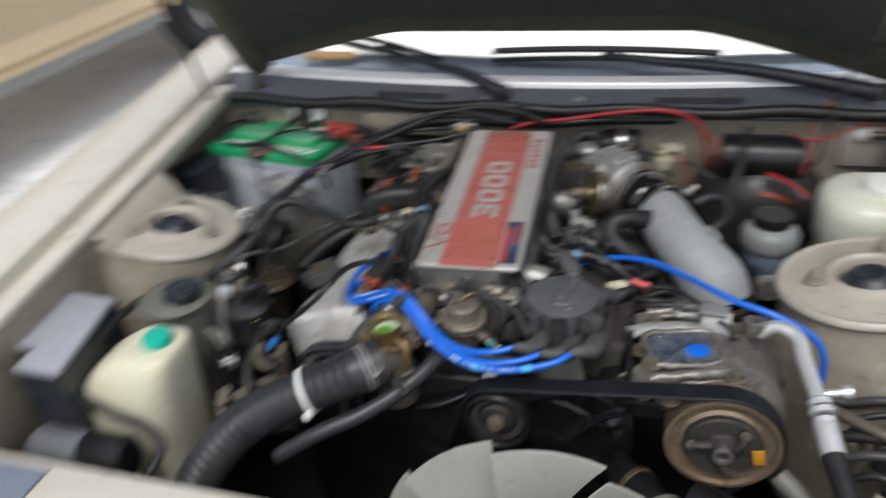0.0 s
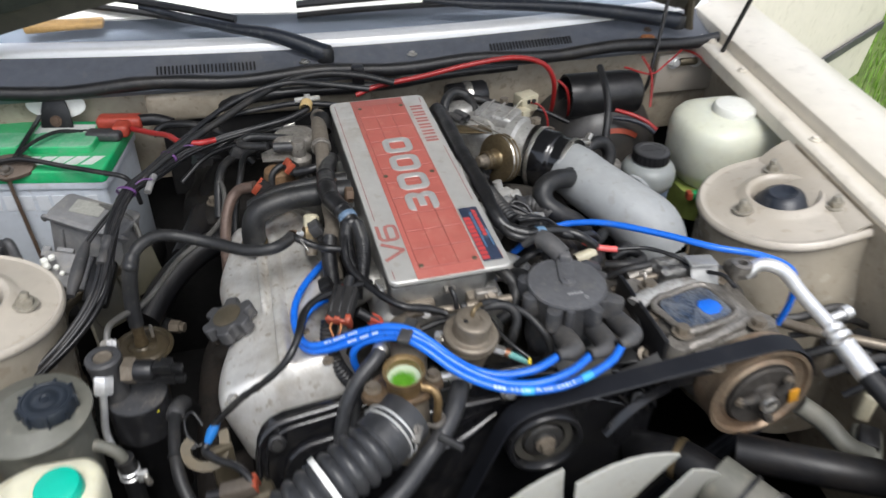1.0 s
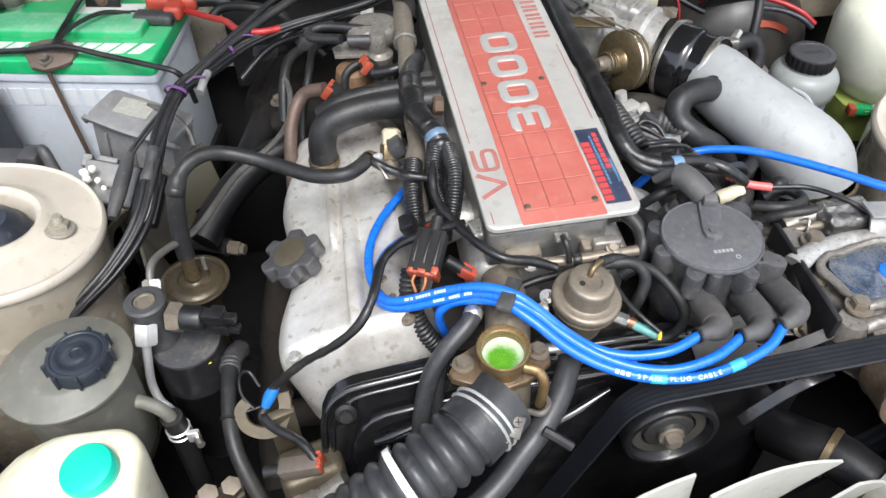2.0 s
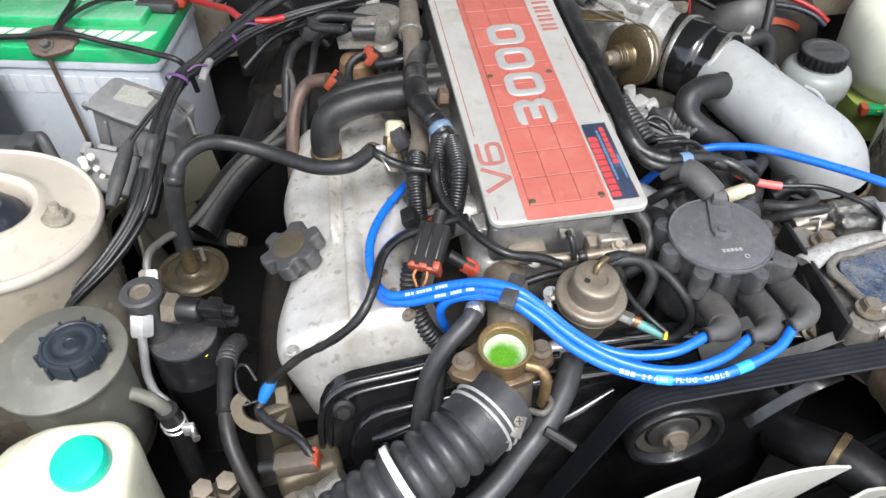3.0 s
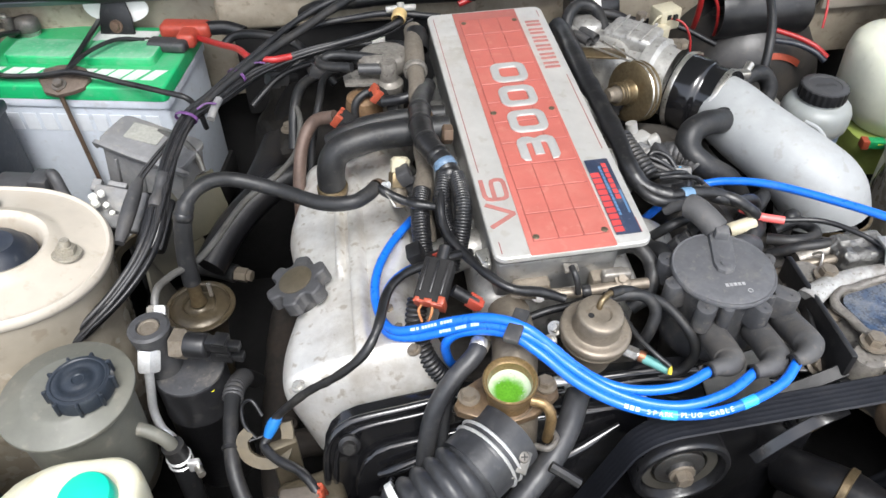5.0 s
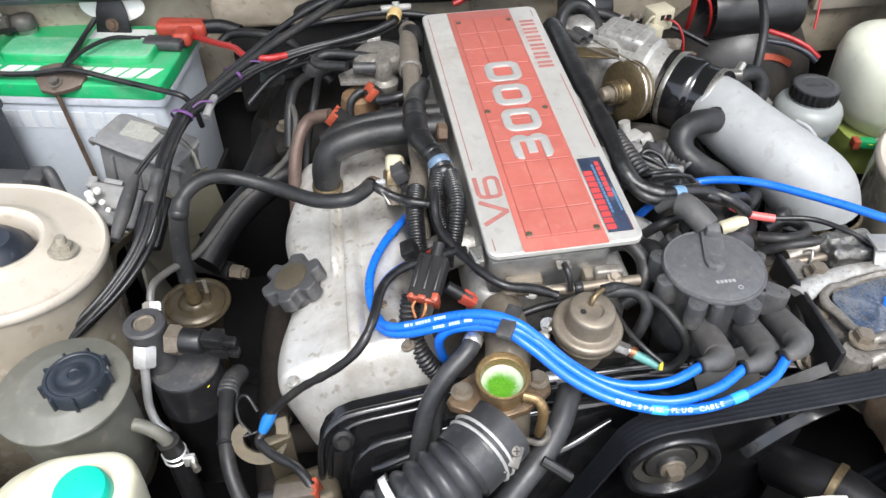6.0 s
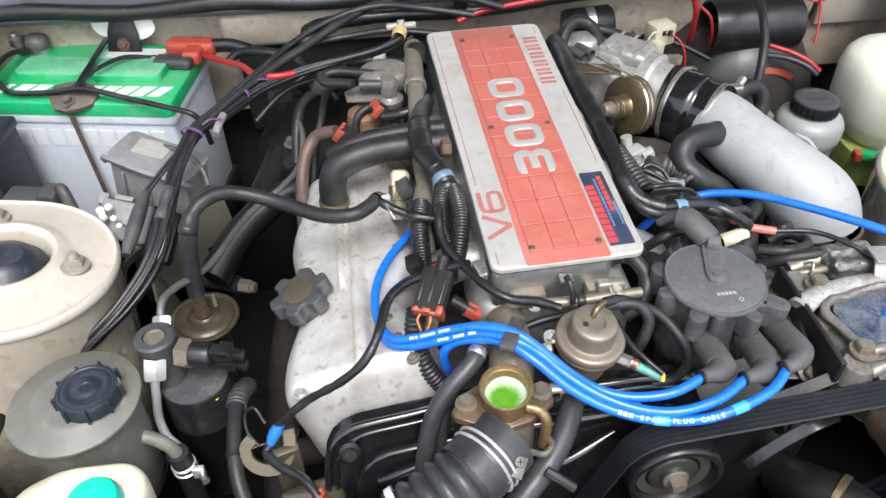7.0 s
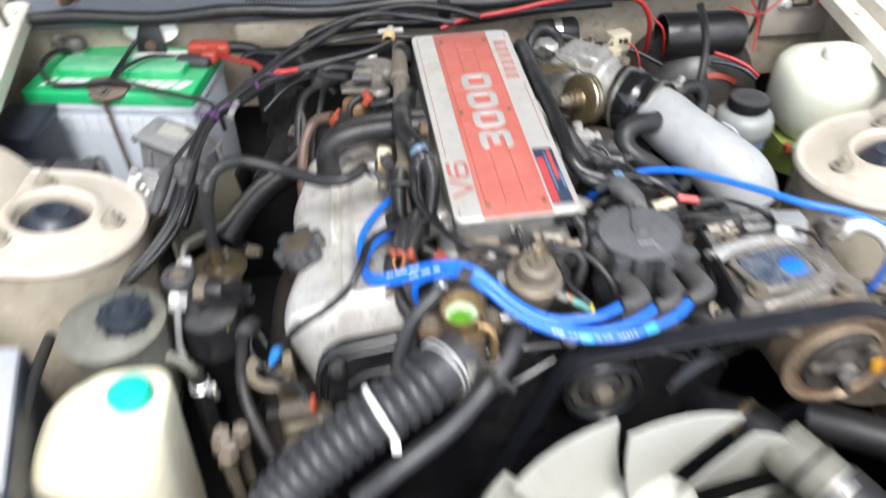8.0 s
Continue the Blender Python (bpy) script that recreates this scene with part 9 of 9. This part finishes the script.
for p in ((-0.335, 0.685, 0.675), (-0.325, 0.665, 0.680), (-0.318, 0.695, 0.665)):
    gf_ = thing("pipe_union", p, "dull metal pipe union", "union", "pipe unions")
    part("union", join(lathe([(0.012, 0), (0.012, 0.018), (0.009, 0.02), (0.009, 0.035), (0, 0.036)], 6, frame_to((0, 0, -0.02), (0.2, -0.2, 1))), tube([(0, 0, -0.09), (0, 0, -0.05), (0, 0, -0.015)], 0.007, 10)), OLDBRASS, gf_)

# ---- front right: alternator, pipes and clutter beside the compressor ----
alt = thing("air_pipe", (0.258, 0.615, 0.66), "satin grey cylinder with black bands beside the fan", "pipe")
AV = Vector((0.05, -0.09, -0.01))
part("grey_tube", tube([(0, 0, 0), (0.015, -0.026, -0.002), (0.03, -0.052, -0.004), (0.05, -0.085, -0.01)], 0.030, 28), SMOKED, alt)
part("black_cuff", tube([(0.032, -0.055, -0.004), (0.05, -0.085, -0.01), (0.07, -0.12, -0.02)], 0.033, 28), HOSE, alt, "black rubber cuff")
for f in (0.028, 0.050, 0.058):
    part("band", lathe([(0.031, -0.0025), (0.0345, -0.002), (0.0345, 0.002), (0.031, 0.0025)], 32, frame_to(AV * (f / 0.08), AV)), STEEL if f > 0.04 else BLACK, alt)
part("elbow_hose", tube([(0, 0, 0), (-0.02, 0.03, 0.0), (-0.04, 0.055, -0.01), (-0.05, 0.08, -0.03)], 0.022, 20), SHADERUBBER, alt, "black hose end")
part("brass_band", lathe([(0.0235, -0.004), (0.025, -0.003), (0.025, 0.003), (0.0235, 0.004)], 28, frame_to((-0.024, 0.035, -0.002), (-0.02, 0.025, -0.004))), BRASS, alt, "yellow clamp band")
hose("air_hose", [(0.30, 0.64, 0.665), (0.34, 0.612, 0.672), (0.385, 0.585, 0.675), (0.44, 0.568, 0.665), (0.50, 0.565, 0.64)], 0.021, SHADERUBBER, "thick black air hose below the compressor", seg=20)
hose("air_hose", [(0.385, 0.66, 0.70), (0.41, 0.64, 0.685), (0.425, 0.615, 0.67), (0.45, 0.60, 0.66)], 0.012, SMOKED, "grey hose with a red mark below the compressor", seg=14)
for p, c, w in (((0.474, 0.735, 0.70), OLDBRASS, 0.03), ((0.51, 0.72, 0.715), DUSTY, 0.04), ((0.55, 0.70, 0.70), NAVY, 0.06), ((0.50, 0.67, 0.68), CREAM, 0.028), ((0.47, 0.625, 0.65), SMOKED, 0.05), ((0.545, 0.62, 0.66), BLACK, 0.07)):
    cb_ = thing("wiring_block", (p[0], p[1], p[2] - 0.04), "dusty wiring block at the front corner", "wiring block", "wiring blocks at the corner")
    part("block", box(w, w * 0.7, 0.045, 0.006, (0, 0, 0), Matrix.Rotation(0.4 + p[0], 4, "Z"), 3), c, cb_)
    part("cover", box(w * 0.7, w * 0.5, 0.012, 0.004, (0, 0, 0.042), Matrix.Rotation(0.4 + p[0], 4, "Z"), 2), BLACK if c is not BLACK else DUSTY, cb_)
part("red_button", lathe([(0.008, 0), (0.008, 0.010), (0, 0.011)], 16, Matrix.Translation((0.005, 0.01, 0.05))), REDHOSE, cb_, "small red cap")
for k in range(5):
    y0 = 0.62 + 0.035 * k
    hose("corner_wire", [(0.445, y0 + 0.04, 0.70), (0.475, y0 + 0.03, 0.728 - 0.006 * k), (0.515, y0 + 0.02 + 0.01 * (k % 2), 0.722), (0.56, y0 + 0.03, 0.70)], 0.0045 + 0.001 * (k % 3), (RUBBER, DUSTY, HOSE)[k % 3], "black wire among the corner blocks", "wire", group="corner wires")
hose("refrigerant_line", [(0.436, 0.775, 0.716), (0.46, 0.745, 0.722), (0.49, 0.715, 0.73), (0.53, 0.69, 0.73)], 0.007, OLDBRASS, "dull metal line at the front corner", "pipe")
apc = thing("wing_plate", (0.592, 0.80, 0.745), "grey label plate on the inner wing", "plate")
part("plate", box(0.004, 0.12, 0.05, 0.001, (0, 0, 0)), SMOKED, apc)
hexbolt("bolt", frame_to((-0.002, 0.05, 0.055), (-1, 0, 0)), apc, CREAM, 0.008, 0.006)

# ---- firewall end of the bay ----
hose("red_conduit", [(-0.030, 1.285, 0.842), (0.005, 1.290, 0.852), (0.081, 1.292, 0.862), (0.157, 1.290, 0.876), (0.234, 1.290, 0.882), (0.286, 1.292, 0.866), (0.309, 1.294, 0.832), (0.318, 1.31, 0.78), (0.325, 1.34, 0.74)], 0.0042, REDHOSE, "red conduit curving in front of the firewall", "conduit", seg=12)
hose("red_wire", [(0.315, 1.292, 0.835), (0.33, 1.285, 0.82), (0.338, 1.285, 0.79), (0.345, 1.30, 0.75)], 0.0022, REDHOSE, "short red wire at the conduit's end", "wire")
hose("dark_lead", [(0.408, 1.250, 0.776), (0.434, 1.236, 0.776), (0.456, 1.222, 0.770), (0.470, 1.212, 0.760)], 0.0040, NAVY, "dark blue lead beside the red one", "cable")
hose("red_lead", [(0.412, 1.255, 0.788), (0.436, 1.240, 0.784), (0.458, 1.226, 0.776), (0.474, 1.215, 0.764)], 0.0036, REDHOSE, "red lead with crimped ends by the booster", "cable")
for pts in ([(0.47, 1.30, 0.862), (0.475, 1.27, 0.845), (0.468, 1.245, 0.825), (0.462, 1.23, 0.80)], [(0.44, 1.30, 0.845), (0.475, 1.27, 0.842), (0.52, 1.30, 0.845), (0.57, 1.34, 0.85)], [(0.59, 1.37, 0.84), (0.605, 1.34, 0.838), (0.61, 1.30, 0.83)]):
    hose("red_wire", pts, 0.0017, REDHOSE, "thin red wire with knots by the firewall", "wire", group="red firewall wires")
hose("washer_tube", [(0.374, 1.262, 0.866), (0.366, 1.220, 0.855), (0.361, 1.190, 0.835), (0.352, 1.165, 0.812), (0.345, 1.150, 0.785)], 0.0058, HOSE, "black tube dropping past the booster")
hose("vacuum_hose", [(0.292, 1.115, 0.795), (0.315, 1.125, 0.803), (0.334, 1.130, 0.797), (0.343, 1.125, 0.782), (0.338, 1.118, 0.765), (0.32, 1.11, 0.75)], 0.0105, HOSE, "black bent hose behind the elbow", seg=14, group="vacuum hoses")
hose("black_hose", [(0.088, 1.185, 0.848), (0.096, 1.200, 0.862), (0.112, 1.210, 0.868), (0.130, 1.205, 0.862), (0.136, 1.180, 0.848), (0.14, 1.16, 0.835)], 0.0075, HOSE, "black hose looped behind the throttle", seg=12)
hose("black_hose", [(0.10, 1.225, 0.852), (0.13, 1.225, 0.850), (0.165, 1.222, 0.842), (0.195, 1.218, 0.825), (0.21, 1.215, 0.80)], 0.0070, RUBBER, "black hose across the throttle's rear", seg=12)
hose("firewall_harness", [(-0.27, 1.385, 0.76), (-0.25, 1.36, 0.80), (-0.22, 1.335, 0.826), (-0.17, 1.328, 0.835), (-0.12, 1.325, 0.838), (0.02, 1.33, 0.835), (0.14, 1.345, 0.84), (0.26, 1.35, 0.842)], 0.009, TAPE, "taped black harness along the firewall", "wiring loom", wobble=0.2)
hose("black_hose", [(-0.372, 1.040, 0.816), (-0.350, 1.092, 0.828), (-0.318, 1.135, 0.838), (-0.270, 1.185, 0.848), (-0.235, 1.212, 0.856), (-0.19, 1.245, 0.868), (-0.14, 1.28, 0.875), (-0.08, 1.295, 0.878), (-0.02, 1.29, 0.872), (0.03, 1.275, 0.862)], lambda f: 0.0036 + 0.0018 * min(1, f * 3), HOSE, "thick black hose from the loom to the plenum's rear", seg=12)
rnd = random.Random(21)
for pts, r, c in (([(-0.236, 1.07, 0.74), (-0.228, 1.10, 0.78), (-0.218, 1.13, 0.805), (-0.21, 1.17, 0.815), (-0.19, 1.20, 0.81)], 0.0045, HOSE), ([(-0.30, 1.16, 0.79), (-0.265, 1.185, 0.812), (-0.23, 1.20, 0.818), (-0.19, 1.215, 0.816), (-0.15, 1.22, 0.81)], 0.004, RUBBER), ([(-0.27, 1.22, 0.79), (-0.23, 1.235, 0.81), (-0.19, 1.245, 0.815), (-0.14, 1.24, 0.818), (-0.10, 1.225, 0.82)], 0.005, TAPE), ([(-0.255, 1.12, 0.75), (-0.25, 1.15, 0.785), (-0.24, 1.18, 0.80), (-0.215, 1.21, 0.80)], 0.0065, HOSE)):
    hose("wiring_strand", pts, r, c, "black wire or thin hose behind the valve cover", "wire", group=LO)
for pts, r, c in (([(0.09, 1.24, 0.80), (0.13, 1.255, 0.815), (0.18, 1.262, 0.815), (0.23, 1.255, 0.80), (0.26, 1.24, 0.78)], 0.005, RUBBER), ([(0.10, 1.27, 0.80), (0.16, 1.285, 0.81), (0.22, 1.29, 0.80), (0.28, 1.28, 0.79), (0.33, 1.26, 0.77)], 0.004, TAPE), ([(0.252, 1.262, 0.815), (0.270, 1.25, 0.812), (0.280, 1.24, 0.795), (0.283, 1.235, 0.77)], 0.0016, REDHOSE), ([(0.245, 1.262, 0.815), (0.236, 1.252, 0.822), (0.228, 1.25, 0.812), (0.226, 1.25, 0.79)], 0.0016, CREAM)):
    hose("wiring_strand", pts, r, c, "thin wire or hose behind the throttle", "wire", group=LO)
for x, y, z, c in ((-0.205, 1.205, 0.803, DUSTY), (-0.165, 1.215, 0.808, CREAM), (-0.185, 1.23, 0.808, BLACK), (-0.235, 1.25, 0.80, DUSTY), (-0.14, 1.255, 0.812, STEEL), (-0.26, 1.215, 0.792, DUSTY)):
    plug(x, y, z, (rnd.uniform(-1, 1), rnd.uniform(-1, 0.2), 0.3), c, "small wiring plug in the tangle")
part("cowl_drain", box(0.02, 0.02, 0.03, 0.004, (-0.02, 1.325, 0.845)), BLACK, car)

# ---- small clutter beside the plenum, behind the distributor and by the drier ----
rc = thing("round_connector", Matrix.Translation((0.140, 0.925, 0.822)) @ Euler((radians(-25), radians(18), 0.4)).to_matrix().to_4x4(), "dusty round multi-pin connector beside the plenum", "connector")
part("shell", lathe([(0.010, -0.012), (0.0145, -0.006), (0.0155, 0.002), (0.0145, 0.006), (0.012, 0.0065), (0.0115, 0.003), (0, 0.003)], 28), MODGREY, rc)
for k in range(6):
    a = 2 * math.pi * k / 6
    part("pin", lathe([(0.0016, 0.003), (0.0016, 0.0055), (0, 0.006)], 8, Matrix.Translation((0.0065 * math.cos(a), 0.0065 * math.sin(a), 0))), STEEL if k % 2 else BLUELIGHT, rc)
hose("conduit", [(0.088, 0.955, 0.850), (0.092, 0.938, 0.847), (0.098, 0.920, 0.842), (0.104, 0.906, 0.836)], 0.0088, RUBBER, "corrugated black conduit on the far harness", "conduit", ribs=0.0014, pitch=0.0044, seg=14)
hose("sensor_lead", [(0.118, 0.975, 0.815), (0.125, 0.962, 0.818), (0.131, 0.950, 0.818), (0.135, 0.940, 0.816)], lambda f: 0.0095 - 0.003 * f, MODGREY, "grey ribbed sensor boot beside the plenum", "sensor", ribs=0.0008, pitch=0.004, seg=14)
hose("hose_end", [(0.150, 0.985, 0.80), (0.160, 0.978, 0.806), (0.172, 0.968, 0.806), (0.180, 0.955, 0.800)], 0.0115, DUSTY, "dusty ribbed hose end behind the bent hose", "hose", ribs=0.001, pitch=0.005, seg=16)
for pts, r, c in (([(0.105, 0.930, 0.832), (0.118, 0.938, 0.840), (0.132, 0.934, 0.836), (0.140, 0.922, 0.826)], 0.0026, TAPE), ([(0.100, 0.915, 0.830), (0.115, 0.905, 0.838), (0.132, 0.908, 0.836), (0.146, 0.915, 0.828), (0.156, 0.925, 0.815)], 0.0028, TAPE), ([(0.112, 0.90, 0.838), (0.128, 0.895, 0.842), (0.146, 0.898, 0.836), (0.160, 0.905, 0.822)], 0.0024, BLACK), ([(0.098, 0.86, 0.80), (0.11, 0.855, 0.815), (0.125, 0.858, 0.818), (0.14, 0.865, 0.81)], 0.005, HOSE), ([(0.215, 0.845, 0.775), (0.235, 0.835, 0.79), (0.262, 0.832, 0.795), (0.29, 0.842, 0.79), (0.31, 0.86, 0.78)], 0.0055, HOSE), ([(0.20, 0.825, 0.76), (0.225, 0.818, 0.782), (0.255, 0.815, 0.79), (0.29, 0.82, 0.79), (0.33, 0.835, 0.78)], 0.0045, OLDBRASS)):
    hose("wiring_strand", pts, r, c, "dark wire or thin hose beside the plenum", "wire", group=LO)
bk = thing("coil_bracket", (0.205, 0.80, 0.70), "black steel bracket between distributor and compressor", "bracket")
part("plate", box(0.004, 0.09, 0.085, 0.0015, (0.012, -0.02, 0.0), Matrix.Rotation(-0.25, 4, "Z")), BLACK, bk)
part("foot", box(0.05, 0.03, 0.005, 0.0015, (0.0, -0.06, 0.045), Euler((radians(12), radians(-10), -0.25)).to_matrix().to_4x4()), BLACK, bk, "bent foot")
for x, y, z in ((0.214, 0.728, 0.752), (0.236, 0.720, 0.755)):
    gb = thing("flange_bolt", (x, y, z), "dull flanged bolt by the belt", "bolt", "flange bolts")
    part("head", join(lathe([(0.0105, 0), (0.0105, 0.002), (0.007, 0.003)], 20, frame_to((0, 0, 0), (0, -0.7, 0.7))), lathe([(0.0072, 0.002), (0.0072, 0.009), (0.006, 0.010), (0, 0.010)], 6, frame_to((0, 0, 0), (0, -0.7, 0.7)))), OLDBRASS, gb)
hose("wire", [(-0.276, 0.742, 0.745), (-0.284, 0.752, 0.755), (-0.293, 0.752, 0.748), (-0.293, 0.742, 0.735), (-0.284, 0.733, 0.725)], 0.0016, BLACK, "thin black wire curled by the terminal", "wire")
pf = thing("pipe_fitting", (-0.262, 0.660, 0.655), "grimy pipe fitting below the sensor plug", "fitting")
part("body", lathe([(0.013, 0), (0.015, 0.004), (0.015, 0.03), (0.011, 0.034), (0.011, 0.06), (0, 0.06)], 24, frame_to((0, 0, 0), (0.75, 0.25, 0.35))), HEADALU, pf)
part("hex", lathe([(0.016, 0.008), (0.018, 0.010), (0.018, 0.020), (0.016, 0.022)], 6, frame_to((0, 0, 0), (0.75, 0.25, 0.35))), OLDBRASS, pf)

# Lump added to darken the space behind the engine, no known part.
lump = box(0.20, 0.17, 0.085, 0.03, (0, 0, 0), None, 4)
bmesh.ops.subdivide_edges(lump, edges=lump.edges[:], cuts=3, use_grid_fill=True)
for v in lump.verts:
    v.co += Vector((noise.noise(v.co * 22), noise.noise(v.co * 22 + Vector((3, 0, 0))), noise.noise(v.co * 22 + Vector((0, 5, 0))))) * 0.016
rear_filler = thing("rear_filler", (-0.205, 1.235, 0.655), "dark lump added to fill the black space behind the engine", "casting")
part("casting", lump, FILLDARK, rear_filler)
for dx, dy, dz in ((-0.06, -0.05, 0.080),):
    hexbolt("bolt", Matrix.Translation((dx, dy, dz)), rear_filler, OLDBRASS, 0.007, 0.008)

# ---- exhaust side of the engine, deep in the bay ----
# Unseen manifold, added to fill the gap that would render pure black.
mani = thing("exhaust_manifold", (-0.290, 0.90, 0.575), "unseen exhaust manifold added in the black gap by the valve cover", "exhaust manifold")
part("log", tube([(0.004, -0.15, -0.03), (0.0, -0.10, -0.004), (0.0, 0.0, 0.002), (0.003, 0.10, 0.0), (0.01, 0.17, -0.02)], 0.021, 20, wobble=0.08), MANIFOLD, mani)
for dy in (-0.09, 0.01, 0.11):
    part("runner", tube([(0.0, dy, 0.0), (0.022, dy, 0.014), (0.050, dy, 0.016)], 0.016, 14, wobble=0.06), MANIFOLD, mani)
    hexbolt("stud", Matrix.Translation((0.012, dy + 0.024, 0.016)), mani, MANIFOLD, 0.006, 0.008)
